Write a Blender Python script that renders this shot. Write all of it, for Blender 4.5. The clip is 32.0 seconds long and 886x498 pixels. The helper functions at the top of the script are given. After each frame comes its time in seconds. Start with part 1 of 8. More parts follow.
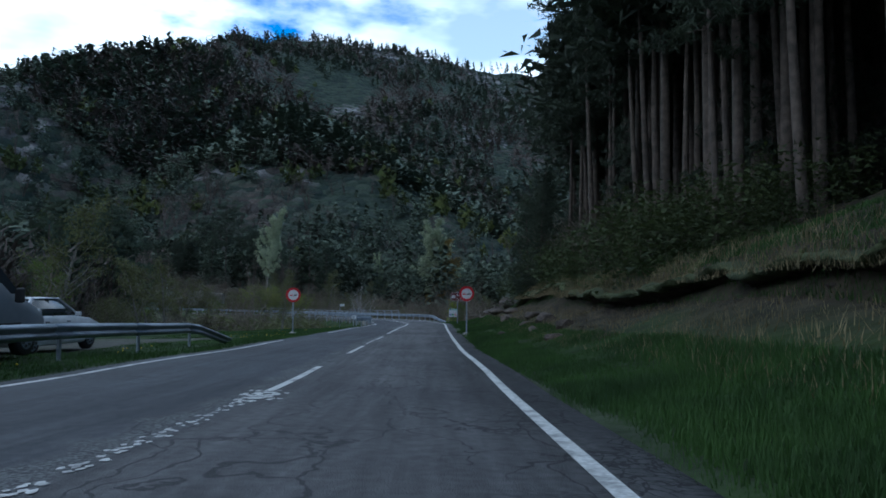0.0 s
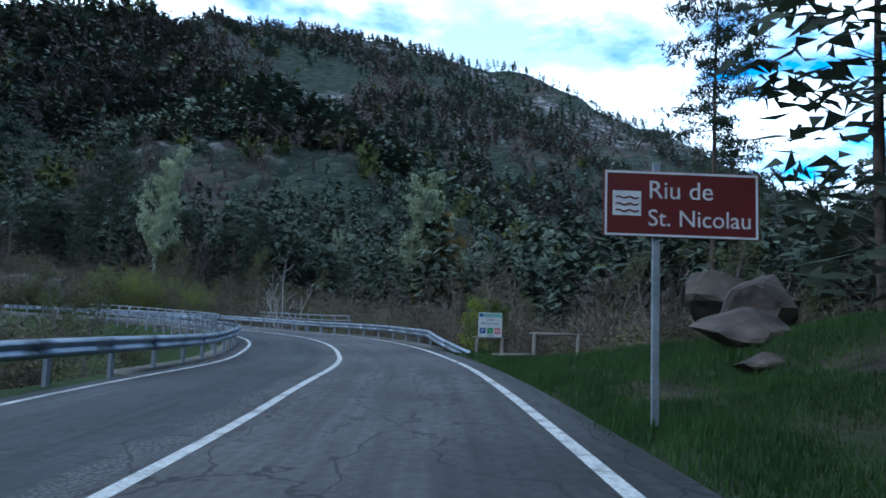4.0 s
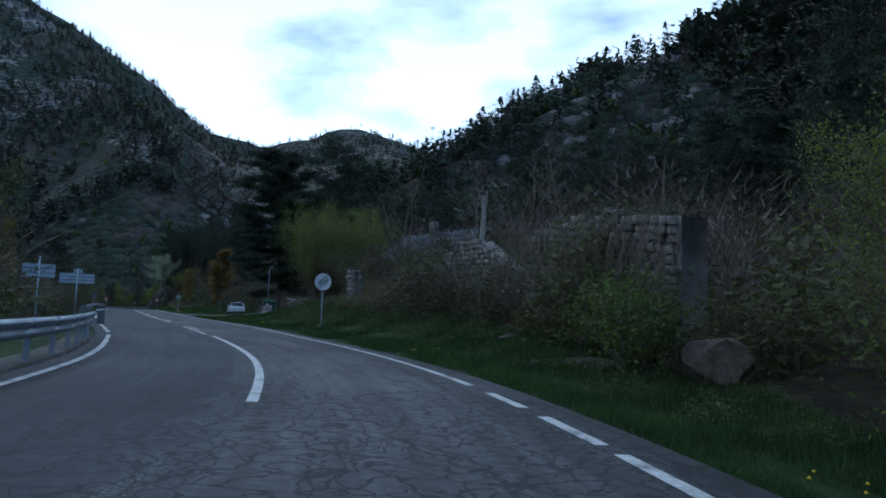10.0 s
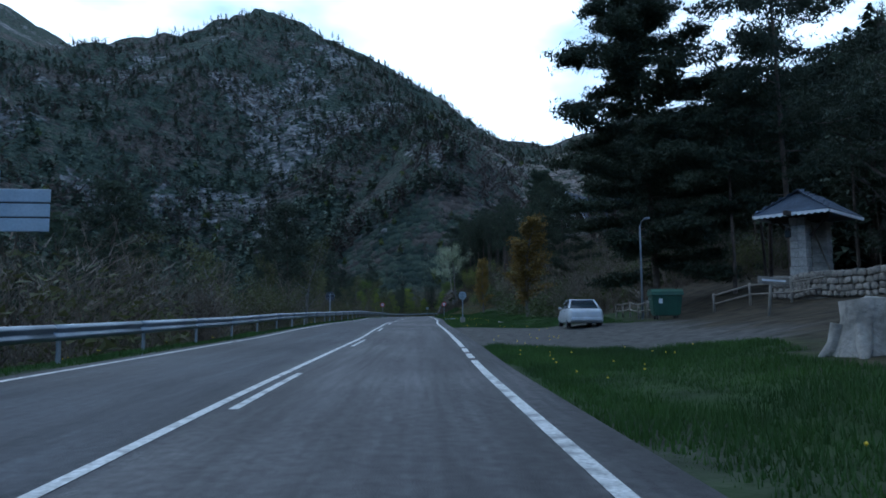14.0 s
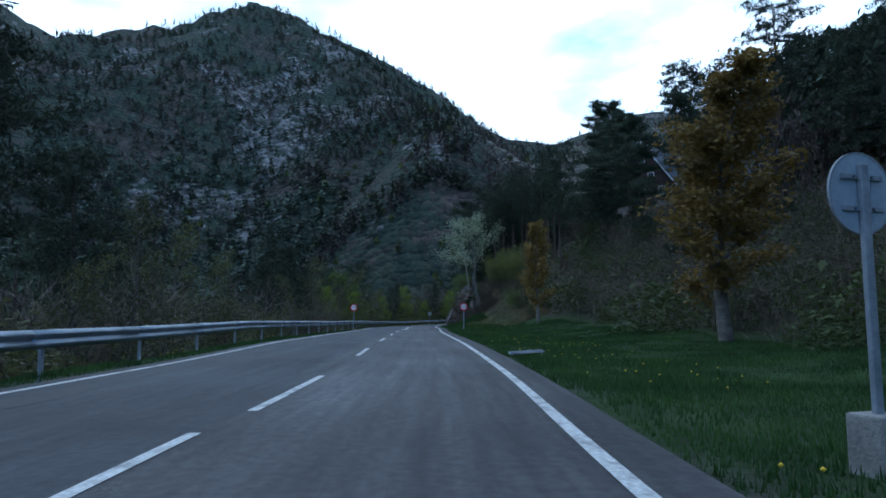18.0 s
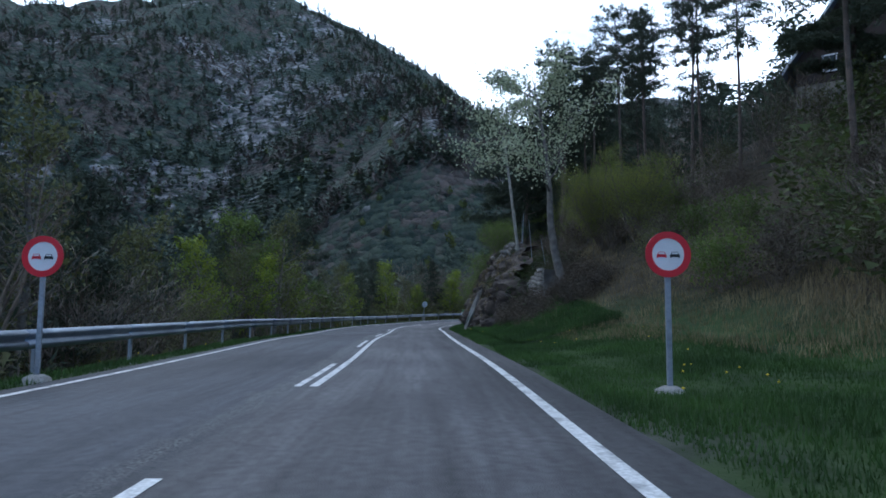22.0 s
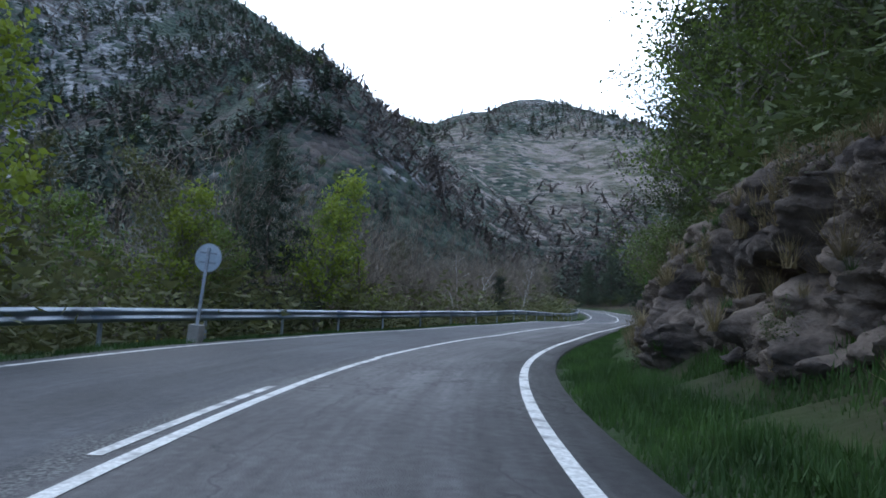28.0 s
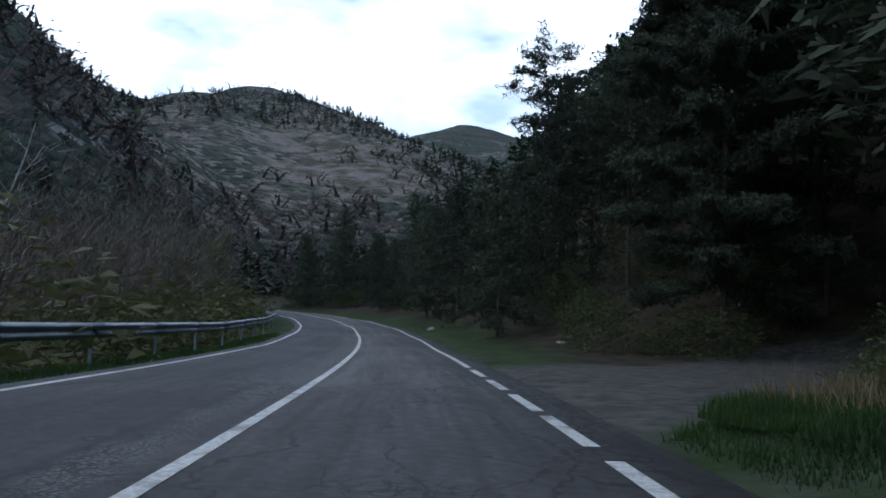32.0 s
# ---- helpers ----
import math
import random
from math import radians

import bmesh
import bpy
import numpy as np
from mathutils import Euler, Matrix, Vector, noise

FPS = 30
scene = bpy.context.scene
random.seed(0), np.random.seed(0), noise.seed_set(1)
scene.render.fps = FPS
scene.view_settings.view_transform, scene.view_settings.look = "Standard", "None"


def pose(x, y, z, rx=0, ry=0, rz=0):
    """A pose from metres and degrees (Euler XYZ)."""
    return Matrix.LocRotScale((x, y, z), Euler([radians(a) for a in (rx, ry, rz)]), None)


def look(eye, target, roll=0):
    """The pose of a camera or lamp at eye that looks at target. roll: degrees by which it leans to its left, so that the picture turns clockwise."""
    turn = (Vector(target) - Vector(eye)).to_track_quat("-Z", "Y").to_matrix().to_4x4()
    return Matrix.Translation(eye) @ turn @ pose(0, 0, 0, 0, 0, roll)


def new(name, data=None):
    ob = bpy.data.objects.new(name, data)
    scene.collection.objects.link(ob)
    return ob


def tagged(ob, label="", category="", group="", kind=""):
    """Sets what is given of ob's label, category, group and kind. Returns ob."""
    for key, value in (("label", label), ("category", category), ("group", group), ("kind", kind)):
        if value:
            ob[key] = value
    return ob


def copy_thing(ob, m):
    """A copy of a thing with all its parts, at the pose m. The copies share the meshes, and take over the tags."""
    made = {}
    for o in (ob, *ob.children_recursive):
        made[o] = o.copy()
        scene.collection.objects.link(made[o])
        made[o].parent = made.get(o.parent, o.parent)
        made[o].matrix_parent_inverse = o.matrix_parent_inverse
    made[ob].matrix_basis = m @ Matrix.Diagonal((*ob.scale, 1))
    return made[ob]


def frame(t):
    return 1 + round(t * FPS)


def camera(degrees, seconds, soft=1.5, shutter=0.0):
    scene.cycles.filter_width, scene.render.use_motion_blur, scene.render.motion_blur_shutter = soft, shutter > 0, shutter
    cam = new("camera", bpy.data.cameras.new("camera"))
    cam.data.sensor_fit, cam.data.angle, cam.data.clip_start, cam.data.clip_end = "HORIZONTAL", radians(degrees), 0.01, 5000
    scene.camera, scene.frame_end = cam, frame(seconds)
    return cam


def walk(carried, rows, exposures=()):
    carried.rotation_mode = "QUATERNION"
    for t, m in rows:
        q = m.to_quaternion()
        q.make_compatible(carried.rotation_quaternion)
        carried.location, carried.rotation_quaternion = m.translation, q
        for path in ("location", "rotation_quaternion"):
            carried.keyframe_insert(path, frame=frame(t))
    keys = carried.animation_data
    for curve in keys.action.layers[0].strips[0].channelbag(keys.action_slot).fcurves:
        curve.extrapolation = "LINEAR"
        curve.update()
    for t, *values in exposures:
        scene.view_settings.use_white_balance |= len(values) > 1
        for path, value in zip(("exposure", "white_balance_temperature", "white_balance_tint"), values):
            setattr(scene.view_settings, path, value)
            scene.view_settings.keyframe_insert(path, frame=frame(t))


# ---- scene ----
cam = camera(66.5, 32.0, soft=1.7)
PATH = [
    (0, (-0.01, 0.00, 2.235), (0.462, 9.962, 2.972), 0.40),
    (0.5, (0.20, 6.77, 2.062), (0.751, 16.730, 2.780), 0.47),
    (1, (0.29, 12.95, 1.890), (0.896, 22.905, 2.621), 0.77),
    (1.5, (0.42, 19.02, 1.753), (1.065, 28.967, 2.534), 0.94),
    (2, (0.53, 24.96, 1.626), (1.210, 34.904, 2.402), 0.98),
    (2.5, (0.72, 31.11, 1.517), (1.394, 41.053, 2.302), 0.83),
    (4.5, (1.36, 56.42, 1.148), (1.892, 66.361, 2.040), 2.82),
    (5, (1.39, 62.19, 1.018), (1.516, 72.154, 1.835), 2.86),
    (5.5, (1.05, 67.72, 0.910), (0.648, 77.688, 1.647), 2.69),
    (6, (0.37, 73.13, 0.833), (-0.650, 83.051, 1.524), 3.15),
    (6.5, (-0.85, 79.20, 0.680), (-2.527, 89.024, 1.520), 2.96),
    (7, (-2.48, 85.05, 0.587), (-5.070, 94.662, 1.553), 1.70),
    (7.5, (-5.03, 90.70, 0.612), (-8.624, 99.979, 1.589), 2.25),
    (8, (-7.86, 95.73, 0.636), (-12.550, 104.515, 1.554), 1.26),
    (8.5, (-11.12, 100.18, 0.578), (-16.877, 108.309, 1.431), 1.67),
    (9, (-14.99, 104.15, 0.540), (-21.676, 111.521, 1.524), 1.97),
    (9.5, (-20.00, 108.17, 0.612), (-27.560, 114.617, 1.725), 2.05),
    (10, (-24.79, 111.23, 0.675), (-33.076, 116.734, 1.666), 1.56),
    (10.5, (-30.35, 113.82, 0.667), (-39.158, 118.461, 1.632), 1.53),
    (11, (-36.04, 116.18, 0.688), (-45.229, 119.991, 1.731), 1.15),
    (11.5, (-41.79, 117.96, 0.764), (-51.243, 121.002, 1.904), 1.15),
    (12, (-47.63, 119.30, 0.850), (-57.286, 121.663, 1.961), 1.07),
    (12.5, (-53.64, 120.34, 0.937), (-63.397, 122.284, 1.982), 1.06),
    (13, (-59.88, 121.25, 1.005), (-69.675, 122.980, 1.991), 1.08),
    (13.5, (-66.21, 122.12, 1.013), (-76.021, 123.796, 1.978), 0.08),
    (14, (-72.25, 122.93, 1.021), (-82.068, 124.550, 1.963), -0.32),
    (14.5, (-78.15, 123.57, 1.043), (-87.966, 125.172, 2.033), -0.93),
    (16.5, (-101.94, 126.84, 1.238), (-111.737, 128.509, 2.315), -0.74),
    (17, (-107.50, 127.47, 1.289), (-117.307, 129.102, 2.337), -0.60),
    (17.5, (-112.70, 128.14, 1.331), (-122.514, 129.756, 2.354), -0.64),
    (18, (-117.90, 128.74, 1.383), (-127.713, 130.369, 2.404), -0.12),
    (18.5, (-123.42, 129.42, 1.432), (-133.233, 131.057, 2.416), -0.35),
    (19, (-129.07, 130.32, 1.492), (-138.897, 131.902, 2.494), -0.23),
    (19.5, (-135.20, 131.04, 1.525), (-145.020, 132.630, 2.510), -0.26),
    (20, (-141.23, 131.83, 1.538), (-151.050, 133.452, 2.505), -0.02),
    (20.5, (-147.08, 132.56, 1.543), (-156.892, 134.238, 2.498), 0.22),
    (21, (-153.33, 133.37, 1.548), (-163.139, 135.072, 2.475), 0.30),
    (21.5, (-159.53, 134.20, 1.545), (-169.326, 135.947, 2.501), 0.35),
    (22, (-165.63, 135.07, 1.542), (-175.434, 136.835, 2.445), 0.46),
    (22.5, (-172.15, 136.02, 1.537), (-181.957, 137.767, 2.444), 0.53),
    (23, (-178.54, 136.93, 1.533), (-188.353, 138.637, 2.436), 0.29),
    (23.5, (-184.54, 137.68, 1.505), (-194.348, 139.388, 2.414), 0.06),
    (24, (-190.29, 138.37, 1.488), (-200.098, 140.124, 2.363), 0.28),
    (24.5, (-196.18, 139.14, 1.486), (-205.988, 140.904, 2.343), -0.12),
    (26.5, (-216.98, 143.30, 1.359), (-226.721, 145.391, 2.175), 1.40),
    (27, (-222.13, 144.29, 1.317), (-231.794, 146.732, 2.116), 1.87),
    (27.5, (-227.91, 145.68, 1.223), (-237.406, 148.688, 2.088), 1.99),
    (28, (-233.88, 147.52, 1.119), (-243.140, 151.160, 2.077), 2.42),
    (28.5, (-239.55, 149.85, 1.073), (-248.542, 154.109, 2.045), 2.39),
    (29, (-245.33, 152.70, 1.118), (-253.937, 157.679, 2.200), 1.08),
    (29.5, (-251.86, 156.73, 1.207), (-259.964, 162.474, 2.359), 0.75),
    (30, (-256.94, 160.51, 1.316), (-264.540, 166.902, 2.510), 0.84),
    (30.5, (-261.34, 164.27, 1.452), (-268.612, 171.025, 2.668), 0.88),
    (31, (-265.86, 168.23, 1.608), (-272.982, 175.145, 2.823), 0.97),
    (31.5, (-270.11, 172.29, 1.716), (-277.205, 179.232, 2.930), 1.78),
    (32, (-274.44, 176.18, 1.835), (-281.566, 183.098, 3.005), 2.23),
]

walk(cam, [(t, look(eye, target, roll)) for t, eye, target, roll in PATH],
     exposures=[(0, -0.65, 4880, 3), (2.5, -0.35, 4760, 3), (4.5, -0.1, 4740, 3), (6, -0.35, 4600, 3), (7.5, -0.5, 4650, 3), (9.5, -0.9, 4720, 3), (11, -0.95, 4560, 3),
                (13.0, -0.72, 4480, 3), (14.0, -0.6, 4620, 3), (18, -0.5, 4600, 3), (20, -0.4, 4600, 3), (21.7, -0.2, 4900, 8), (23, 0.55, 5300, 9), (24.5, 0.98, 5350, 9), (26.5, 0.98, 5320, 9),
                (27.5, 0.62, 5200, 9), (28.5, 0.25, 5230, 9), (30, -0.35, 5270, 9), (32, -0.6, 5270, 9)])

# ---- light: bright broken cloud over a shaded valley ----
SUN_AZ, SUN_EL = radians(250), radians(38)
world = bpy.data.worlds.new("sky")
scene.world = world
world.use_nodes = True
wn, wl = world.node_tree.nodes, world.node_tree.links
wn.clear()
w_out = wn.new("ShaderNodeOutputWorld")
w_bg = wn.new("ShaderNodeBackground")
w_sky = wn.new("ShaderNodeTexSky")
w_sky.sky_type = "NISHITA"
w_sky.sun_disc = False
w_sky.sun_elevation, w_sky.sun_rotation = SUN_EL, SUN_AZ
w_sky.air_density, w_sky.dust_density = 1.0, 0.6
w_gain = wn.new("ShaderNodeMix")
w_gain.data_type, w_gain.blend_type = "RGBA", "MULTIPLY"
w_gain.inputs[0].default_value = 1.0
w_gain.inputs[7].default_value = (0.03, 0.13, 0.20, 1)
w_co = wn.new("ShaderNodeTexCoord")
w_map = wn.new("ShaderNodeMapping")
w_map.inputs["Scale"].default_value = (1.0, 1.0, 2.3)
w_map.inputs["Location"].default_value = (0.35, 0.2, 0.1)
w_n1 = wn.new("ShaderNodeTexNoise")
w_n1.inputs["Scale"].default_value, w_n1.inputs["Detail"].default_value, w_n1.inputs["Roughness"].default_value = 2.6, 7, 0.55
w_ramp = wn.new("ShaderNodeValToRGB")
w_ramp.color_ramp.elements[0].position, w_ramp.color_ramp.elements[1].position = 0.34, 0.43
w_n2 = wn.new("ShaderNodeTexNoise")
w_n2.inputs["Scale"].default_value, w_n2.inputs["Detail"].default_value = 4.0, 5
w_tone = wn.new("ShaderNodeValToRGB")
w_tone.color_ramp.elements[0].position, w_tone.color_ramp.elements[1].position = 0.36, 0.55
w_tone.color_ramp.elements[0].color = (0.68, 0.80, 0.92, 1)
w_tone.color_ramp.elements[1].color = (1.7, 1.7, 1.7, 1)
w_mix = wn.new("ShaderNodeMix")
w_mix.data_type = "RGBA"
wl.new(w_co.outputs["Generated"], w_map.inputs["Vector"])
wl.new(w_map.outputs["Vector"], w_n1.inputs["Vector"])
wl.new(w_map.outputs["Vector"], w_n2.inputs["Vector"])
w_sep = wn.new("ShaderNodeSeparateXYZ")
w_close = wn.new("ShaderNodeMath")          # the cloud closes up towards the west
w_close.operation = "MULTIPLY_ADD"
w_close.inputs[1].default_value = -0.14
wl.new(w_co.outputs["Generated"], w_sep.inputs[0])
wl.new(w_sep.outputs["X"], w_close.inputs[0])
wl.new(w_n1.outputs["Fac"], w_close.inputs[2])
wl.new(w_close.outputs[0], w_ramp.inputs["Fac"])
w_low = wn.new("ShaderNodeMapRange")        # sunlit cloud is brightest low over the ridges
w_low.interpolation_type = "SMOOTHSTEP"
for k, v in ((1, 0.1), (2, 0.85), (3, 1.75), (4, 0.75)):
    w_low.inputs[k].default_value = v
wl.new(w_sep.outputs["Z"], w_low.inputs[0])
wl.new(w_n2.outputs["Fac"], w_tone.inputs["Fac"])
wl.new(w_sky.outputs["Color"], w_gain.inputs[6])
wl.new(w_ramp.outputs["Color"], w_mix.inputs[0])
wl.new(w_gain.outputs[2], w_mix.inputs[6])
wl.new(w_tone.outputs["Color"], w_mix.inputs[7])
wl.new(w_mix.outputs[2], w_bg.inputs["Color"])
wl.new(w_low.outputs[0], w_bg.inputs["Strength"])
wl.new(w_bg.outputs["Background"], w_out.inputs["Surface"])

sun = new("sun", bpy.data.lights.new("sun", "SUN"))
sun.data.energy, sun.data.angle, sun.data.color = 0.6, radians(14), (1.0, 0.95, 0.88)
sun.matrix_world = look((0, 0, 500), (500 * math.sin(SUN_AZ) * -1, 500 * math.cos(SUN_AZ) * -1, 500 - 500 * math.tan(SUN_EL)))

# ---- materials ----
MATS = {}


def mat(name, base, second=None, scale=4.0, rough=0.8, metal=0.0, bump=0.0, bump_scale=None, fine=None, spec=0.5, coords="Object", per_object=0.0, detail=6, lo=0.35, hi=0.65, fine_mix=0.35, transl=0.0, island=False):
    """A surface with two tones in patches, a finer grain over them and a relief."""
    if name in MATS:
        return MATS[name]
    m = bpy.data.materials.new(name)
    m.use_nodes = True
    n, l = m.node_tree.nodes, m.node_tree.links
    b = n["Principled BSDF"]
    b.inputs["Roughness"].default_value, b.inputs["Metallic"].default_value = rough, metal
    b.inputs["Specular IOR Level"].default_value = spec
    co = n.new("ShaderNodeTexCoord")
    second = second or tuple(c * 0.7 for c in base)
    t1 = n.new("ShaderNodeTexNoise")
    t1.inputs["Scale"].default_value, t1.inputs["Detail"].default_value = scale, detail
    r1 = n.new("ShaderNodeValToRGB")
    r1.color_ramp.elements[0].position, r1.color_ramp.elements[1].position = lo, hi
    r1.color_ramp.elements[0].color, r1.color_ramp.elements[1].color = (*second, 1), (*base, 1)
    t2 = n.new("ShaderNodeTexNoise")
    t2.inputs["Scale"].default_value, t2.inputs["Detail"].default_value = fine or scale * 14, 4
    r2 = n.new("ShaderNodeValToRGB")
    r2.color_ramp.elements[0].position, r2.color_ramp.elements[1].position = 0.3, 0.7
    r2.color_ramp.elements[0].color, r2.color_ramp.elements[1].color = (0.45, 0.45, 0.45, 1), (1.25, 1.25, 1.25, 1)
    mx = n.new("ShaderNodeMix")
    mx.data_type, mx.blend_type = "RGBA", "MULTIPLY"
    mx.inputs[0].default_value = fine_mix
    for t in (t1, t2):
        l.new(co.outputs[coords], t.inputs["Vector"])
    l.new(t1.outputs["Fac"], r1.inputs["Fac"])
    l.new(t2.outputs["Fac"], r2.inputs["Fac"])
    l.new(r1.outputs["Color"], mx.inputs[6])
    l.new(r2.outputs["Color"], mx.inputs[7])
    last = mx.outputs[2]
    if per_object:
        oi = n.new("ShaderNodeNewGeometry" if island else "ShaderNodeObjectInfo")
        hv = n.new("ShaderNodeHueSaturation")
        mr = n.new("ShaderNodeMapRange")
        mr.inputs[3].default_value, mr.inputs[4].default_value = 1 - per_object, 1 + per_object
        l.new(oi.outputs["Random Per Island" if island else "Random"], mr.inputs[0])
        l.new(mr.outputs[0], hv.inputs["Value"])
        l.new(last, hv.inputs["Color"])
        last = hv.outputs["Color"]
    l.new(last, b.inputs["Base Color"])
    if bump:
        bp = n.new("ShaderNodeBump")
        bp.inputs["Strength"].default_value, bp.inputs["Distance"].default_value = bump, 0.05
        tb = n.new("ShaderNodeTexNoise")
        tb.inputs["Scale"].default_value, tb.inputs["Detail"].default_value = bump_scale or scale * 6, 8
        l.new(co.outputs[coords], tb.inputs["Vector"])
        l.new(tb.outputs["Fac"], bp.inputs["Height"])
        l.new(bp.outputs["Normal"], b.inputs["Normal"])
    if transl:
        tr = n.new("ShaderNodeBsdfTranslucent")
        ms = n.new("ShaderNodeMixShader")
        ms.inputs[0].default_value = transl
        l.new(last, tr.inputs["Color"])
        l.new(b.outputs[0], ms.inputs[1])
        l.new(tr.outputs[0], ms.inputs[2])
        l.new(ms.outputs[0], n["Material Output"].inputs["Surface"])
    MATS[name] = m
    return m


def plain(name, col, rough=0.5, metal=0.0):
    return mat(name, col, tuple(c * 0.85 for c in col), scale=3, rough=rough, metal=metal, fine_mix=0.15)


def asphalt_mat():
    """Worn asphalt: grain, wheel tracks and streaks along the lane, a torn centre seam, long cracks and crazed zones."""
    m = mat("asphalt", (0.120, 0.116, 0.120), (0.066, 0.064, 0.069), scale=0.22, rough=0.72, bump=0.5, bump_scale=60, fine=9, spec=0.35, fine_mix=0.6)
    n, l = m.node_tree.nodes, m.node_tree.links
    b = n["Principled BSDF"]
    col = b.inputs["Base Color"].links[0].from_socket
    co = n.new("ShaderNodeTexCoord")
    lane = n.new("ShaderNodeAttribute")
    lane.attribute_name = "lane"
    sep = n.new("ShaderNodeSeparateXYZ")
    l.new(lane.outputs["Vector"], sep.inputs[0])

    def math_(op, x, y=0.0):
        k = n.new("ShaderNodeMath")
        k.operation = op
        for i, v in enumerate((x, y)):
            if isinstance(v, (int, float)):
                k.inputs[i].default_value = v
            else:
                l.new(v, k.inputs[i])
        return k.outputs[0]

    def noise_of(vec, scale, detail=4):
        t = n.new("ShaderNodeTexNoise")
        t.inputs["Scale"].default_value, t.inputs["Detail"].default_value = scale, detail
        l.new(vec, t.inputs["Vector"])
        return t

    def ramp(fac, c0, c1, lo, hi):
        r = n.new("ShaderNodeValToRGB")
        r.color_ramp.elements[0].position, r.color_ramp.elements[1].position = lo, hi
        r.color_ramp.elements[0].color, r.color_ramp.elements[1].color = (c0, c0, c0, 1), (c1, c1, c1, 1)
        l.new(fac, r.inputs["Fac"])
        return r.outputs["Color"]

    def mixed(fac, x, y, kind_="MIX"):
        k = n.new("ShaderNodeMix")
        k.data_type, k.blend_type = "RGBA", kind_
        for i, v in ((0, fac), (6, x), (7, y)):
            if isinstance(v, (int, float, tuple)):
                k.inputs[i].default_value = v
            else:
                l.new(v, k.inputs[i])
        return k.outputs[2]

    squeeze = n.new("ShaderNodeVectorMath")
    squeeze.operation = "MULTIPLY"
    squeeze.inputs[1].default_value = (0.05, 1.0, 1.0)
    l.new(lane.outputs["Vector"], squeeze.inputs[0])
    col = mixed(1.0, col, ramp(noise_of(squeeze.outputs[0], 2.2, 5).outputs["Fac"], 0.66, 1.3, 0.3, 0.7), "MULTIPLY")
    col = mixed(1.0, col, ramp(noise_of(squeeze.outputs[0], 9.0, 4).outputs["Fac"], 0.80, 1.16, 0.3, 0.7), "MULTIPLY")
    # darker, bluer oncoming lane
    col = mixed(ramp(math_("ADD", sep.outputs["Y"], 0.5), 0.0, 1.0, 0.30, 0.62), mixed(1.0, col, (0.55, 0.60, 0.68, 1), "MULTIPLY"), col)
    # gravelly torn seam beside the centre line
    wob = noise_of(lane.outputs["Vector"], 1.6, 5).outputs["Fac"]
    off = math_("ABSOLUTE", math_("ADD", sep.outputs["Y"], math_("SUBTRACT", math_("MULTIPLY", wob, 0.9), 0.22)))
    seam = math_("MULTIPLY", ramp(off, 1.0, 0.0, 0.12, 0.34), ramp(noise_of(squeeze.outputs[0], 1.1, 3).outputs["Fac"], 0.0, 1.0, 0.42, 0.56))
    pebbles = ramp(noise_of(co.outputs["Object"], 34, 3).outputs["Fac"], 0.022, 0.20, 0.42, 0.60)
    col = mixed(math_("MULTIPLY", seam, 0.6), col, pebbles)
    # cracks: cell edges bent by noise, kept in worn zones; long cracks run with the lane
    bend = n.new("ShaderNodeVectorMath")
    bend.operation = "ADD"
    l.new(co.outputs["Object"], bend.inputs[0])
    l.new(noise_of(co.outputs["Object"], 1.4).outputs["Color"], bend.inputs[1])
    along = n.new("ShaderNodeVectorMath")
    along.operation = "MULTIPLY_ADD"
    along.inputs[1].default_value = (0.28, 1.0, 1.0)
    l.new(lane.outputs["Vector"], along.inputs[0])
    l.new(noise_of(lane.outputs["Vector"], 0.9, 5).outputs["Color"], along.inputs[2])
    total = None
    for vec, scale, width, zone, zs in ((bend.outputs[0], 0.7, 0.008, 0.50, 0.13), (bend.outputs[0], 3.2, 0.045, 0.545, 0.10), (bend.outputs[0], 6.0, 0.06, 0.60, 0.21), (along.outputs[0], 0.75, 0.009, 0.44, 0.17)):
        v = n.new("ShaderNodeTexVoronoi")
        v.feature = "DISTANCE_TO_EDGE"
        v.inputs["Scale"].default_value = scale
        l.new(vec, v.inputs["Vector"])
        k = math_("MULTIPLY", math_("LESS_THAN", v.outputs["Distance"], width), ramp(noise_of(co.outputs["Object"], zs, 3).outputs["Fac"], 0.0, 1.0, zone, zone + 0.03))
        total = k if total is None else math_("MAXIMUM", total, k)
    worn = n.new("ShaderNodeValToRGB")          # sound surface between the bridge and the rock cut
    worn.color_ramp.elements[0].position, worn.color_ramp.elements[0].color = 0.265, (1, 1, 1, 1)
    worn.color_ramp.elements[1].position, worn.color_ramp.elements[1].color = 0.70, (0.9, 0.9, 0.9, 1)
    for at, v in ((0.30, 0.12), (0.63, 0.10)):
        worn.color_ramp.elements.new(at).color = (v, v, v, 1)
    l.new(math_("DIVIDE", sep.outputs["X"], 500.0), worn.inputs["Fac"])
    col = mixed(math_("MULTIPLY", math_("MULTIPLY", total, worn.outputs["Color"]), 0.85), col, (0.022, 0.022, 0.024, 1))
    l.new(col, b.inputs["Base Color"])
    return m


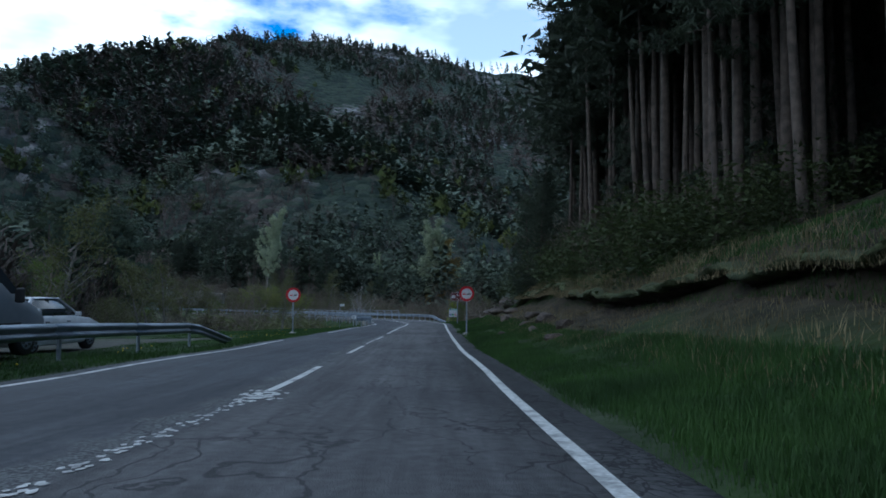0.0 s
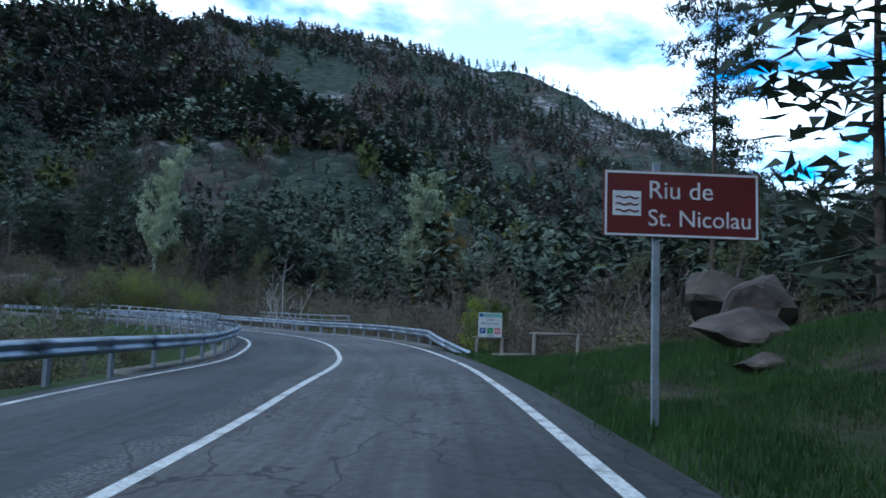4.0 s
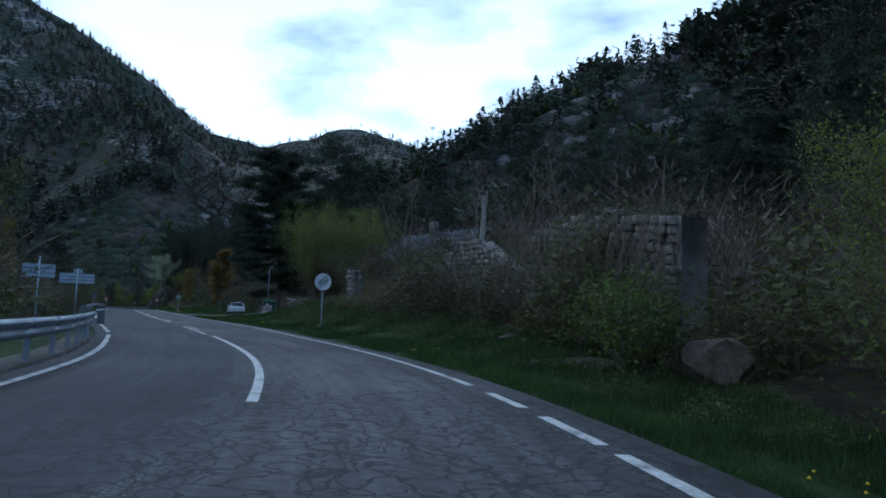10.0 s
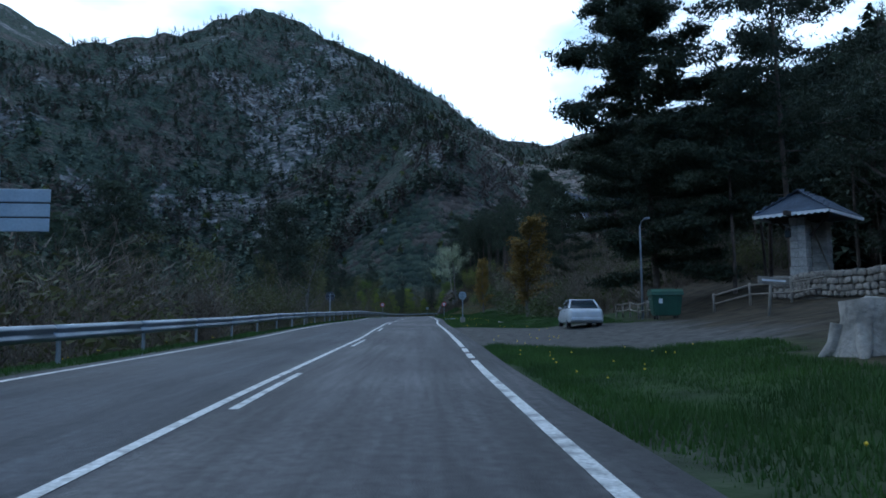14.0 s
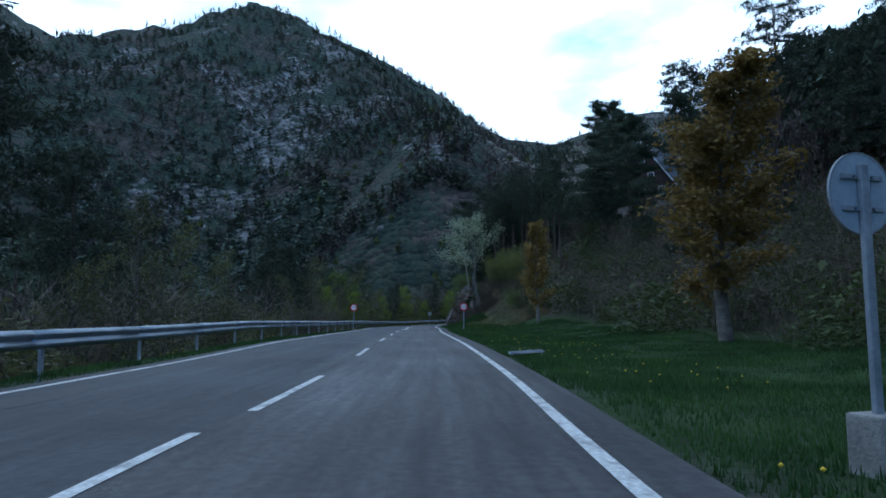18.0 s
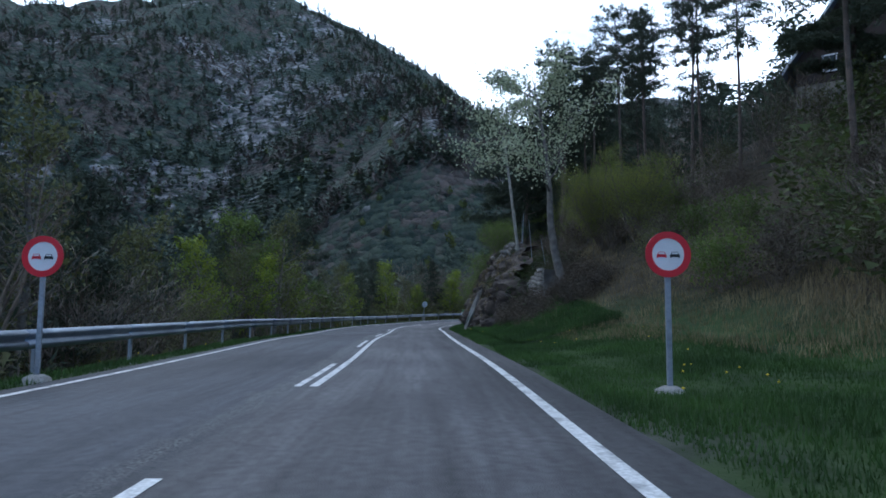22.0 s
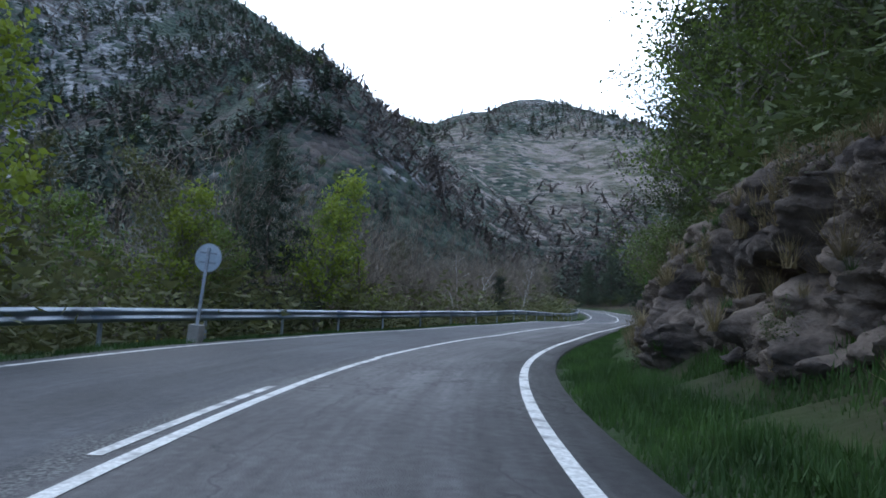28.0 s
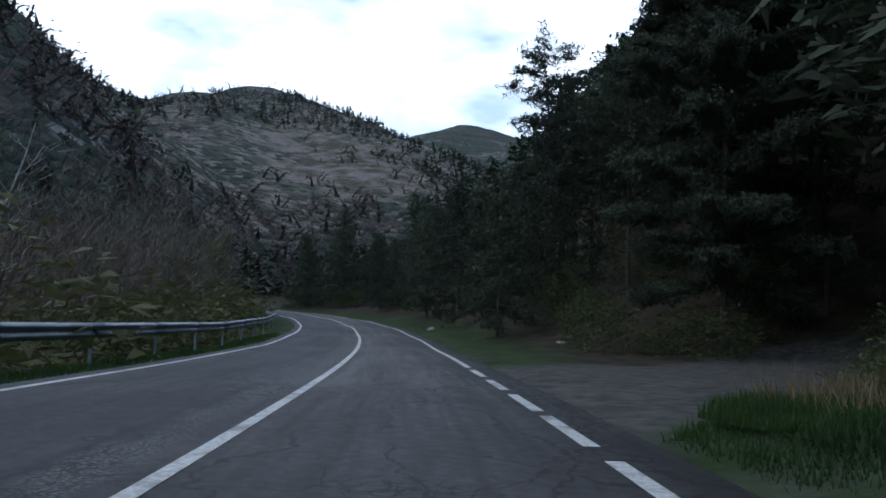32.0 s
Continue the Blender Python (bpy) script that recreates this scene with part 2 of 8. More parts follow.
def terrain_mat():
    """Grass by the road, litter under the trees, scrub, scree and rock on the mountains, one far slope paled as if
    sunlit; told apart by the sheet's own cover value.
    """
    m = bpy.data.materials.new("terrain")
    m.use_nodes = True
    n, l = m.node_tree.nodes, m.node_tree.links
    b = n["Principled BSDF"]
    b.inputs["Roughness"].default_value = 0.95
    b.inputs["Specular IOR Level"].default_value = 0.2
    co = n.new("ShaderNodeTexCoord")

    def noise_ramp(scale, lo, hi, c0, c1, detail=8):
        t = n.new("ShaderNodeTexNoise")
        t.inputs["Scale"].default_value, t.inputs["Detail"].default_value = scale, detail
        r = n.new("ShaderNodeValToRGB")
        r.color_ramp.elements[0].position, r.color_ramp.elements[1].position = lo, hi
        r.color_ramp.elements[0].color, r.color_ramp.elements[1].color = (*c0, 1), (*c1, 1)
        l.new(co.outputs["Object"], t.inputs["Vector"])
        l.new(t.outputs["Fac"], r.inputs["Fac"])
        return r.outputs["Color"]

    def blend(fac, a, c):
        mx = n.new("ShaderNodeMix")
        mx.data_type = "RGBA"
        l.new(fac, mx.inputs[0])
        l.new(a, mx.inputs[6])
        l.new(c, mx.inputs[7])
        return mx.outputs[2]

    def attr(name):
        a = n.new("ShaderNodeAttribute")
        a.attribute_name = name
        return a.outputs["Fac"]

    grass = noise_ramp(0.9, 0.35, 0.7, (0.016, 0.030, 0.007), (0.036, 0.064, 0.014))
    litter = noise_ramp(1.3, 0.35, 0.7, (0.020, 0.017, 0.011), (0.060, 0.048, 0.030))
    # closed woods: one crown a cell, dark conifers or grey-brown leafless crowns
    cell = n.new("ShaderNodeTexVoronoi")
    cell.inputs["Scale"].default_value = 0.19
    warp = n.new("ShaderNodeTexNoise")
    warp.inputs["Scale"].default_value, warp.inputs["Detail"].default_value = 0.5, 3
    add = n.new("ShaderNodeVectorMath")
    add.operation = "MULTIPLY_ADD"
    add.inputs[1].default_value = (3.0, 3.0, 3.0)
    l.new(co.outputs["Object"], warp.inputs["Vector"])
    l.new(warp.outputs["Color"], add.inputs[0])
    l.new(co.outputs["Object"], add.inputs[2])
    l.new(add.outputs[0], cell.inputs["Vector"])
    pick = n.new("ShaderNodeSeparateColor")
    l.new(cell.outputs["Color"], pick.inputs[0])

    def tones(fac, c0, c1, lo=0.0, hi=1.0):
        r = n.new("ShaderNodeValToRGB")
        r.color_ramp.elements[0].position, r.color_ramp.elements[1].position = lo, hi
        r.color_ramp.elements[0].color, r.color_ramp.elements[1].color = (*c0, 1), (*c1, 1)
        l.new(fac, r.inputs["Fac"])
        return r.outputs["Color"]

    def sums(op, a, c):
        m_ = n.new("ShaderNodeMath")
        m_.operation = op
        for k, v in enumerate((a, c)):
            if isinstance(v, float):
                m_.inputs[k].default_value = v
            else:
                l.new(v, m_.inputs[k])
        return m_.outputs[0]

    firs = tones(pick.outputs[0], (0.022, 0.034, 0.027), (0.058, 0.074, 0.052))
    bare = tones(pick.outputs[0], (0.050, 0.043, 0.038), (0.112, 0.094, 0.082))
    zone = n.new("ShaderNodeTexNoise")
    zone.inputs["Scale"].default_value, zone.inputs["Detail"].default_value, zone.inputs["Roughness"].default_value = 0.013, 7, 0.62
    l.new(co.outputs["Object"], zone.inputs["Vector"])
    mixed = sums("ADD", zone.outputs["Fac"], sums("MULTIPLY", pick.outputs[1], 0.16))
    wood = blend(tones(mixed, (0, 0, 0), (1, 1, 1), 0.60, 0.70), firs, bare)
    rock = noise_ramp(0.09, 0.40, 0.62, (0.075, 0.072, 0.072), (0.27, 0.26, 0.255), 15)
    gravel = noise_ramp(3.0, 0.35, 0.7, (0.048, 0.046, 0.043), (0.115, 0.110, 0.102))
    col = blend(attr("grass"), litter, grass)
    col = blend(attr("wood"), col, wood)
    bald = tones(sums("SUBTRACT", attr("rock"), sums("MULTIPLY", pick.outputs[2], 0.62)), (0, 0, 0), (1, 1, 1), 0.02, 0.14)
    col = blend(bald, col, rock)
    # leafless wood and meadow tones, paled to stand for sun on the far slope
    sunlit_slope = noise_ramp(0.06, 0.40, 0.60, (0.085, 0.086, 0.058), (0.23, 0.195, 0.175), 14)
    thin = tones(sums("SUBTRACT", attr("sunlit_slope"), sums("MULTIPLY", pick.outputs[2], 0.45)), (0, 0, 0), (1, 1, 1), 0.05, 0.2)
    col = blend(thin, col, sunlit_slope)
    col = blend(attr("gravel"), col, gravel)
    l.new(col, b.inputs["Base Color"])
    crown = n.new("ShaderNodeBump")
    crown.inputs["Distance"].default_value = 5.0
    l.new(attr("wood"), crown.inputs["Strength"])
    l.new(sums("SUBTRACT", 1.0, cell.outputs["Distance"]), crown.inputs["Height"])
    bp = n.new("ShaderNodeBump")
    bp.inputs["Strength"].default_value, bp.inputs["Distance"].default_value = 0.8, 0.3
    tb = n.new("ShaderNodeTexNoise")
    tb.inputs["Scale"].default_value, tb.inputs["Detail"].default_value = 1.2, 10
    l.new(co.outputs["Object"], tb.inputs["Vector"])
    l.new(tb.outputs["Fac"], bp.inputs["Height"])
    l.new(crown.outputs["Normal"], bp.inputs["Normal"])
    l.new(bp.outputs["Normal"], b.inputs["Normal"])
    return m


ASPHALT = asphalt_mat()
LINE = mat("road_paint", (0.60, 0.60, 0.59), (0.26, 0.26, 0.26), scale=3.0, rough=0.6, fine=22, lo=0.34, hi=0.50, fine_mix=0.7)
TERRAIN = terrain_mat()
STEEL = mat("galvanised_steel", (0.28, 0.32, 0.38), (0.18, 0.215, 0.26), scale=1.2, rough=0.42, metal=0.75, fine=30, fine_mix=0.3)
STEEL_DULL = mat("dull_zinc", (0.36, 0.39, 0.44), (0.24, 0.27, 0.31), scale=2.0, rough=0.6, metal=0.35, fine=24)
ALU = mat("sign_back_aluminium", (0.40, 0.47, 0.55), (0.32, 0.38, 0.45), scale=1.5, rough=0.5, metal=0.2, fine=20, fine_mix=0.2)
CONCRETE = mat("concrete", (0.34, 0.33, 0.31), (0.20, 0.195, 0.185), scale=1.3, rough=0.9, bump=0.4, bump_scale=30)
RED = plain("sign_red", (0.55, 0.015, 0.03), 0.4)
WHITE = plain("sign_white", (0.75, 0.77, 0.80), 0.4)
BLACK = plain("sign_black", (0.012, 0.012, 0.014), 0.45)
BROWN = plain("sign_brown", (0.13, 0.018, 0.018), 0.45)
BLUE = plain("sign_blue", (0.02, 0.08, 0.35), 0.4)
GREEN = plain("sign_green", (0.05, 0.30, 0.10), 0.45)
TEAL = plain("sign_teal", (0.30, 0.60, 0.52), 0.45)
BARK = mat("pine_bark", (0.13, 0.10, 0.08), (0.065, 0.052, 0.044), scale=3, rough=0.95, bump=0.8, bump_scale=16, per_object=0.2)
BARK_GREY = mat("grey_bark", (0.20, 0.185, 0.165), (0.10, 0.09, 0.08), scale=4, rough=0.95, bump=0.5, bump_scale=20, per_object=0.25)
BARK_PALE = mat("pale_poplar_bark", (0.36, 0.345, 0.30), (0.20, 0.19, 0.165), scale=4, rough=0.9, bump=0.4, bump_scale=20)
BARK_WHITE = mat("birch_bark", (0.62, 0.60, 0.57), (0.30, 0.28, 0.26), scale=5, rough=0.85, bump=0.3, bump_scale=20)
TWIG = mat("twigs", (0.21, 0.175, 0.135), (0.125, 0.10, 0.08), scale=3, rough=0.95, per_object=0.25)
NEEDLE = mat("pine_needles", (0.064, 0.082, 0.046), (0.034, 0.047, 0.029), scale=0.9, rough=0.75, per_object=0.3, fine=5, transl=0.25)
LEAF_GREEN = mat("spring_leaves", (0.15, 0.20, 0.035), (0.08, 0.12, 0.022), scale=0.9, rough=0.7, per_object=0.25, fine=5, transl=0.35)
LEAF_SPRING = mat("young_willow_leaves", (0.26, 0.29, 0.05), (0.14, 0.17, 0.032), scale=0.7, rough=0.7, per_object=0.15, fine=5, transl=0.4)
LEAF_OLIVE = mat("olive_leaves", (0.125, 0.13, 0.045), (0.07, 0.076, 0.028), scale=0.9, rough=0.75, per_object=0.3, fine=5, transl=0.3)
LEAF_MOSS = mat("dark_green_leaves", (0.085, 0.11, 0.030), (0.045, 0.062, 0.018), scale=0.9, rough=0.75, per_object=0.25, fine=5, transl=0.3)
LEAF_LIME = mat("lime_leaves", (0.24, 0.29, 0.025), (0.13, 0.18, 0.02), scale=0.9, rough=0.7, per_object=0.2, fine=5, transl=0.35)
LEAF_PALE = mat("pale_young_leaves", (0.46, 0.50, 0.33), (0.30, 0.34, 0.20), scale=0.9, rough=0.75, per_object=0.15, fine=5, transl=0.3)
LEAF_GOLD = mat("golden_young_leaves", (0.30, 0.20, 0.045), (0.17, 0.12, 0.03), scale=0.9, rough=0.75, per_object=0.2, fine=5, transl=0.3)
LEAF_DUN = mat("budding_twigs", (0.13, 0.105, 0.07), (0.07, 0.058, 0.042), scale=0.9, rough=0.9, per_object=0.3, fine=5, transl=0.2)
GRASS = mat("grass_blades", (0.060, 0.118, 0.022), (0.030, 0.064, 0.013), scale=0.6, rough=0.8, fine=7, transl=0.35)
GRASS_DRY = mat("dry_grass", (0.26, 0.21, 0.11), (0.14, 0.115, 0.06), scale=1.2, rough=0.9, fine=8, transl=0.2)
FLOWER = plain("yellow_petals", (0.75, 0.55, 0.02), 0.7)
ROCK = mat("schist_rock", (0.165, 0.132, 0.108), (0.045, 0.036, 0.032), scale=0.9, rough=0.95, bump=1.0, bump_scale=11, fine=7, fine_mix=0.6, per_object=0.15)
EARTH = mat("bank_earth", (0.060, 0.045, 0.033), (0.022, 0.017, 0.013), scale=2.2, rough=0.98, bump=0.9, bump_scale=14, fine=16, fine_mix=0.6)
TURF = mat("turf", (0.075, 0.085, 0.030), (0.030, 0.040, 0.013), scale=1.6, rough=0.95, bump=0.8, bump_scale=20, fine=18, fine_mix=0.6)
ROCK_PALE = mat("pale_rock", (0.34, 0.32, 0.29), (0.17, 0.16, 0.145), scale=1.4, rough=0.92, bump=0.8, bump_scale=9, fine=12, per_object=0.2)
STONE = mat("field_stone", (0.30, 0.275, 0.24), (0.16, 0.148, 0.13), scale=2.4, rough=0.92, bump=0.6, bump_scale=14, per_object=0.3)
ASHLAR = mat("granite_ashlar", (0.38, 0.37, 0.35), (0.25, 0.245, 0.235), scale=2.5, rough=0.88, bump=0.35, bump_scale=40, per_object=0.15)
MORTAR = mat("mortar", (0.24, 0.23, 0.21), (0.15, 0.14, 0.13), scale=3, rough=0.95, bump=0.4)
SLATE = mat("roof_slate", (0.085, 0.105, 0.145), (0.05, 0.06, 0.085), scale=1.0, rough=0.72, spec=0.3, fine=14, per_object=0.2)
WOOD_DARK = mat("dark_timber", (0.055, 0.038, 0.030), (0.028, 0.021, 0.018), scale=2.0, rough=0.8, bump=0.3)
WOOD_GREY = mat("weathered_timber", (0.26, 0.235, 0.20), (0.15, 0.135, 0.115), scale=2.5, rough=0.9, bump=0.4)
RENDER_WALL = mat("rendered_wall", (0.40, 0.39, 0.37), (0.29, 0.285, 0.27), scale=0.8, rough=0.9, bump=0.2, bump_scale=30)
GLASS = plain("window_glass", (0.03, 0.04, 0.05), 0.08)
TYRE = plain("tyre_rubber", (0.018, 0.018, 0.02), 0.85)
CAR_WHITE = plain("white_car_paint", (0.55, 0.58, 0.62), 0.25)
CAR_SILVER = plain("silver_grey_paint", (0.20, 0.23, 0.27), 0.3)
PLASTIC = plain("black_plastic", (0.02, 0.02, 0.022), 0.6)
BIN_GREEN = mat("green_plastic", (0.03, 0.09, 0.055), (0.02, 0.06, 0.04), scale=1.5, rough=0.55)
LAMP_RED = plain("tail_lamp_red", (0.30, 0.01, 0.01), 0.25)
LAMP_CLEAR = plain("headlamp_glass", (0.5, 0.53, 0.56), 0.15)
FOREST = mat("far_conifers", (0.120, 0.142, 0.100), (0.085, 0.105, 0.078), scale=0.02, rough=0.9, per_object=0.45, fine=0.4, spec=0.2, island=True)
FOREST_BARE = mat("far_bare_broadleaves", (0.135, 0.112, 0.096), (0.080, 0.066, 0.058), scale=0.02, rough=0.95, per_object=0.4, fine=0.4, spec=0.2, island=True)
FOREST_FRESH = mat("far_fresh_broadleaves", (0.09, 0.10, 0.028), (0.05, 0.062, 0.02), scale=0.02, rough=0.95, per_object=0.4, fine=0.4, spec=0.2, island=True)
KERB_MAT = mat("mossy_concrete", (0.15, 0.14, 0.125), (0.055, 0.055, 0.045), scale=1.1, rough=0.95, bump=0.6, bump_scale=24, fine=16, fine_mix=0.5)

# ---- plan of the road: centre marking every 12 m, its height and its cross fall ----
CENTRE = [(-2.17, 0.06), (-1.86, 12.06), (-1.68, 24.06), (-1.33, 36.06), (-0.93, 48.05), (-0.41, 60.04), (-0.51, 72.0), (-2.83, 83.8), (-8.35, 94.47), (-15.97, 103.69), (-25.8, 110.54),
          (-36.79, 115.32), (-48.52, 117.82), (-60.43, 119.37), (-72.33, 120.84), (-84.24, 122.3), (-96.12, 123.97), (-108.03, 125.48), (-119.93, 126.99), (-131.77, 128.91), (-143.66, 130.5),
          (-155.57, 132.02), (-167.48, 133.56), (-179.33, 135.39), (-191.24, 136.91), (-203.1, 138.69), (-214.97, 140.48), (-226.56, 143.48), (-238.1, 146.72), (-248.87, 152.04), (-258.5, 159.18),
          (-267.41, 167.23), (-275.57, 174.93)]
ROAD_Z = [1.24, 0.845, 0.54, 0.323, 0.166, -0.044, -0.326, -0.421, -0.565, -0.55, -0.477, -0.413, -0.309, -0.153, -0.069, -0.008, 0.082, 0.22, 0.313, 0.371, 0.461, 0.434, 0.417, 0.422, 0.425, 0.308, 0.23, 0.176, 0.03, 0.109, 0.288, 0.597, 0.908, 0.93, 1.0, 1.3, 1.75, 2.3, 2.9, 3.4, 3.9, 4.3, 4.6]
BANK = [-1.40, -0.90, -0.52, 0.23, 0.87, 1.31, 1.23, 0.50, -0.57, -1.00, -1.03, -1.30, -0.88, -0.46, -0.54, -0.57, -0.52, -0.62, -0.55, -0.67, -0.71, -0.53, -0.05, 0.09, 0.36, 0.28, 0.39, 0.24, -0.30, -0.76, -0.44, 0.07, 0.19, 0.19, 0.19, 0.19, 0.19, 0.1, 0, 0, 0, 0, 0]
S0, S1 = -90.0, 520.0


def plan_line():
    pts = [Vector(p) for p in CENTRE]
    back = (pts[0] - pts[1]).normalized()
    pre = [pts[0] + back * 12 * k for k in range(9, 0, -1)]
    a, p, post = math.atan2(pts[-1].y - pts[-2].y, pts[-1].x - pts[-2].x), pts[-1].copy(), []
    for k in range(14):
        a += (0.03, 0.03, 0.04, 0.06, 0.12, 0.2, 0.24, 0.24, 0.2, 0.1, 0.0, 0.0, 0.0, 0.0)[k]
        p = p + Vector((math.cos(a), math.sin(a))) * 12
        post.append(p.copy())
    allp = pre + pts + post
    out = []
    for i in range(1, len(allp) - 2):
        p0, p1, p2, p3 = allp[i - 1:i + 3]
        for k in range(12):
            t = k / 12
            out.append(0.5 * (2 * p1 + (p2 - p0) * t + (2 * p0 - 5 * p1 + 4 * p2 - p3) * t * t + (3 * p1 - p0 - 3 * p2 + p3) * t ** 3))
    arr = np.array([tuple(v) for v in out])
    first = 12 * (len(pre) - 1)
    ds = np.r_[0, np.cumsum(np.hypot(*np.diff(arr, axis=0).T))]
    return arr, ds - ds[first]


LINE_XY, LINE_S = plan_line()
TAN = np.gradient(LINE_XY, axis=0)
TAN /= np.hypot(TAN[:, 0], TAN[:, 1])[:, None]
ST = np.arange(len(CENTRE)) * 12.0


def smooth_interp(s, ys):
    """Values every 12 m, joined by a smooth step."""
    s = np.clip(np.asarray(s, float) / 12.0, 0, len(ys) - 1.001)
    i = s.astype(int)
    t = s - i
    t = t * t * (3 - 2 * t) * 0.5 + t * 0.5
    ys = np.asarray(ys)
    return ys[i] * (1 - t) + ys[i + 1] * t


def road_z(s, u):
    return smooth_interp(s, ROAD_Z) + (np.clip(u, -7, 7) - 2.0) * np.tan(np.radians(smooth_interp(s, BANK)))


def at_xy(s, u):
    s = np.asarray(s, float)
    x, y = np.interp(s, LINE_S, LINE_XY[:, 0]), np.interp(s, LINE_S, LINE_XY[:, 1])
    tx, ty = np.interp(s, LINE_S, TAN[:, 0]), np.interp(s, LINE_S, TAN[:, 1])
    return x + ty * u, y - tx * u


def road(s, u, h=0.0):
    x, y = at_xy(s, u)
    return Vector((float(x), float(y), float(road_z(s, u)) + h))


def heading(s):
    """Degrees of turn about z so that +y of a thing points along the road."""
    tx, ty = np.interp(s, LINE_S, TAN[:, 0]), np.interp(s, LINE_S, TAN[:, 1])
    return math.degrees(math.atan2(-tx, ty))


LEFT_W = [3.61, 3.61, 3.60, 3.51, 3.40, 3.28, 3.18, 3.11, 2.99, 2.83, 2.88, 3.13, 3.38, 3.75, 3.98, 4.03, 3.96, 3.87, 3.77, 3.67, 3.61, 3.58, 3.55, 3.56, 3.63, 3.73, 3.82, 3.95, 4.07, 4.08, 3.88, 3.54, 3.15]
RIGHT_W = [3.30, 3.35, 3.42, 3.47, 3.48, 3.44, 3.38, 3.32, 3.29, 3.31, 3.35, 3.38, 3.38, 3.36, 3.34, 3.31, 3.30, 3.32, 3.33, 3.28, 3.24, 3.24, 3.22, 3.17, 3.17, 3.20, 3.24, 3.30, 3.30, 3.29, 3.32, 3.27, 3.17]
CENTRE_U = [-0.08, -0.03, 0.00, 0.04, 0.06, 0.06, 0.05, 0.02, 0.04, 0.05, 0.04, 0.00, -0.01, -0.02, -0.02, -0.01, -0.02, -0.03, -0.03, -0.03, -0.01, 0.00, 0.01, 0.03, 0.08, 0.07, 0.05, 0.05, 0.06, 0.07, 0.08, 0.12, 0.16]


def left_width(s):
    return np.interp(s, ST, LEFT_W)


def right_width(s):
    return np.interp(s, ST, RIGHT_W)


def centre_u(s):
    """Offset of the painted centre line from the road's axis."""
    return np.interp(s, ST, CENTRE_U)


# ---- value noise ----
_rng = np.random.RandomState(7)
LATTICE = _rng.rand(256, 256)


def vnoise(x, y):
    xi, yi = np.floor(x).astype(int), np.floor(y).astype(int)
    fx, fy = x - xi, y - yi
    fx, fy = fx * fx * (3 - 2 * fx), fy * fy * (3 - 2 * fy)
    g = lambda a, b: LATTICE[a % 256, b % 256]
    return (g(xi, yi) * (1 - fx) + g(xi + 1, yi) * fx) * (1 - fy) + (g(xi, yi + 1) * (1 - fx) + g(xi + 1, yi + 1) * fx) * fy


def fbm(x, y, octaves=5):
    out, amp, tot = 0.0, 1.0, 0.0
    for k in range(octaves):
        out = out + amp * (vnoise(x + 17.3 * k, y - 9.1 * k) - 0.5)
        tot += amp
        x, y, amp = x * 2.03, y * 2.03, amp * 0.52
    return out / tot * 2


# ---- the lie of the land: cross profiles beside the road, mountain crests behind ----
R_COLS = (3.9, 5.5, 9.0, 16.0, 40.0)
R_PROF = [(-60, 0.3, 1.6, 4.0, 13), (10, 0.25, 1.5, 4.2, 13), (35, 0.2, 1.6, 4.5, 12), (56, 0.2, 1.5, 3.6, 7), (67, 0.05, 0.7, 1.8, 2), (71.5, 0.0, 0.2, 0.2, 0), (76.5, -0.1, -0.9, -1.8, -1), (81, -0.9, -2.4, -3.0, -1),
          (90, -1.6, -3.2, -3.2, 0), (116, -1.5, -3.0, -2.2, 2), (127, -0.2, -0.3, 0.6, 5), (140, 0.3, 1.8, 3.8, 9), (162, 0.3, 1.8, 3.6, 8), (176, 0.05, 0.6, 1.9, 7),
          (190, 0.0, 0.0, 1.2, 7), (215, 0.0, -0.1, 0.4, 8), (235, -0.1, -0.15, 0.3, 10), (262, -0.1, -0.05, 1.0, 13), (273, 0.0, 0.15, 2.4, 16), (284, 0.05, 1.0, 4.4, 18), (292, 0.1, 2.2, 6.0, 20), (300, 0.1, 3.4, 8.4, 21),
          (314, 0.1, 3.4, 8.4, 20), (330, 0.1, 3.4, 7.5, 15), (345, 0.1, 3.4, 7.5, 13), (364, 0.1, 3.2, 7.0, 20), (378, 0.3, 2.4, 4.8, 22), (386.5, 0.6, 1.7, 4.0, 22), (389.5, 0.1, 0.8, 3.0, 21), (392, 0.0, 0.0, 1.6, 20), (396, 0.0, 0.0, 0.3, 15), (406, 0.0, 0.0, 0.3, 15), (412, 0.0, 0.5, 3.0, 20), (425, 0.1, 1.6, 5.5, 24), (445, 0.1, 1.0, 3.5, 14), (470, 0.0, 0.5, 1.5, 5), (600, -0.4, -1, -1, 0)]
L_COLS = (4.6, 6.5, 12.0, 25.0, 50.0)
L_PROF = [(-60, 0.0, 0.05, 0.2, 1), (22, 0.0, 0.05, 0.1, 2), (35, -0.1, -0.2, 0.0, 2), (55, -0.1, -0.3, -0.4, 2), (68, -0.6, -1.6, -2.0, 0), (82, -1.6, -3.2, -3.0, -1), (116, -1.6, -3.2, -3.0, -2),
          (130, -0.8, -2.4, -3.0, -2), (146, -0.1, -0.9, -2.6, -3), (166, -0.05, -0.5, -3.0, -5), (195, -0.4, -2.4, -5.0, -6), (430, -0.5, -2.6, -5.0, -6)]
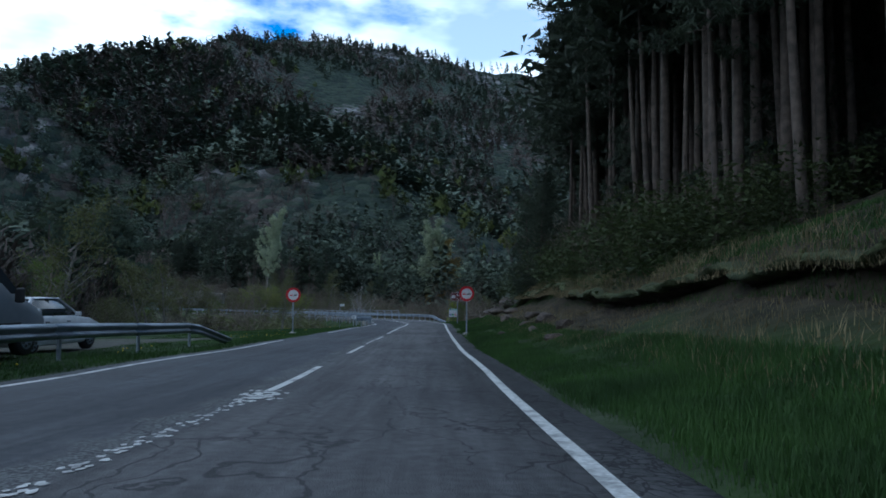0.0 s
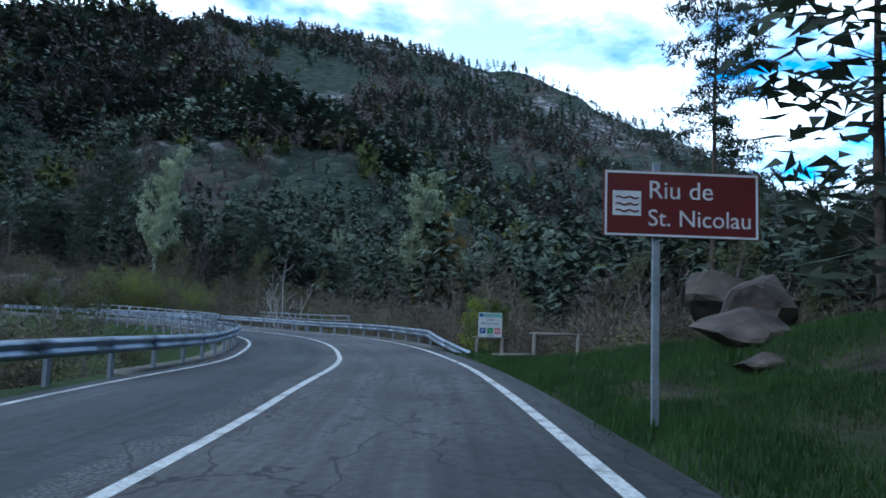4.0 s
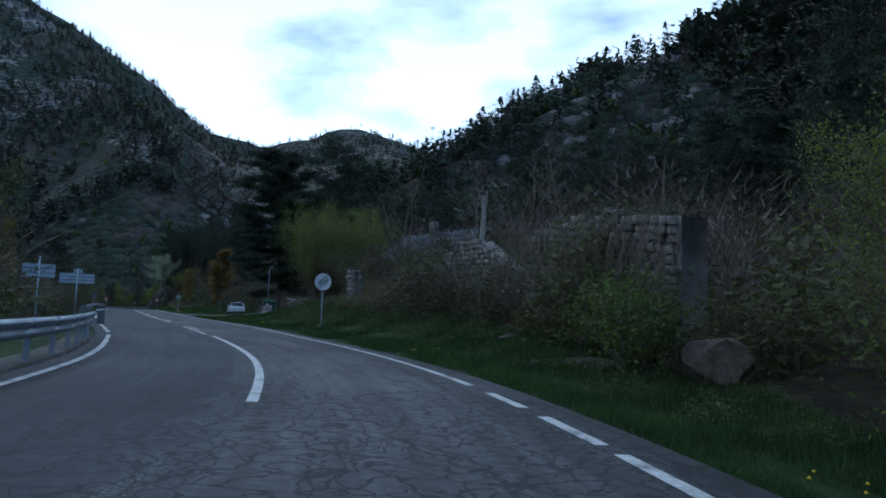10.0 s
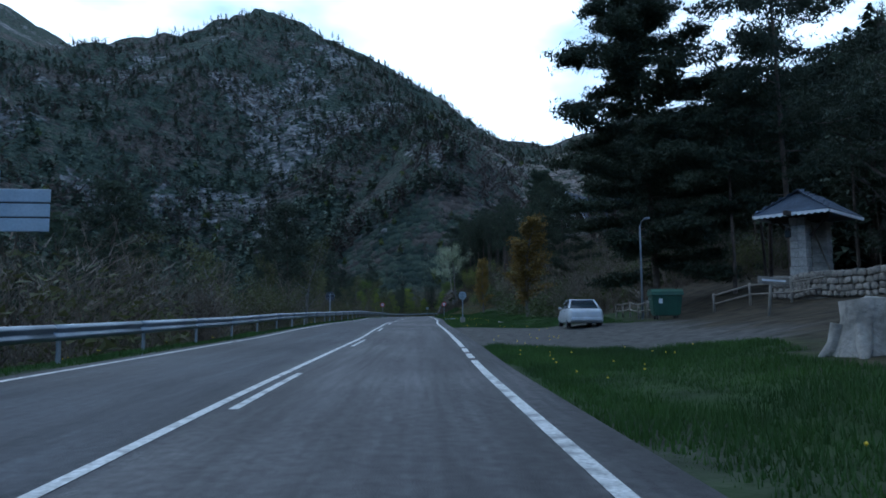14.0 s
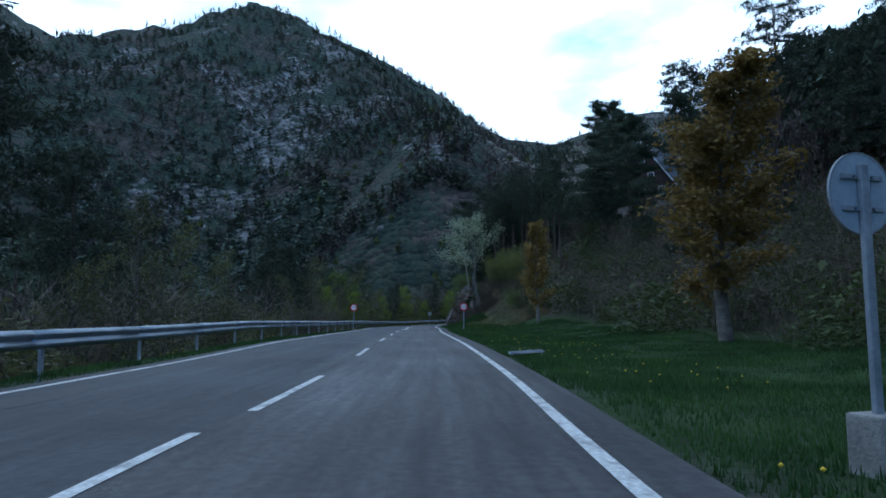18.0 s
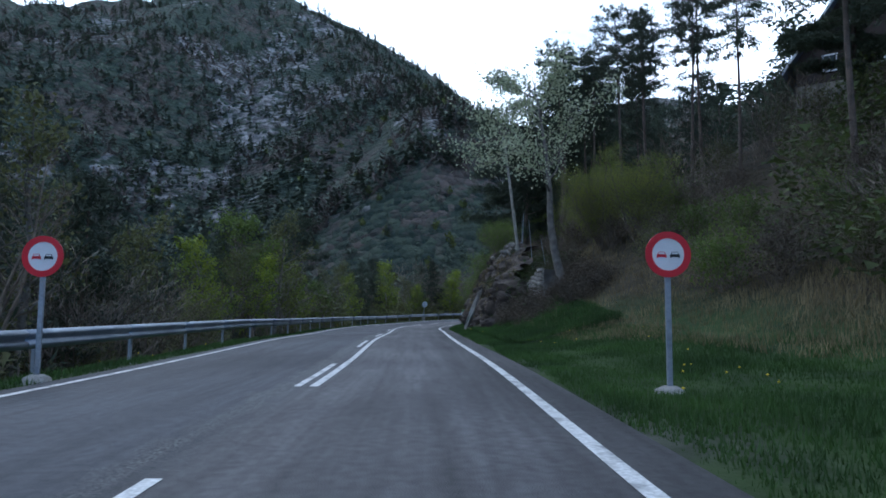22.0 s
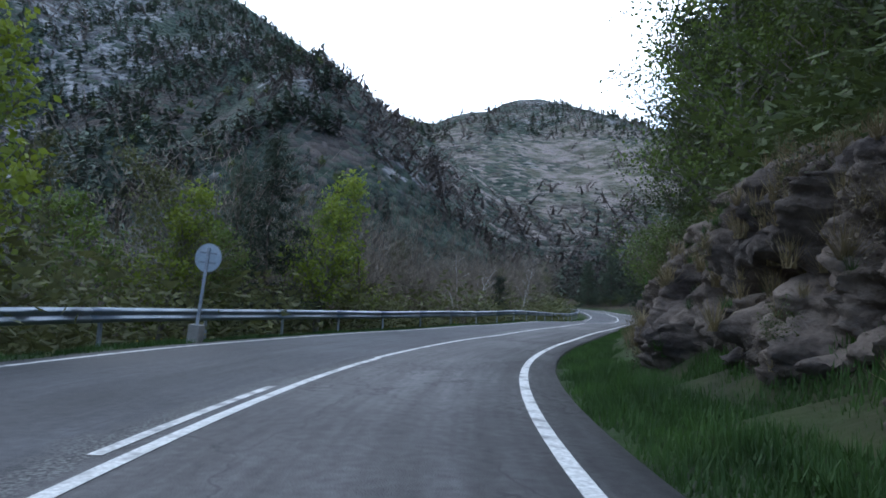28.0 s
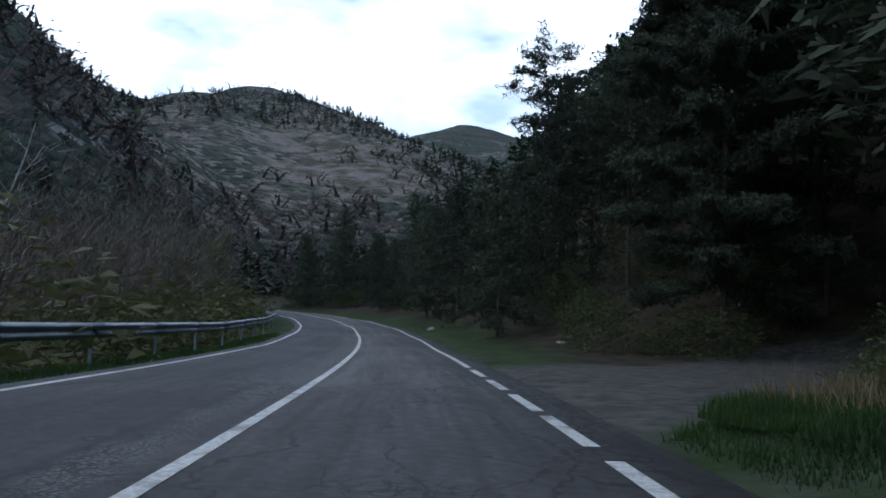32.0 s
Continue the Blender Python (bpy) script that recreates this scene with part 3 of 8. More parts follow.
CRESTS = {
    "front": ([(-142, 411, 161), (-79, 387, 104), (-60, 355, 95), (-20, 299, 62), (15, 250, 28)], 0.58),
    "cliff": ([(-318, 336, 88), (-282, 318, 102), (-296, 398, 145), (-225, 400, 119), (-185, 420, 142), (-135, 408, 146)], 0.95),
    "spur": ([(-230, 480, 144), (-185, 448, 150), (-138, 489, 169), (-164, 623, 240), (-202, 774, 294)], 0.78),
    "back": ([(-420, 820, 240), (-202, 774, 298), (-183, 776, 314), (-92, 830, 332), (-9, 844, 322), (88, 882, 307), (161, 877, 298), (273, 809, 228), (310, 751, 172), (333, 718, 125), (380, 640, 40)], 0.64),
    "west": ([(-300, -620, 290), (-600, -560, 320), (-800, -450, 320), (-977, -241, 338), (-1132, -223, 423), (-1178, -133, 458), (-1291, 1, 557), (-1247, 196, 447), (-1057, 138, 355), (-936, 200, 290), (-820, 248, 223)], 0.72),
    "west_foot": ([(-809, 225, 222), (-695, 207, 162), (-649, 223, 161), (-657, 271, 130), (-650, 283, 111), (-645, 296, 107), (-625, 325, 55)], 1),
    "northwest": ([(-1301, 294, 343), (-1227, 470, 306), (-1188, 552, 276), (-1165, 601, 318), (-1175, 622, 345), (-1160, 670, 357), (-1114, 700, 327), (-1084, 742, 294), (-1036, 806, 262), (-998, 850, 208), (-974, 874, 160), (-930, 930, 80)], 0.47),
    "southwest": ([(-2000, -430, 560), (-1860, -520, 660), (-1816, -604, 716), (-1787, -671, 756), (-1727, -790, 793), (-1636, -939, 803)], 0.7),
    "far": ([(-2500, 1500, 520), (-2194, 1778, 654), (-2113, 1869, 713), (-2016, 1951, 770), (-1909, 2069, 744), (-1700, 2250, 560), (-1300, 2500, 400)], 0.4),
    "north": ([(-110, 212, 20), (-200, 224, 28), (-250, 250, 33), (-278, 310, 52), (-300, 430, 76)], 0.85),
    "east": ([(62, -120, 30), (66, -20, 32), (72, 40, 30), (80, 80, 14)], 0.5),
    "terrace": ([(-178, 186, 15), (-206, 190, 17), (-222, 193, 14)], 0.25),
    "south": ([(300, -500, 200), (0, -620, 260), (-300, -640, 290)], 0.5),
    "southeast": ([(480, 640, 40), (560, 300, 120), (420, -100, 160), (300, -500, 200)], 0.5),
}


def mountain(x, y):
    best = np.full(x.shape, -60.0)
    for pts, slope in CRESTS.values():
        for (x0, y0, z0), (x1, y1, z1) in zip(pts, pts[1:]):
            dx, dy = x1 - x0, y1 - y0
            t = np.clip(((x - x0) * dx + (y - y0) * dy) / (dx * dx + dy * dy), 0, 1)
            d = np.hypot(x - x0 - t * dx, y - y0 - t * dy)
            best = np.maximum(best, z0 + t * (z1 - z0) - slope * d)
    rough = fbm(x / 130, y / 130, 6)
    return best + rough * np.clip(best, 0, 260) * 0.075 + fbm(x / 34, y / 34, 4) * np.clip(best / 16, 0, 5)


def road_coords(x, y):
    """Nearest station and signed offset (right of the road positive)."""
    x, y = np.asarray(x, float), np.asarray(y, float)
    s, u, step = np.empty(x.shape), np.empty(x.shape), 2
    px, py, ps, pt = LINE_XY[::step, 0], LINE_XY[::step, 1], LINE_S[::step], TAN[::step]
    for k in range(0, x.size, 20000):
        xs, ys = x[k:k + 20000], y[k:k + 20000]
        i = ((xs[:, None] - px) ** 2 + (ys[:, None] - py) ** 2).argmin(1)
        ox, oy = xs - px[i], ys - py[i]
        s[k:k + 20000] = ps[i] + ox * pt[i, 0] + oy * pt[i, 1]
        across = ox * pt[i, 1] - oy * pt[i, 0]
        u[k:k + 20000] = np.where(np.abs(ox * pt[i, 0] + oy * pt[i, 1]) > 4, np.sign(across + 1e-9) * np.hypot(ox, oy), across)
    return s, u


def profile(s, a, cols, prof):
    st = np.array([r[0] for r in prof], float)
    rows = np.array([[0.0, *r[1:]] for r in prof])
    vals = np.stack([np.interp(s, st, rows[:, k]) for k in range(rows.shape[1])])
    out = vals[0].copy()
    for k in range(len(cols) - 1):
        t = np.clip((a - cols[k]) / (cols[k + 1] - cols[k]), 0, 1)
        out = np.where(a > cols[k], vals[k] + (vals[k + 1] - vals[k]) * t, out)
    return out


def side_lot(s, u):
    """1 on the paved lay-bys and side roads."""
    lot = ((s > 183) & (s < 207) & (u > 3 + np.clip(6 - np.abs(s - 195) * 0.0 - (s - 183) * 0.8, 0, 4)) & (u < 13.0 - np.abs(s - 198) * 0.15)).astype(float)
    lot = np.maximum(lot, ((s - 389.5 - (u - 4) * 1.1 > 0) & (s - 400.8 - (u - 4) * 0.55 < 0) & (u > 3) & (u < 17)).astype(float))
    lot = np.maximum(lot, ((s > 4) & (s < 36) & (u < -7.2) & (u > -14)).astype(float) * 0.8)
    return lot


def ground_z(x, y):
    x, y = np.atleast_1d(np.asarray(x, float)), np.atleast_1d(np.asarray(y, float))
    s, u = road_coords(x, y)
    a = np.abs(u)
    lw = left_width(s)
    near = np.where(u > 0, profile(s, a, R_COLS, R_PROF), profile(s, a + (3.5 - lw), L_COLS, L_PROF))
    base = road_z(s, u) + near
    bump = fbm(x / 3.1, y / 3.1, 3) * np.clip((a - 4.6) / 6, 0, 1) * 0.28 * (1 - side_lot(s, u))
    edge = np.where(u > 0, right_width(s) + 0.66, lw + 0.45)
    base = base + bump - 0.10 * np.clip((edge + 0.3 - a) / 0.25, 0, 1) - 0.02
    base = base + 0.75 * np.clip((u - 8.9) / 0.9, 0, 1) * np.clip((s - 2) / 6, 0, 1) * np.clip((54 - s) / 6, 0, 1) * np.clip((24 - u) / 8, 0, 1)
    far = np.clip((a - 20) / 34, 0, 1)
    far = far * far * (3 - 2 * far)
    return base * (1 - far) + np.maximum(mountain(x, y), base * 0.4 - 5 + fbm(x / 40, y / 40, 3) * 2) * far


def land(s, u, h=0.0):
    """A place on the ground beside the road."""
    x, y = at_xy(s, u)
    return Vector((float(x), float(y), float(ground_z(x, y)[0]) + h))


def raw_mesh(name, verts, faces, material, smooth=False):
    me = bpy.data.meshes.new(name)
    verts = np.asarray(verts, np.float32)
    faces = np.asarray(faces, np.int32)
    k = faces.shape[1]
    me.vertices.add(len(verts))
    me.vertices.foreach_set("co", verts.ravel())
    me.loops.add(faces.size)
    me.loops.foreach_set("vertex_index", faces.ravel())
    me.polygons.add(len(faces))
    me.polygons.foreach_set("loop_start", np.arange(0, faces.size, k, dtype=np.int32))
    me.update(calc_edges=True)
    if smooth:
        me.polygons.foreach_set("use_smooth", np.ones(len(faces), bool))
    if material:
        me.materials.append(material)
    return me


def build_ground():
    def axis(lo, hi, step, out_lo, out_hi):
        a = list(np.arange(lo, hi, step))
        d = step
        while a[-1] < out_hi:
            d = min(d * 1.13, 26)
            a.append(a[-1] + d)
        b, d = [lo], step
        while b[-1] > out_lo:
            d = min(d * 1.13, 26)
            b.append(b[-1] - d)
        return np.array(b[:0:-1] + a)
    xs, ys = axis(-345, 40, 1.15, -2600, 900), axis(-25, 250, 1.15, -800, 2600)
    gx, gy = np.meshgrid(xs, ys)
    x, y = gx.ravel(), gy.ravel()
    z = ground_z(x, y)
    nx, ny = len(xs), len(ys)
    i = np.arange(nx * ny).reshape(ny, nx)
    faces = np.stack([i[:-1, :-1], i[:-1, 1:], i[1:, 1:], i[1:, :-1]], -1).reshape(-1, 4)
    me = raw_mesh("ground", np.c_[x, y, z], faces, TERRAIN, True)
    s, u = road_coords(x, y)
    a = np.abs(u)
    zg = z.reshape(ny, nx)
    steep = np.hypot(np.gradient(zg, xs, axis=1), np.gradient(zg, ys, axis=0)).ravel()
    meadow = np.where(u > 0, np.interp(s, [30, 60, 120, 190, 215, 262, 280, 300, 360, 400], [7, 5, 6, 9, 17, 15, 11, 5.5, 6, 7]),
                      np.interp(s, [40, 60, 140, 170, 200], [30, 12, 8, 8, 6.5]))
    grass = np.clip((meadow - a) / 2.0 + 0.5 + fbm(x / 4, y / 4, 3), 0, 1)
    wood = np.clip((a - 55) / 50, 0, 1)
    rock = np.clip((fbm(x / 70 + 3, y / 70, 5) - 0.10) * 5, 0, 1) * np.clip((z - 35) / 60, 0, 1) * np.clip((steep - 0.25) * 3, 0.3, 1) * 0.55
    # part of the northwest slope whose colour carries painted sunlight
    sunlit_slope = np.clip(1.35 - np.hypot((x + 800) / 300, (y - 490) / 230), 0, 1) * np.clip(0.7 + 0.9 * fbm(x / 60, y / 60, 4), 0, 1)
    gravel = np.maximum(side_lot(s, u), np.clip(1 - np.abs(a - np.where(u > 0, right_width(s) + 0.75, left_width(s) + 0.5)) / 0.4, 0, 1) * 0.75)
    for name, v in (("grass", grass), ("wood", wood), ("rock", rock), ("gravel", gravel), ("sunlit_slope", sunlit_slope)):
        me.attributes.new(name, "FLOAT", "POINT").data.foreach_set("value", v.astype(np.float32))
    return tagged(new("ground", me), "grassy verges, leaf litter and forested mountain slopes", "ground", kind="structure")


GROUND = build_ground()


# ---- mesh helpers ----
def part(name, bm, material, parent, label="", smooth=False):
    me = bm
    if isinstance(bm, bmesh.types.BMesh):
        me = bpy.data.meshes.new(name)
        bm.to_mesh(me)
        bm.free()
        me.materials.append(material)
        if smooth:
            me.polygons.foreach_set("use_smooth", np.ones(len(me.polygons), bool))
    ob = new(name, me)
    ob.parent = parent
    return tagged(ob, label)


def thing(name, m, label, category, group=""):
    e = new(name)
    e.matrix_basis = m
    e.empty_display_size = 0.2
    return tagged(e, label, category, group)


def box(size, centre=(0, 0, 0), bevel=0.0, rot=None, bm=None):
    bm = bm or bmesh.new()
    got = bmesh.ops.create_cube(bm, size=1.0)["verts"]
    bmesh.ops.scale(bm, vec=size, verts=got)
    if bevel:
        es = list({e for v in got for e in v.link_edges})
        res = bmesh.ops.bevel(bm, geom=es, offset=bevel, segments=2, affect="EDGES", profile=0.5)
        got = list({v for f in res["faces"] for v in f.verts} | {v for v in got if v.is_valid})
    if rot is not None:
        bmesh.ops.transform(bm, matrix=rot, verts=got)
    bmesh.ops.translate(bm, vec=centre, verts=got)
    return bm


def tube(points, radii, sides=8, bm=None, cap=True):
    """A tapered round bar through the points."""
    bm = bm or bmesh.new()
    pts = [Vector(p) for p in points]
    if not hasattr(radii, "__len__"):
        radii = [radii] * len(pts)
    rings = []
    for i, p in enumerate(pts):
        d = (pts[min(i + 1, len(pts) - 1)] - pts[max(i - 1, 0)]).normalized()
        a = d.cross(Vector((0.31, 0.95, 0.1))).normalized()
        b = d.cross(a)
        rings.append([bm.verts.new(p + (a * math.cos(t) + b * math.sin(t)) * radii[i]) for t in (2 * math.pi * k / sides for k in range(sides))])
    for r0, r1 in zip(rings, rings[1:]):
        for k in range(sides):
            bm.faces.new((r0[k], r0[(k + 1) % sides], r1[(k + 1) % sides], r1[k]))
    if cap:
        bm.faces.new(rings[0][::-1])
        bm.faces.new(rings[-1])
    return bm


def prism(outline, depth, bm=None, m=None):
    """An outline in x, z pushed from y = 0 to y = depth."""
    bm = bm or bmesh.new()
    a = [bm.verts.new((x, 0, z)) for x, z in outline]
    b = [bm.verts.new((x, depth, z)) for x, z in outline]
    bm.faces.new(a)
    bm.faces.new(b[::-1])
    for k in range(len(a)):
        j = (k + 1) % len(a)
        bm.faces.new((a[j], a[k], b[k], b[j]))
    bmesh.ops.recalc_face_normals(bm, faces=list(bm.faces))
    if m is not None:
        bmesh.ops.transform(bm, matrix=m, verts=a + b)
    return bm


def disc(radius, depth, sides=40, bm=None, m=None):
    return prism([(radius * math.cos(2 * math.pi * k / sides), radius * math.sin(2 * math.pi * k / sides)) for k in range(sides)], depth, bm, m)


def ring(r0, r1, depth, sides=40):
    bm = bmesh.new()
    loops = []
    for r, y in ((r1, 0), (r1, depth), (r0, depth), (r0, 0)):
        loops.append([bm.verts.new((r * math.cos(2 * math.pi * k / sides), y, r * math.sin(2 * math.pi * k / sides))) for k in range(sides)])
    for a, b in zip(loops, loops[1:] + loops[:1]):
        for k in range(sides):
            bm.faces.new((a[k], a[(k + 1) % sides], b[(k + 1) % sides], b[k]))
    bmesh.ops.recalc_face_normals(bm, faces=list(bm.faces))
    return bm


# ---- carriageway and markings ----
def ribbon(name, ss, offs, material, lift, skirt=0.0, dive=0.0):
    """A strip along the road between offsets that may change with the station."""
    verts, faces = [], []
    cols = len(offs(ss[0]))
    for s in ss:
        us = offs(s)
        for k, u in enumerate(us):
            h = lift - (skirt if skirt and k in (0, cols - 1) else 0) - (dive if s in (ss[0], ss[-1]) else 0)
            verts.append(tuple(road(s, u, h)))
    for i in range(len(ss) - 1):
        for k in range(cols - 1):
            a = i * cols + k
            faces.append((a, a + 1, a + cols + 1, a + cols))
    return raw_mesh(name, verts, faces, material, True)


road_ob = new("road", ribbon("road", np.arange(-70, 500, 1.0),
                            lambda s: [-left_width(s) - 0.42, -left_width(s) - 0.40, -left_width(s) * 0.5, 0, right_width(s) * 0.5, right_width(s) + 0.60, right_width(s) + 0.62],
                            ASPHALT, 0.0, 0.14))
_s = np.repeat(np.arange(-70, 500, 1.0), 7)
_u = np.concatenate([[-left_width(s) - 0.42, -left_width(s) - 0.40, -left_width(s) * 0.5, 0, right_width(s) * 0.5, right_width(s) + 0.60, right_width(s) + 0.62] for s in np.arange(-70, 500, 1.0)])
road_ob.data.attributes.new("lane", "FLOAT_VECTOR", "POINT").data.foreach_set("vector", np.c_[_s, _u, 0 * _s].astype(np.float32).ravel())
tagged(road_ob, "worn grey asphalt two-lane mountain road with cracks", "road", kind="structure")


def marking(name, s0, s1, u, width, label):
    n = max(2, int((s1 - s0) / 1.0) + 1)
    fn = u if callable(u) else (lambda s: u + centre_u(s))
    ob = new(name, ribbon(name, np.linspace(s0, s1, n), lambda s: [fn(s) - width / 2, fn(s) + width / 2], LINE, 0.006))
    ob.parent = road_ob
    return tagged(ob, label)


for a, b in ((-70, 69.2), (69.5, 70.8), (71.1, 125.1), (125.5, 127.1), (127.8, 129.3), (130.2, 183.0), (187.8, 385.8), (399.2, 495)):
    marking("edge_line", a, b, right_width, 0.15, "white painted edge line")
for a in (183.6, 185.7, 386.4, 388.9, 391.2, 393.8, 396.5):
    marking("edge_dash", a, a + 1.9 - 0.4 * (a < 200), right_width, 0.15, "short white edge dash")
for a, b in ((-70, 27.6), (38.9, 144.5), (164.3, 166.5), (166.9, 495)):
    marking("edge_line", a, b, lambda s: -left_width(s), 0.13, "white painted edge line")
for k in range(7):
    marking("edge_dash", 146.6 + k * 2.48, 148.4 + k * 2.48, lambda s: -left_width(s), 0.13, "short white edge dash")
for a, b in ((-30.5, -26.2), (-20.5, -16.2), (-10.5, -6.2), (9.5, 14.0), (19.5, 24.1), (25.4, 28.7), (29.7, 33.8)):
    marking("centre_dash", a, b, 0.0, 0.08 if a == 25.4 else 0.13, "white centre dash")
marking("centre_line", 37.4, 123.2, 0.0, 0.14, "worn solid white centre line")
marking("centre_line", 127.8, 145.6, 0.0, 0.14, "solid white centre line")
marking("centre_line", 147.0, 154.6, -0.12, 0.12, "white centre line")
marking("centre_line", 161.8, 220.6, -0.12, 0.12, "white centre line")
for a in (150.9, 164.1, 175.8, 188.0, 200.0, 211.8):
    marking("centre_dash", a, a + 4.2, 0.14, 0.11, "white centre dash beside the solid line")
for a, b in ((222.0, 226.3), (232.0, 235.7), (242.0, 246.0), (252.6, 256.5), (263.0, 267.1)):
    marking("centre_dash", a, b, 0.0, 0.12, "white centre dash")
marking("centre_line", 272.5, 347, 0.12, 0.13, "solid white centre line")
for a in (272.5, 283.2, 292.4, 303.2, 314.6, 326.4, 337.2):
    marking("centre_dash", a, a + 4.2, -0.12, 0.11, "white centre dash beside the solid line")
marking("centre_line", 347, 495, 0.06, 0.13, "solid white centre line")

# ---- guard rails ----
W_BEAM = [(0.0, 0.44), (0.03, 0.455), (0.078, 0.50), (0.078, 0.535), (0.012, 0.585), (0.012, 0.615), (0.078, 0.665), (0.078, 0.70), (0.03, 0.745), (0.0, 0.76)]


def guard_rail(s0, s1, u_of, toward, label, step=4.0, drop_start=False, drop_end=False, lift=0.0, post_w=0.10):
    """A beam on posts along the road. toward: +1 if the traffic side lies towards greater offsets."""
    rail = thing("guard_rail", Matrix.Translation(road((s0 + s1) / 2, u_of((s0 + s1) / 2))), label, "guard rail")
    inv = rail.matrix_basis.inverted()
    edges = list(np.arange(s0, s1 - step * 0.5, step)) + [s1]
    for k, (a, b) in enumerate(zip(edges, edges[1:])):
        verts, faces, m = [], [], 5
        for i, s in enumerate(np.linspace(a - (0.08 if k else 0), b, m)):
            dip = 0.0
            if drop_start and s < s0 + 4:
                dip = 0.62 * ((s0 + 4 - s) / 4)
            if drop_end and s > s1 - 4:
                dip = 0.62 * ((s - s1 + 4) / 4)
            for x, z in W_BEAM:
                verts.append(tuple(inv @ road(s, u_of(s) + toward * (x + (0.004 if k % 2 else 0)), z + lift - dip)))
        n = len(W_BEAM)
        for i in range(m - 1):
            for j in range(n - 1):
                faces.append((i * n + j, i * n + j + 1, (i + 1) * n + j + 1, (i + 1) * n + j))
        me = raw_mesh("beam", verts, faces, STEEL, True)
        beam = part("beam", me, STEEL, rail)
        md = beam.modifiers.new("thick", "SOLIDIFY")
        md.thickness, md.offset = 0.006, 0
    post_me = None
    bm = box((post_w * 0.6, post_w, 1.05), (0, 0, 0.16), 0.008)
    box((post_w * 0.2, post_w * 0.8, 0.18), (post_w * 0.45, 0, 0.60), 0.0, None, bm)
    post_me = bpy.data.meshes.new("post")
    bm.to_mesh(post_me)
    bm.free()
    post_me.materials.append(STEEL_DULL)
    for s in np.arange(s0 + (4 if drop_start else 0.4), s1 - (3.5 if drop_end else 0.1), step):
        p = part("post", post_me, STEEL_DULL, rail)
        p.matrix_basis = inv @ Matrix.Translation(road(s, u_of(s) - toward * 0.09, lift)) @ pose(0, 0, 0, 0, 0, heading(s) + (0 if toward > 0 else 180))
    return rail


def fish_tail(rail, s, u, sign, lift=0.0):
    bm = bmesh.new()
    prof = [(-0.02, 0.40), (0.05, 0.42), (0.06, 0.60), (0.05, 0.78), (-0.02, 0.80)]
    rows = []
    for k, (d, grow) in enumerate(((0.0, 1.0), (0.25, 1.05), (0.42, 1.25))):
        rows.append([bm.verts.new((x + (0.05 * k * k), sign * d, 0.60 + (z - 0.60) * grow)) for x, z in prof])
    for a, b in zip(rows, rows[1:]):
        for j in range(len(prof) - 1):
            bm.faces.new((a[j], a[j + 1], b[j + 1], b[j]))
    ob = part("end_plate", bm, STEEL, rail, "flared steel end plate")
    ob.matrix_basis = rail.matrix_basis.inverted() @ Matrix.Translation(road(s, u, lift)) @ pose(0, 0, 0, 0, 0, heading(s))
    ob.modifiers.new("thick", "SOLIDIFY").thickness = 0.006


rail_field = guard_rail(-50, 26.6, lambda s: -5.4, 1, "galvanised steel guard rail sloping into the grass beside parked vehicles", 4.0, drop_end=True)
rail_bridge_in = guard_rail(59.5, 143.5, lambda s: -left_width(s) - 0.45 - 0.5 * max(0, (68 - s) / 8) ** 2, 1, "galvanised steel guard rail along the inner side of the river bend", 2.0, post_w=0.13)
fish_tail(rail_bridge_in, 143.6, -left_width(143.5) - 0.42, 1)
rail_bridge_out = guard_rail(73.5, 121.0, lambda s: 3.92 + 0.9 * max(0, (78 - s) / 5) ** 2, -1, "galvanised steel guard rail along the outer side of the river bend", 2.0, drop_start=True, lift=-0.06, post_w=0.13)
fish_tail(rail_bridge_out, 121.0, 3.92, 1, -0.06)
rail_valley = guard_rail(173.8, 478, lambda s: -left_width(s) - 1.0 - 0.5 * np.interp(s, [173, 180, 330, 350, 375, 396], [0, 0, 0.6, 1.3, 0.8, 1.5]), 1,
                         "long galvanised steel guard rail above the wooded river bank", 4.0)
fish_tail(rail_valley, 173.8, -left_width(173.8) - 0.95, -1)


# concrete edge under the bridge rails
def kerb(s0, s1, u_of, w, h, label):
    ob = new("kerb", ribbon("kerb", np.arange(s0, s1 + 0.1, 1.0), lambda s: [u_of(s) - w / 2 - 0.01, u_of(s) - w / 2, u_of(s) + w / 2, u_of(s) + w / 2 + 0.01], KERB_MAT, h, 0.5, 0.5))
    return tagged(ob, label, "kerb", kind="structure")


kerb(76, 121.2, lambda s: 4.05, 0.72, 0.03, "cracked concrete edge strip below the guard rail")
kerb(64, 143, lambda s: -left_width(s) - 0.75, 0.6, 0.05, "narrow concrete edge strip below the guard rail")


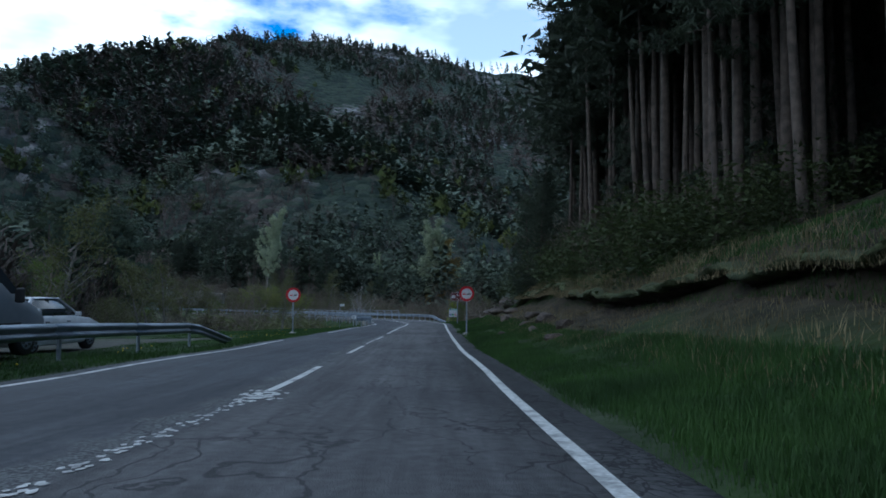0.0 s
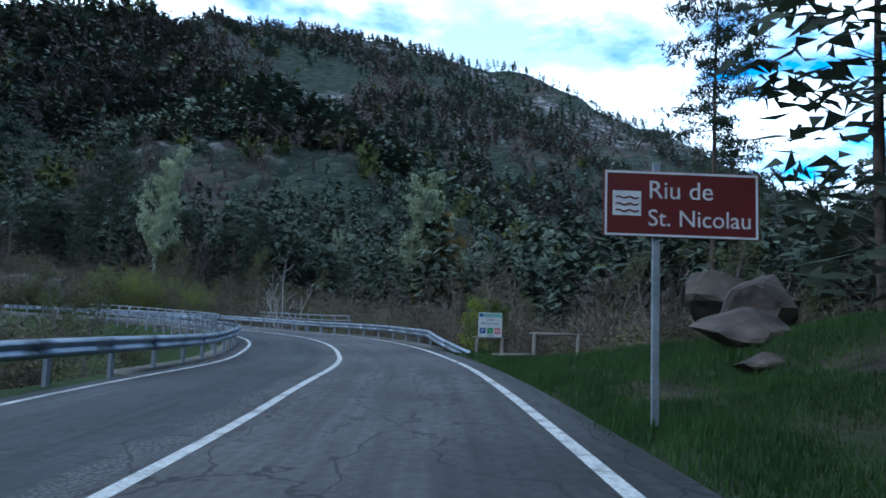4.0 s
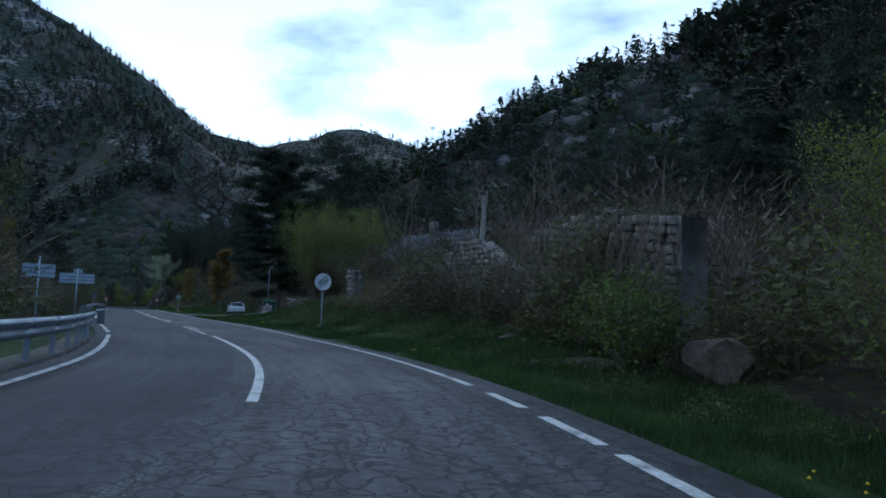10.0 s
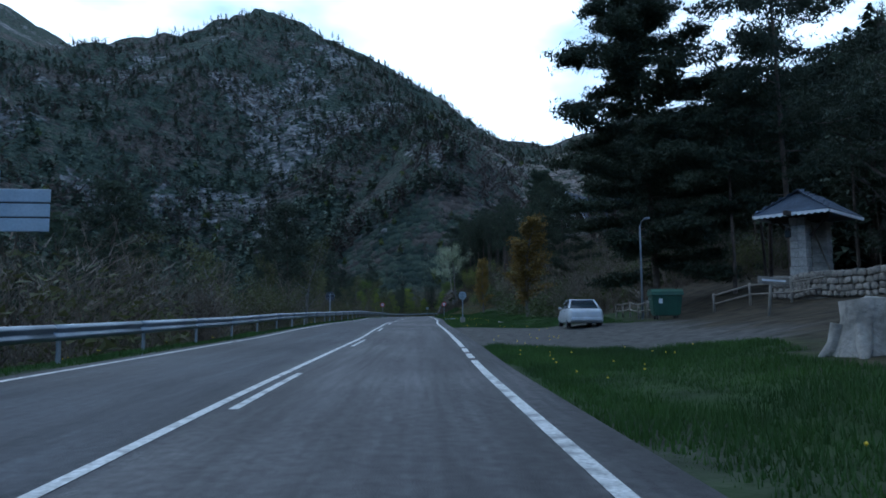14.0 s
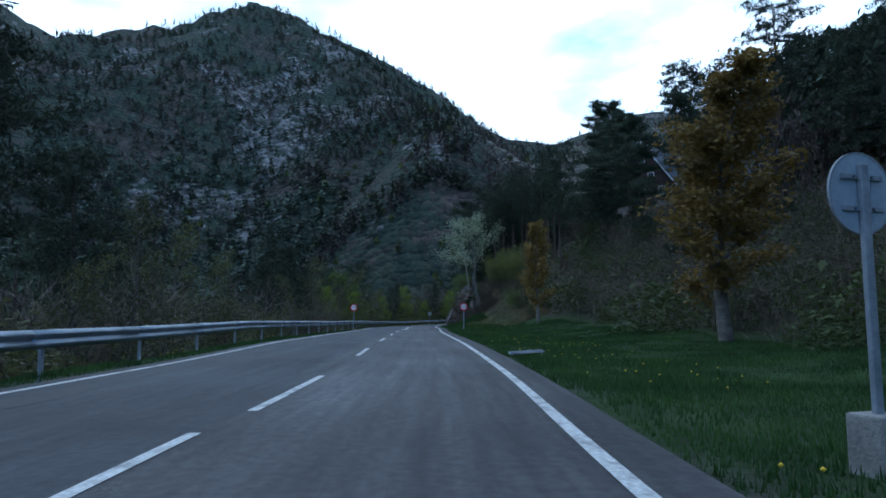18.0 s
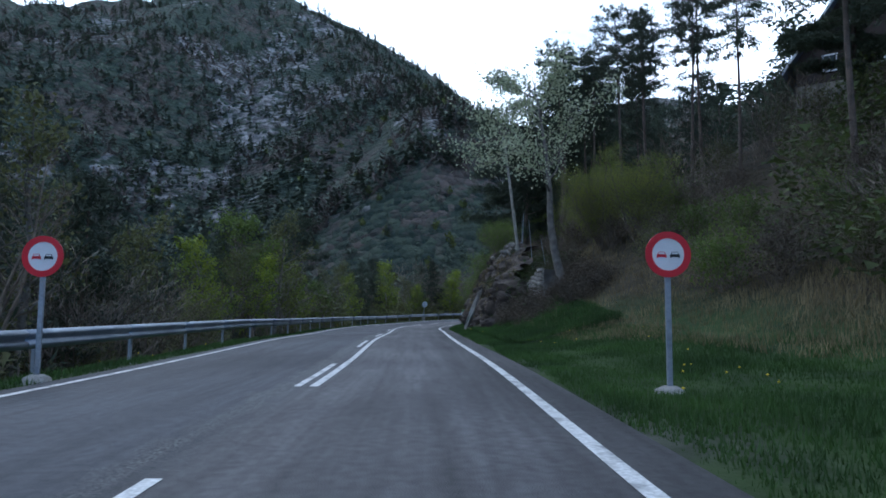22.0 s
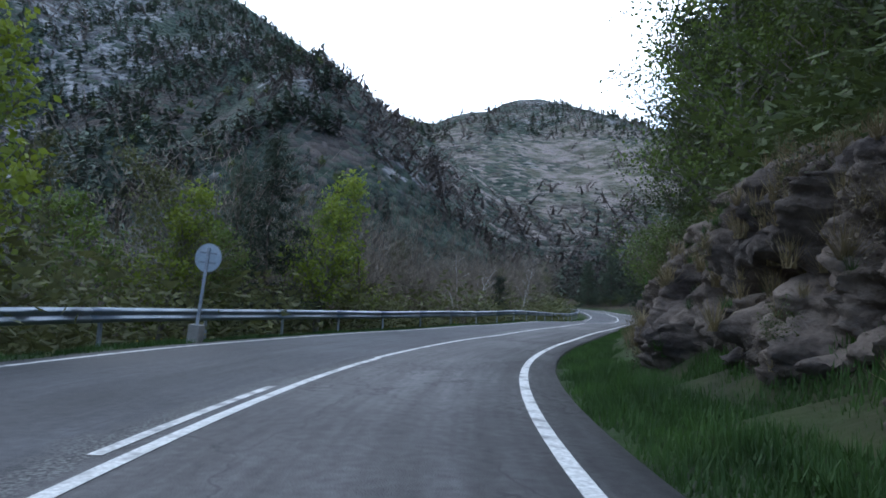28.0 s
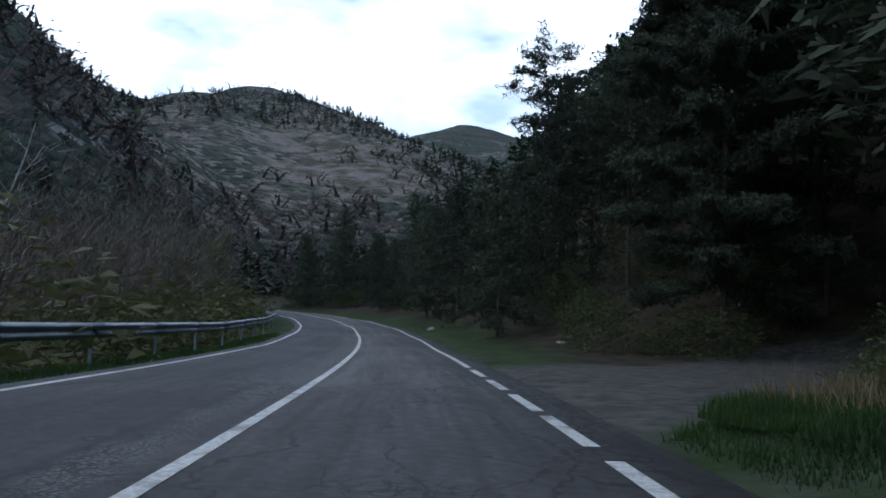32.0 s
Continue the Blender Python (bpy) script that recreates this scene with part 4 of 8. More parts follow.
# ---- bridge railings: bowed flat posts and three tubes ----
def railing(s0, s1, u, inward, label):
    r = thing("bridge_railing", Matrix.Translation(road((s0 + s1) / 2, u)), label, "railing", "bridge railings")
    inv = r.matrix_basis.inverted()
    out = [(0.0, -0.35), (0.07, -0.35), (0.075, 0.75), (0.05, 0.95), (-0.03, 1.10), (-0.16, 1.17), (-0.17, 1.10), (-0.08, 1.04), (-0.02, 0.92), (0.0, 0.72)]
    bm = prism([(x, z) for x, z in out], 0.10)
    me = bpy.data.meshes.new("post")
    bm.to_mesh(me)
    bm.free()
    me.materials.append(STEEL_DULL)
    for s in np.arange(s0, s1 + 0.1, 1.85):
        p = part("post", me, STEEL_DULL, r)
        p.matrix_basis = inv @ Matrix.Translation(road(s, u)) @ pose(0, 0, 0, 0, 0, heading(s) + (0 if inward < 0 else 180))
    for h, off in ((1.12, -0.15), (0.82, 0.02), (0.5, 0.02)):
        pts = [inv @ road(s, u + (off if inward < 0 else -off), h) for s in np.arange(s0 - 0.3, s1 + 0.5, 0.9)]
        part("tube", tube(pts, 0.028, 8), STEEL_DULL, r, smooth=True)
    return r


railing(90.8, 103.5, 4.6, -1, "grey steel bridge railing with bowed posts behind the guard rail")
railing(79.0, 112.0, -4.55, 1, "grey steel bridge railing with bowed posts on the inner bend")


# ---- signs ----
def car_mark(bm, x, z, w, body=True):
    """The outline of a car from behind, as flat pieces."""
    outline = [(-0.5, 0.0), (-0.5, 0.30), (-0.42, 0.36), (-0.32, 0.62), (0.32, 0.62), (0.42, 0.36), (0.5, 0.30), (0.5, 0.0), (0.36, 0.0), (0.36, 0.08), (-0.36, 0.08), (-0.36, 0.0)]
    prism([(x + a * w, z + b * w) for a, b in outline], 0.003, bm, Matrix.Translation((0, -0.0165, 0)))
    return bm


def post_and_foot(t, h, lean=0.0, foot="cone"):
    part("post", box((0.08, 0.045, h), (0, 0.04, h / 2), 0.01), STEEL_DULL, t, "grey steel post")
    if foot == "cone":
        part("footing", tube([(0, 0.04, -0.2), (0, 0.04, 0.05), (0, 0.04, 0.10)], [0.26, 0.2, 0.1], 10), CONCRETE, t, "rough concrete footing", True)
    else:
        part("footing", box((0.30, 0.30, 0.62), (0, 0.04, 0.12), 0.02), CONCRETE, t, "square concrete block")


def no_overtaking(s, u, label, h=2.05, r=0.32, turn=0):
    t = thing("no_overtaking_sign", Matrix.Translation(land(s, u)) @ pose(0, 0, 0, 0, 0, heading(s) + turn), label, "road sign", "no overtaking signs")
    post_and_foot(t, h + r * 0.6)
    plate = part("plate", disc(r, 0.012, 40, None, Matrix.Translation((0, 0.0, h))), WHITE, t, "white round face")
    part("rim", ring(r * 0.72, r * 1.02, 0.016, 40), RED, t, "red ring").matrix_basis = Matrix.Translation((0, -0.008, h))
    m1 = car_mark(bmesh.new(), -r * 0.30, h - r * 0.16, r * 0.44)
    part("red_car_mark", m1, RED, t, "red car symbol").matrix_basis = Matrix.Translation((0, 0.008, 0))
    m2 = car_mark(bmesh.new(), r * 0.30, h - r * 0.16, r * 0.44)
    part("black_car_mark", m2, BLACK, t, "black car symbol").matrix_basis = Matrix.Translation((0, 0.008, 0))
    for k in (-1, 1):
        part("window_mark", box((r * 0.26, 0.004, r * 0.08), (k * r * 0.30, -0.0105, h + r * 0.045)), WHITE, t)
    return t


no_overtaking(40.0, -5.7, "no overtaking sign on a grey post in the meadow edge", 2.25, 0.42)
no_overtaking(36.9, 4.35, "no overtaking sign on a grey post on the wooded bank", 2.2, 0.40)
no_overtaking(273.3, -4.3, "no overtaking sign behind the long guard rail", 1.95)
no_overtaking(272.0, 5.2, "no overtaking sign on the green verge", 1.95)

# end of restriction
t = thing("end_of_restriction_sign", Matrix.Translation(land(150.9, 5.55)) @ pose(0, 0, 0, 0, 0, heading(151)), "round white end of restriction sign with black diagonal bars", "road sign")
post_and_foot(t, 2.3)
part("plate", disc(0.42, 0.012, 40, None, Matrix.Translation((0, 0, 2.12))), WHITE, t, "white round face")
part("rim", ring(0.405, 0.425, 0.016, 40), BLACK, t, "thin black rim").matrix_basis = Matrix.Translation((0, -0.008, 2.12))
for k in range(5):
    d = (k - 2) * 0.062
    L = 0.66 * math.sqrt(max(0.1, 1 - (d / 0.36) ** 2))
    part("diagonal_bar", box((L, 0.004, 0.026), (0, 0, 0)), BLACK, t).matrix_basis = Matrix.Translation((0, -0.005, 2.12)) @ Matrix.Rotation(radians(-45), 4, "Y") @ Matrix.Translation((0, 0, d))
for k in (-1, 1):
    m = car_mark(bmesh.new(), k * 0.15, 2.05, 0.18)
    part("car_mark", m, ALU, t, "pale grey car symbol").matrix_basis = Matrix.Translation((0, 0.013, 0))


def sign_back(s, u, h, r, label, material, foot, lean=0.0, name="road_sign", turn=0):
    """A round sign seen from behind: the face looks the other way."""
    g = thing(name, Matrix.Translation(land(s, u)) @ pose(0, 0, 0, 0, lean, heading(s) + turn), label, "road sign", "signs seen from behind")
    post_and_foot(g, h + r * 0.7, 0, foot)
    part("plate", disc(r, 0.012, 40, None, Matrix.Translation((0, 0.064, h))), material, g, "plain round metal back")
    part("rim", ring(r * 0.96, r * 1.01, 0.02, 40), STEEL_DULL, g, "folded rim").matrix_basis = Matrix.Translation((0, 0.060, h))
    for z in (-0.12, 0.12):
        part("bracket", box((r * 1.3, 0.02, 0.04), (0, 0.052, h + z), 0.004), STEEL_DULL, g)
        for x in (-0.09, 0.09):
            part("bolt", tube([(x, 0.030, h + z), (x, 0.046, h + z)], 0.012, 6), STEEL, g)
    return g


sign_back(219.3, 5.25, 2.05, 0.31, "back of a round road sign on a concrete block", ALU, "block", turn=18)
sign_back(222.6, -5.3, 2.1, 0.36, "dark back of a round road sign behind the guard rail", plain("dark_sign_back", (0.03, 0.035, 0.05), 0.5), "cone")
sign_back(348.4, -4.9, 2.1, 0.36, "blue grey back of a leaning round sign by the guard rail", ALU, "block", 5.0)


# direction boards seen from behind: three planks on one post
def board(s, u, width, label, h=2.75, extra=True):
    g = thing("direction_sign", Matrix.Translation(land(s, u)) @ pose(0, 0, 0, 0, 0, heading(s) + 4), label, "road sign", "direction boards")
    part("post", tube([(0, 0, -0.2), (0, 0, h + 0.9)], 0.05, 12), ALU, g, "grey round post", True)
    part("post_cap", tube([(0, 0, h + 0.9), (0, 0, h + 0.93)], [0.055, 0.03], 12), ALU, g)
    for k in range(3):
        part("plank", box((width, 0.03, 0.235), (0, 0.07, h - 0.13 + k * 0.262), 0.012), ALU, g, "aluminium profile back")
        part("clamp", box((0.16, 0.03, 0.05), (0, 0.045, h - 0.13 + k * 0.262), 0.005), STEEL_DULL, g)
    for k in range(2):
        part("joint_strip", box((width, 0.012, 0.022), (0, 0.068, h + k * 0.262), 0.0), BLACK, g, "dark joint")
    if extra:
        part("number_plate", box((0.62, 0.03, 0.3), (0.05, 0.07, h + 0.70), 0.015), ALU, g, "small route plate back")
    return g


board(180.2, -5.6, 2.45, "grey metal direction boards on a post seen from behind")
board(163.5, -7.0, 1.6, "small grey direction boards on a post seen from behind", 2.6, False)

# brown river name sign
g = thing("river_name_sign", Matrix.Translation(land(57.3, 4.7)) @ pose(0, 0, 0, 0, 0, heading(57)), "brown river name sign with white border on a single post", "road sign")
part("post", box((0.08, 0.045, 2.75), (-0.25, 0.05, 1.375), 0.008), STEEL_DULL, g, "grey steel post")
part("panel", box((1.66, 0.02, 0.70), (0, 0, 2.3), 0.01), BROWN, g, "brown panel")
for w, hgt, x, z in ((1.62, 0.022, 0, 2.63), (1.62, 0.022, 0, 1.97), (0.022, 0.66, -0.80, 2.3), (0.022, 0.66, 0.80, 2.3)):
    part("border", box((w, 0.006, hgt), (x, -0.012, z)), WHITE, g)
pict = part("pictogram_panel", box((0.30, 0.006, 0.26), (-0.58, -0.012, 2.30)), WHITE, g, "white square with waves")
for k in range(3):
    pts = [(-0.70 + 0.03 * i, -0.016, 2.22 + 0.07 * k + 0.012 * math.sin(i * 1.6)) for i in range(9)]
    part("wave", tube(pts, 0.009, 5), BROWN, pict)


def lettering(text, size, parent, x, y, z, material, name="lettering", rot=90):
    cu = bpy.data.curves.new(name, "FONT")
    cu.body, cu.size, cu.extrude = text, size, 0.002
    cu.materials.append(material)
    tmp = bpy.data.objects.new(name, cu)
    scene.collection.objects.link(tmp)
    dg = bpy.context.evaluated_depsgraph_get()
    me = bpy.data.meshes.new_from_object(tmp.evaluated_get(dg))
    bpy.data.objects.remove(tmp)
    ob = new(name, me)
    ob.parent = parent
    ob.matrix_basis = pose(x, y, z, rot, 0, 0)
    return ob


lettering("Riu de", 0.27, g, -0.36, -0.013, 2.36, WHITE)
lettering("St. Nicolau", 0.25, g, -0.36, -0.013, 2.07, WHITE)

# visitor information board on a timber frame
g = thing("information_board", Matrix.Translation(land(74.2, 5.5)) @ pose(0, 0, 0, 0, 0, heading(70) - 6), "pale information board with parking symbols on a timber frame", "board")
for x in (-0.46, 0.46):
    part("timber_leg", tube([(x, 0.06, -1.2), (x, 0.06, 0.62)], 0.06, 10), WOOD_GREY, g, "round timber leg", True)
part("timber_beam", tube([(-0.62, 0.06, 0.60), (0.62, 0.06, 0.60)], 0.05, 10), WOOD_GREY, g, smooth=True)
part("panel", box((0.86, 0.03, 0.88), (0, 0, 1.08), 0.008), WHITE, g, "white panel")
part("header_band", box((0.84, 0.006, 0.14), (0, -0.018, 1.43)), TEAL, g, "teal band")
lettering("Camí", 0.125, g, -0.15, -0.020, 1.235, BLACK)
lettering("dels Enamorats", 0.112, g, -0.385, -0.020, 1.105, BLACK)
part("emblem", box((0.12, 0.006, 0.11), (-0.33, -0.022, 1.43)), BLUE, g)
for k, w in enumerate((0.34, 0.34, 0.5)):
    part("text_bar", box((w, 0.004, 0.018), (-0.06 + w / 2 - 0.17, -0.022, 1.475 - k * 0.04)), STEEL_DULL, g)
for k in range(2):
    part("text_bar", box((0.24, 0.004, 0.018), (0.02, -0.018, 0.71 - k * 0.035)), STEEL_DULL, g)
for x, mt in ((-0.27, BLUE), (0.0, GREEN), (0.27, RED)):
    part("symbol_tile", box((0.21, 0.006, 0.21), (x, -0.018, 0.87), 0.002), mt, g)
lettering("P", 0.19, g, -0.325, -0.022, 0.805, WHITE)
lettering("i", 0.19, g, -0.02, -0.022, 0.805, WHITE)
for x in (0.22, 0.31):
    part("symbol_mark", box((0.05, 0.006, 0.13), (x, -0.023, 0.87)), WHITE, g)

# timber rail frame beside the board
g = thing("timber_barrier", Matrix.Translation(land(72.6, 7.4)) @ pose(0, 0, 0, 0, 0, heading(70) - 10), "weathered timber barrier of round posts and one rail", "fence")
for x in (-0.75, 0.75):
    part("post", tube([(x, 0, -1.2), (x, 0, 0.85)], 0.065, 10), WOOD_GREY, g, smooth=True)
part("rail", tube([(-0.9, 0, 0.82), (0.9, 0, 0.82)], 0.055, 10), WOOD_GREY, g, smooth=True)
part("low_rail", tube([(-2.2, 0, 0.05), (-0.75, 0, 0.1)], 0.05, 10), WOOD_GREY, g, smooth=True)

# slim sign posts on the meadow edge
g = thing("path_marker", Matrix.Translation(land(52.2, -4.7)) @ pose(0, 0, 0, 0, 0, heading(52)), "slim pole with a small white plate", "sign")
part("pole", tube([(0, 0, -0.1), (0, 0, 1.85)], 0.022, 8), STEEL_DULL, g, smooth=True)
part("plate", box((0.36, 0.015, 0.17), (0.16, 0, 1.76), 0.005), WHITE, g, "white plate")
part("text_bar", box((0.26, 0.004, 0.05), (0.16, -0.011, 1.76)), STEEL_DULL, g)
g = thing("notice_sign", Matrix.Translation(land(57.5, -4.3)) @ pose(0, 0, 0, 0, 0, heading(56)), "small white notice on a short post by the guard rail", "sign")
part("post", box((0.05, 0.03, 0.9), (0, 0.03, 0.40), 0.005), STEEL_DULL, g)
part("plate", box((0.38, 0.015, 0.28), (0, 0, 0.82), 0.006), WHITE, g, "white plate")
for k in range(2):
    part("text_bar", box((0.26, 0.004, 0.04), (0, -0.011, 0.87 - k * 0.09)), STEEL_DULL, g)
g = thing("trail_sign", Matrix.Translation(land(319, 4.75)) @ pose(0, 0, 0, 0, 0, heading(316)), "small green and white trail sign at the foot of the rock", "sign")
part("post", box((0.06, 0.04, 1.25), (0, 0.04, 0.55), 0.005), GREEN, g, "green post")
part("plate", box((0.40, 0.02, 0.50), (0, 0, 1.12), 0.02), WHITE, g, "white plate")
part("band", box((0.36, 0.006, 0.16), (0, -0.013, 1.24)), GREEN, g)
part("symbol", box((0.2, 0.006, 0.12), (0, -0.013, 1.02)), GREEN, g)

# ---- vegetation: trunks and limbs as tapered tubes, crowns of many small leaves ----
def tubes_mesh(name, branches, material, sides=6):
    verts, faces, base = [], [], 0
    for pts, radii in branches:
        k = sides if radii[0] > 0.03 else max(3, sides - 2)
        pts = np.asarray(pts, float)
        d = np.gradient(pts, axis=0)
        d /= np.linalg.norm(d, axis=1)[:, None] + 1e-9
        a = np.cross(d, (0.31, 0.95, 0.1))
        a /= np.linalg.norm(a, axis=1)[:, None] + 1e-9
        b = np.cross(d, a)
        ang = np.arange(k) * 2 * np.pi / k
        rings = pts[:, None] + np.asarray(radii)[:, None, None] * (a[:, None] * np.cos(ang)[None, :, None] + b[:, None] * np.sin(ang)[None, :, None])
        verts.append(rings.reshape(-1, 3))
        i = base + np.arange(len(pts) * k).reshape(len(pts), k)
        j = np.roll(i, -1, axis=1)
        faces.append(np.stack([i[:-1], j[:-1], j[1:], i[1:]], -1).reshape(-1, 4))
        base += len(pts) * k
    return raw_mesh(name, np.concatenate(verts), np.concatenate(faces), material, True)


def leaves_mesh(name, centres, size, rng, material, aspect=0.6, flat=0.0, outward=None):
    """Loose leaf-shaped quads (a kite each) at the centres."""
    n = len(centres)
    d = rng.normal(size=(n, 3))
    if outward is not None:
        d = d * 0.55 + outward
    d[:, 2] *= (1 - flat)
    d /= np.linalg.norm(d, axis=1)[:, None] + 1e-9
    side = np.cross(d, rng.normal(size=(n, 3)))
    side /= np.linalg.norm(side, axis=1)[:, None] + 1e-9
    L = size * (0.6 + 0.8 * rng.rand(n))[:, None]
    c = np.asarray(centres)
    v = np.stack([c - d * L * 0.5, c + side * L * aspect * 0.5, c + d * L * 0.5, c - side * L * aspect * 0.5], 1).reshape(-1, 3)
    return raw_mesh(name, v, np.arange(4 * n).reshape(n, 4), material)


def bent(rng, p, d, length, n, wiggle, lift):
    pts = [np.array(p, float)]
    d = np.array(d, float)
    for _ in range(n):
        d = d + rng.normal(size=3) * wiggle + np.array([0, 0, lift])
        d /= np.linalg.norm(d)
        pts.append(pts[-1] + d * length / n)
    return np.array(pts)


def broadleaf(seed, h, spread, limbs, leaves, leaf, leaf_mat, bark, clear=0.2, up=0.55, stems=1, jitter=0.24, trunk_r=None, twigs=7, top=0.95):
    """Trunk mesh and crown mesh of a broad-leaved tree or a many-stemmed shrub."""
    rng = np.random.RandomState(seed)
    br, tips = [], []
    r0 = trunk_r or h * 0.016
    for st in range(stems):
        lean = rng.normal(size=2) * (0.05 if stems == 1 else 0.30)
        base = np.r_[rng.normal(size=2) * (0.0 if stems == 1 else 0.12 * spread), -0.25]
        hh = h * (1 if st == 0 else 0.65 + 0.35 * rng.rand())
        trunk = bent(rng, base, (*lean, 1), hh * top, 9, 0.07, 0.05)
        rad = np.linspace(r0 / math.sqrt(stems) * 1.15, 0.012, len(trunk))
        br.append((trunk, rad))
        for k in range(limbs):
            f = clear + (0.97 - clear) * (k + rng.rand()) / limbs
            i = min(int(f * 9), 8)
            p = trunk[i] + (trunk[i + 1] - trunk[i]) * (f * 9 - i)
            az = 2.4 * k + rng.rand() * 0.8
            length = spread * (1.0 - 0.62 * max(0.0, f - 0.35) / 0.65) * (0.75 + 0.5 * rng.rand())
            limb = bent(rng, p, (math.cos(az), math.sin(az), up + rng.normal() * 0.12), length, 5, 0.14, 0.06)
            lr = max(0.012, np.interp(f, [0, 1], [rad[0], 0.02]) * 0.42)
            br.append((limb, np.linspace(lr, 0.008, 6)))
            tips.append(limb[2:])
            for q in range(twigs):
                g = 0.3 + 0.7 * rng.rand()
                j = min(int(g * 5), 4)
                pp = limb[j] + (limb[j + 1] - limb[j]) * (g * 5 - j)
                a2 = az + rng.normal() * 0.9
                tw = bent(rng, pp, (math.cos(a2), math.sin(a2), 0.35 + rng.rand() * 0.7), length * (0.28 + 0.3 * rng.rand()), 3, 0.18, 0.08)
                br.append((tw, np.linspace(max(0.007, lr * 0.35), 0.004, 4)))
                tips.append(tw)
    trunk_me = tubes_mesh("trunk", br, bark)
    tip = np.concatenate(tips)
    full = rng.gamma(0.7, size=len(tip))
    c = tip[rng.choice(len(tip), size=leaves, p=full / full.sum())] + rng.normal(size=(leaves, 3)) * jitter * np.array([1, 1, 0.8])
    return trunk_me, leaves_mesh("crown", c, leaf, rng, leaf_mat)


def pine(seed, h, clear, spread, tufts, shape="scots", n=30):
    rng = np.random.RandomState(seed)
    br, tuft = [], []
    trunk = bent(rng, (0, 0, -0.3), (rng.normal() * 0.02, rng.normal() * 0.02, 1), h, 10, 0.015, 0.05)
    rad = np.linspace(h * 0.0088, 0.03, 11)
    br.append((trunk, rad))
    for k in range(n):
        f = clear + (0.985 - clear) * (k / n) ** 0.9
        i = min(int(f * 10), 9)
        p = trunk[i] + (trunk[i + 1] - trunk[i]) * (f * 10 - i)
        g = (f - clear) / (1 - clear)
        if shape == "scots":
            ln = spread * (0.55 + 0.75 * math.sin(math.pi * min(1, 0.22 + g * 0.72))) * (0.6 + 0.6 * rng.rand())
        else:
            ln = spread * (1.12 - g) * (0.75 + 0.4 * rng.rand())
        az = 2.4 * k + rng.rand()
        limb = bent(rng, p, (math.cos(az), math.sin(az), 0.25 * g - 0.12), max(0.4, ln), 5, 0.10, 0.03 if shape == "scots" else -0.02)
        br.append((limb, np.linspace(max(0.015, rad[i] * 0.35), 0.008, 6)))
        m = int(tufts / n * (0.4 + 1.2 * ln / spread))
        t = rng.rand(m) ** 0.6
        jj = np.minimum((t * 5).astype(int), 4)
        q = limb[jj] + (limb[jj + 1] - limb[jj]) * (t * 5 - jj)[:, None]
        tuft.append(q + rng.normal(size=(m, 3)) * np.array([0.36, 0.36, 0.20]) * (0.5 + 0.14 * spread))
    c = np.concatenate(tuft)
    per = 13
    cc = np.repeat(c, per, axis=0) + rng.normal(size=(len(c) * per, 3)) * (0.15, 0.15, 0.09)
    up = np.tile((0, 0, 0.25), (len(cc), 1))
    return tubes_mesh("trunk", br, BARK, 7), leaves_mesh("crown", cc, 0.30, rng, NEEDLE, 0.20, 0.0, up)


KINDS = {}


def kind(key, name, label, category, group, meshes, crown_label=""):
    KINDS[key] = (name, label, category, group, meshes, crown_label, [])


def plant(key, s, u, scale=1.0, turn=None, squash=1.0, label="", sink=0.05):
    name, lab, cat, group, meshes, crown_label, made = KINDS[key]
    p = land(s, u, -sink)
    turn = (s * 37.7 + u * 11.3) % 360 if turn is None else turn
    m = Matrix.Translation(p) @ pose(0, 0, 0, 0, 0, turn) @ Matrix.Diagonal((scale * squash, scale * squash, scale, 1))
    if made:
        ob = copy_thing(made[0], m)
        ob.matrix_basis = m
    else:
        ob = thing(name, m, lab, cat, group)
        for part_name, me in zip(("trunk", "crown"), meshes):
            part(part_name, me, None, ob, crown_label if part_name == "crown" else "")
    made.append(ob)
    if label:
        ob["label"] = label
    return ob


for k, (sd, h, cl, sp) in enumerate(((11, 15, 0.45, 2.3), (12, 17, 0.5, 2.5), (13, 13, 0.38, 2.2))):
    kind("pine%d" % k, "pine_tree", "tall dark Scots pine with a bare lower trunk", "tree", "pines of the valley", pine(sd, h, cl, sp, 560), "dark green needles")
for k, (sd, h, cl, sp) in enumerate(((21, 11, 0.12, 2.8), (22, 9, 0.10, 2.5))):
    kind("fullpine%d" % k, "pine_tree", "bushy dark pine with branches down to the ground", "tree", "pines of the valley", pine(sd, h, cl, sp, 560, "fir"), "dark green needles")
for k, (sd, h, cl, sp) in enumerate(((14, 21, 0.60, 1.9), (15, 19, 0.56, 2.0))):
    kind("tall%d" % k, "pine_tree", "tall straight pine with a long bare trunk", "tree", "pines of the valley", pine(sd, h, cl, sp, 420), "dark green needles")
kind("bigpine", "pine_tree", "broad old Scots pine with heavy limbs", "tree", "pines of the valley", pine(31, 17, 0.22, 4.2, 1700), "dark green needles")
kind("olive0", "broadleaf_tree", "budding olive-green broadleaf tree", "tree", "broadleaves of the river bank", broadleaf(41, 8, 2.4, 16, 2600, 0.15, LEAF_OLIVE, BARK_GREY, 0.15, 0.8), "small olive leaves")
kind("olive1", "broadleaf_tree", "slim budding broadleaf riverside tree", "tree", "broadleaves of the river bank", broadleaf(42, 9, 1.7, 18, 2000, 0.14, LEAF_OLIVE, BARK_GREY, 0.2, 1.0), "small olive leaves")
kind("green0", "broadleaf_tree", "fresh green young broadleaf tree", "tree", "broadleaves of the river bank", broadleaf(43, 7, 2.3, 16, 3600, 0.16, LEAF_GREEN, BARK_GREY, 0.1, 0.8), "fresh green leaves")
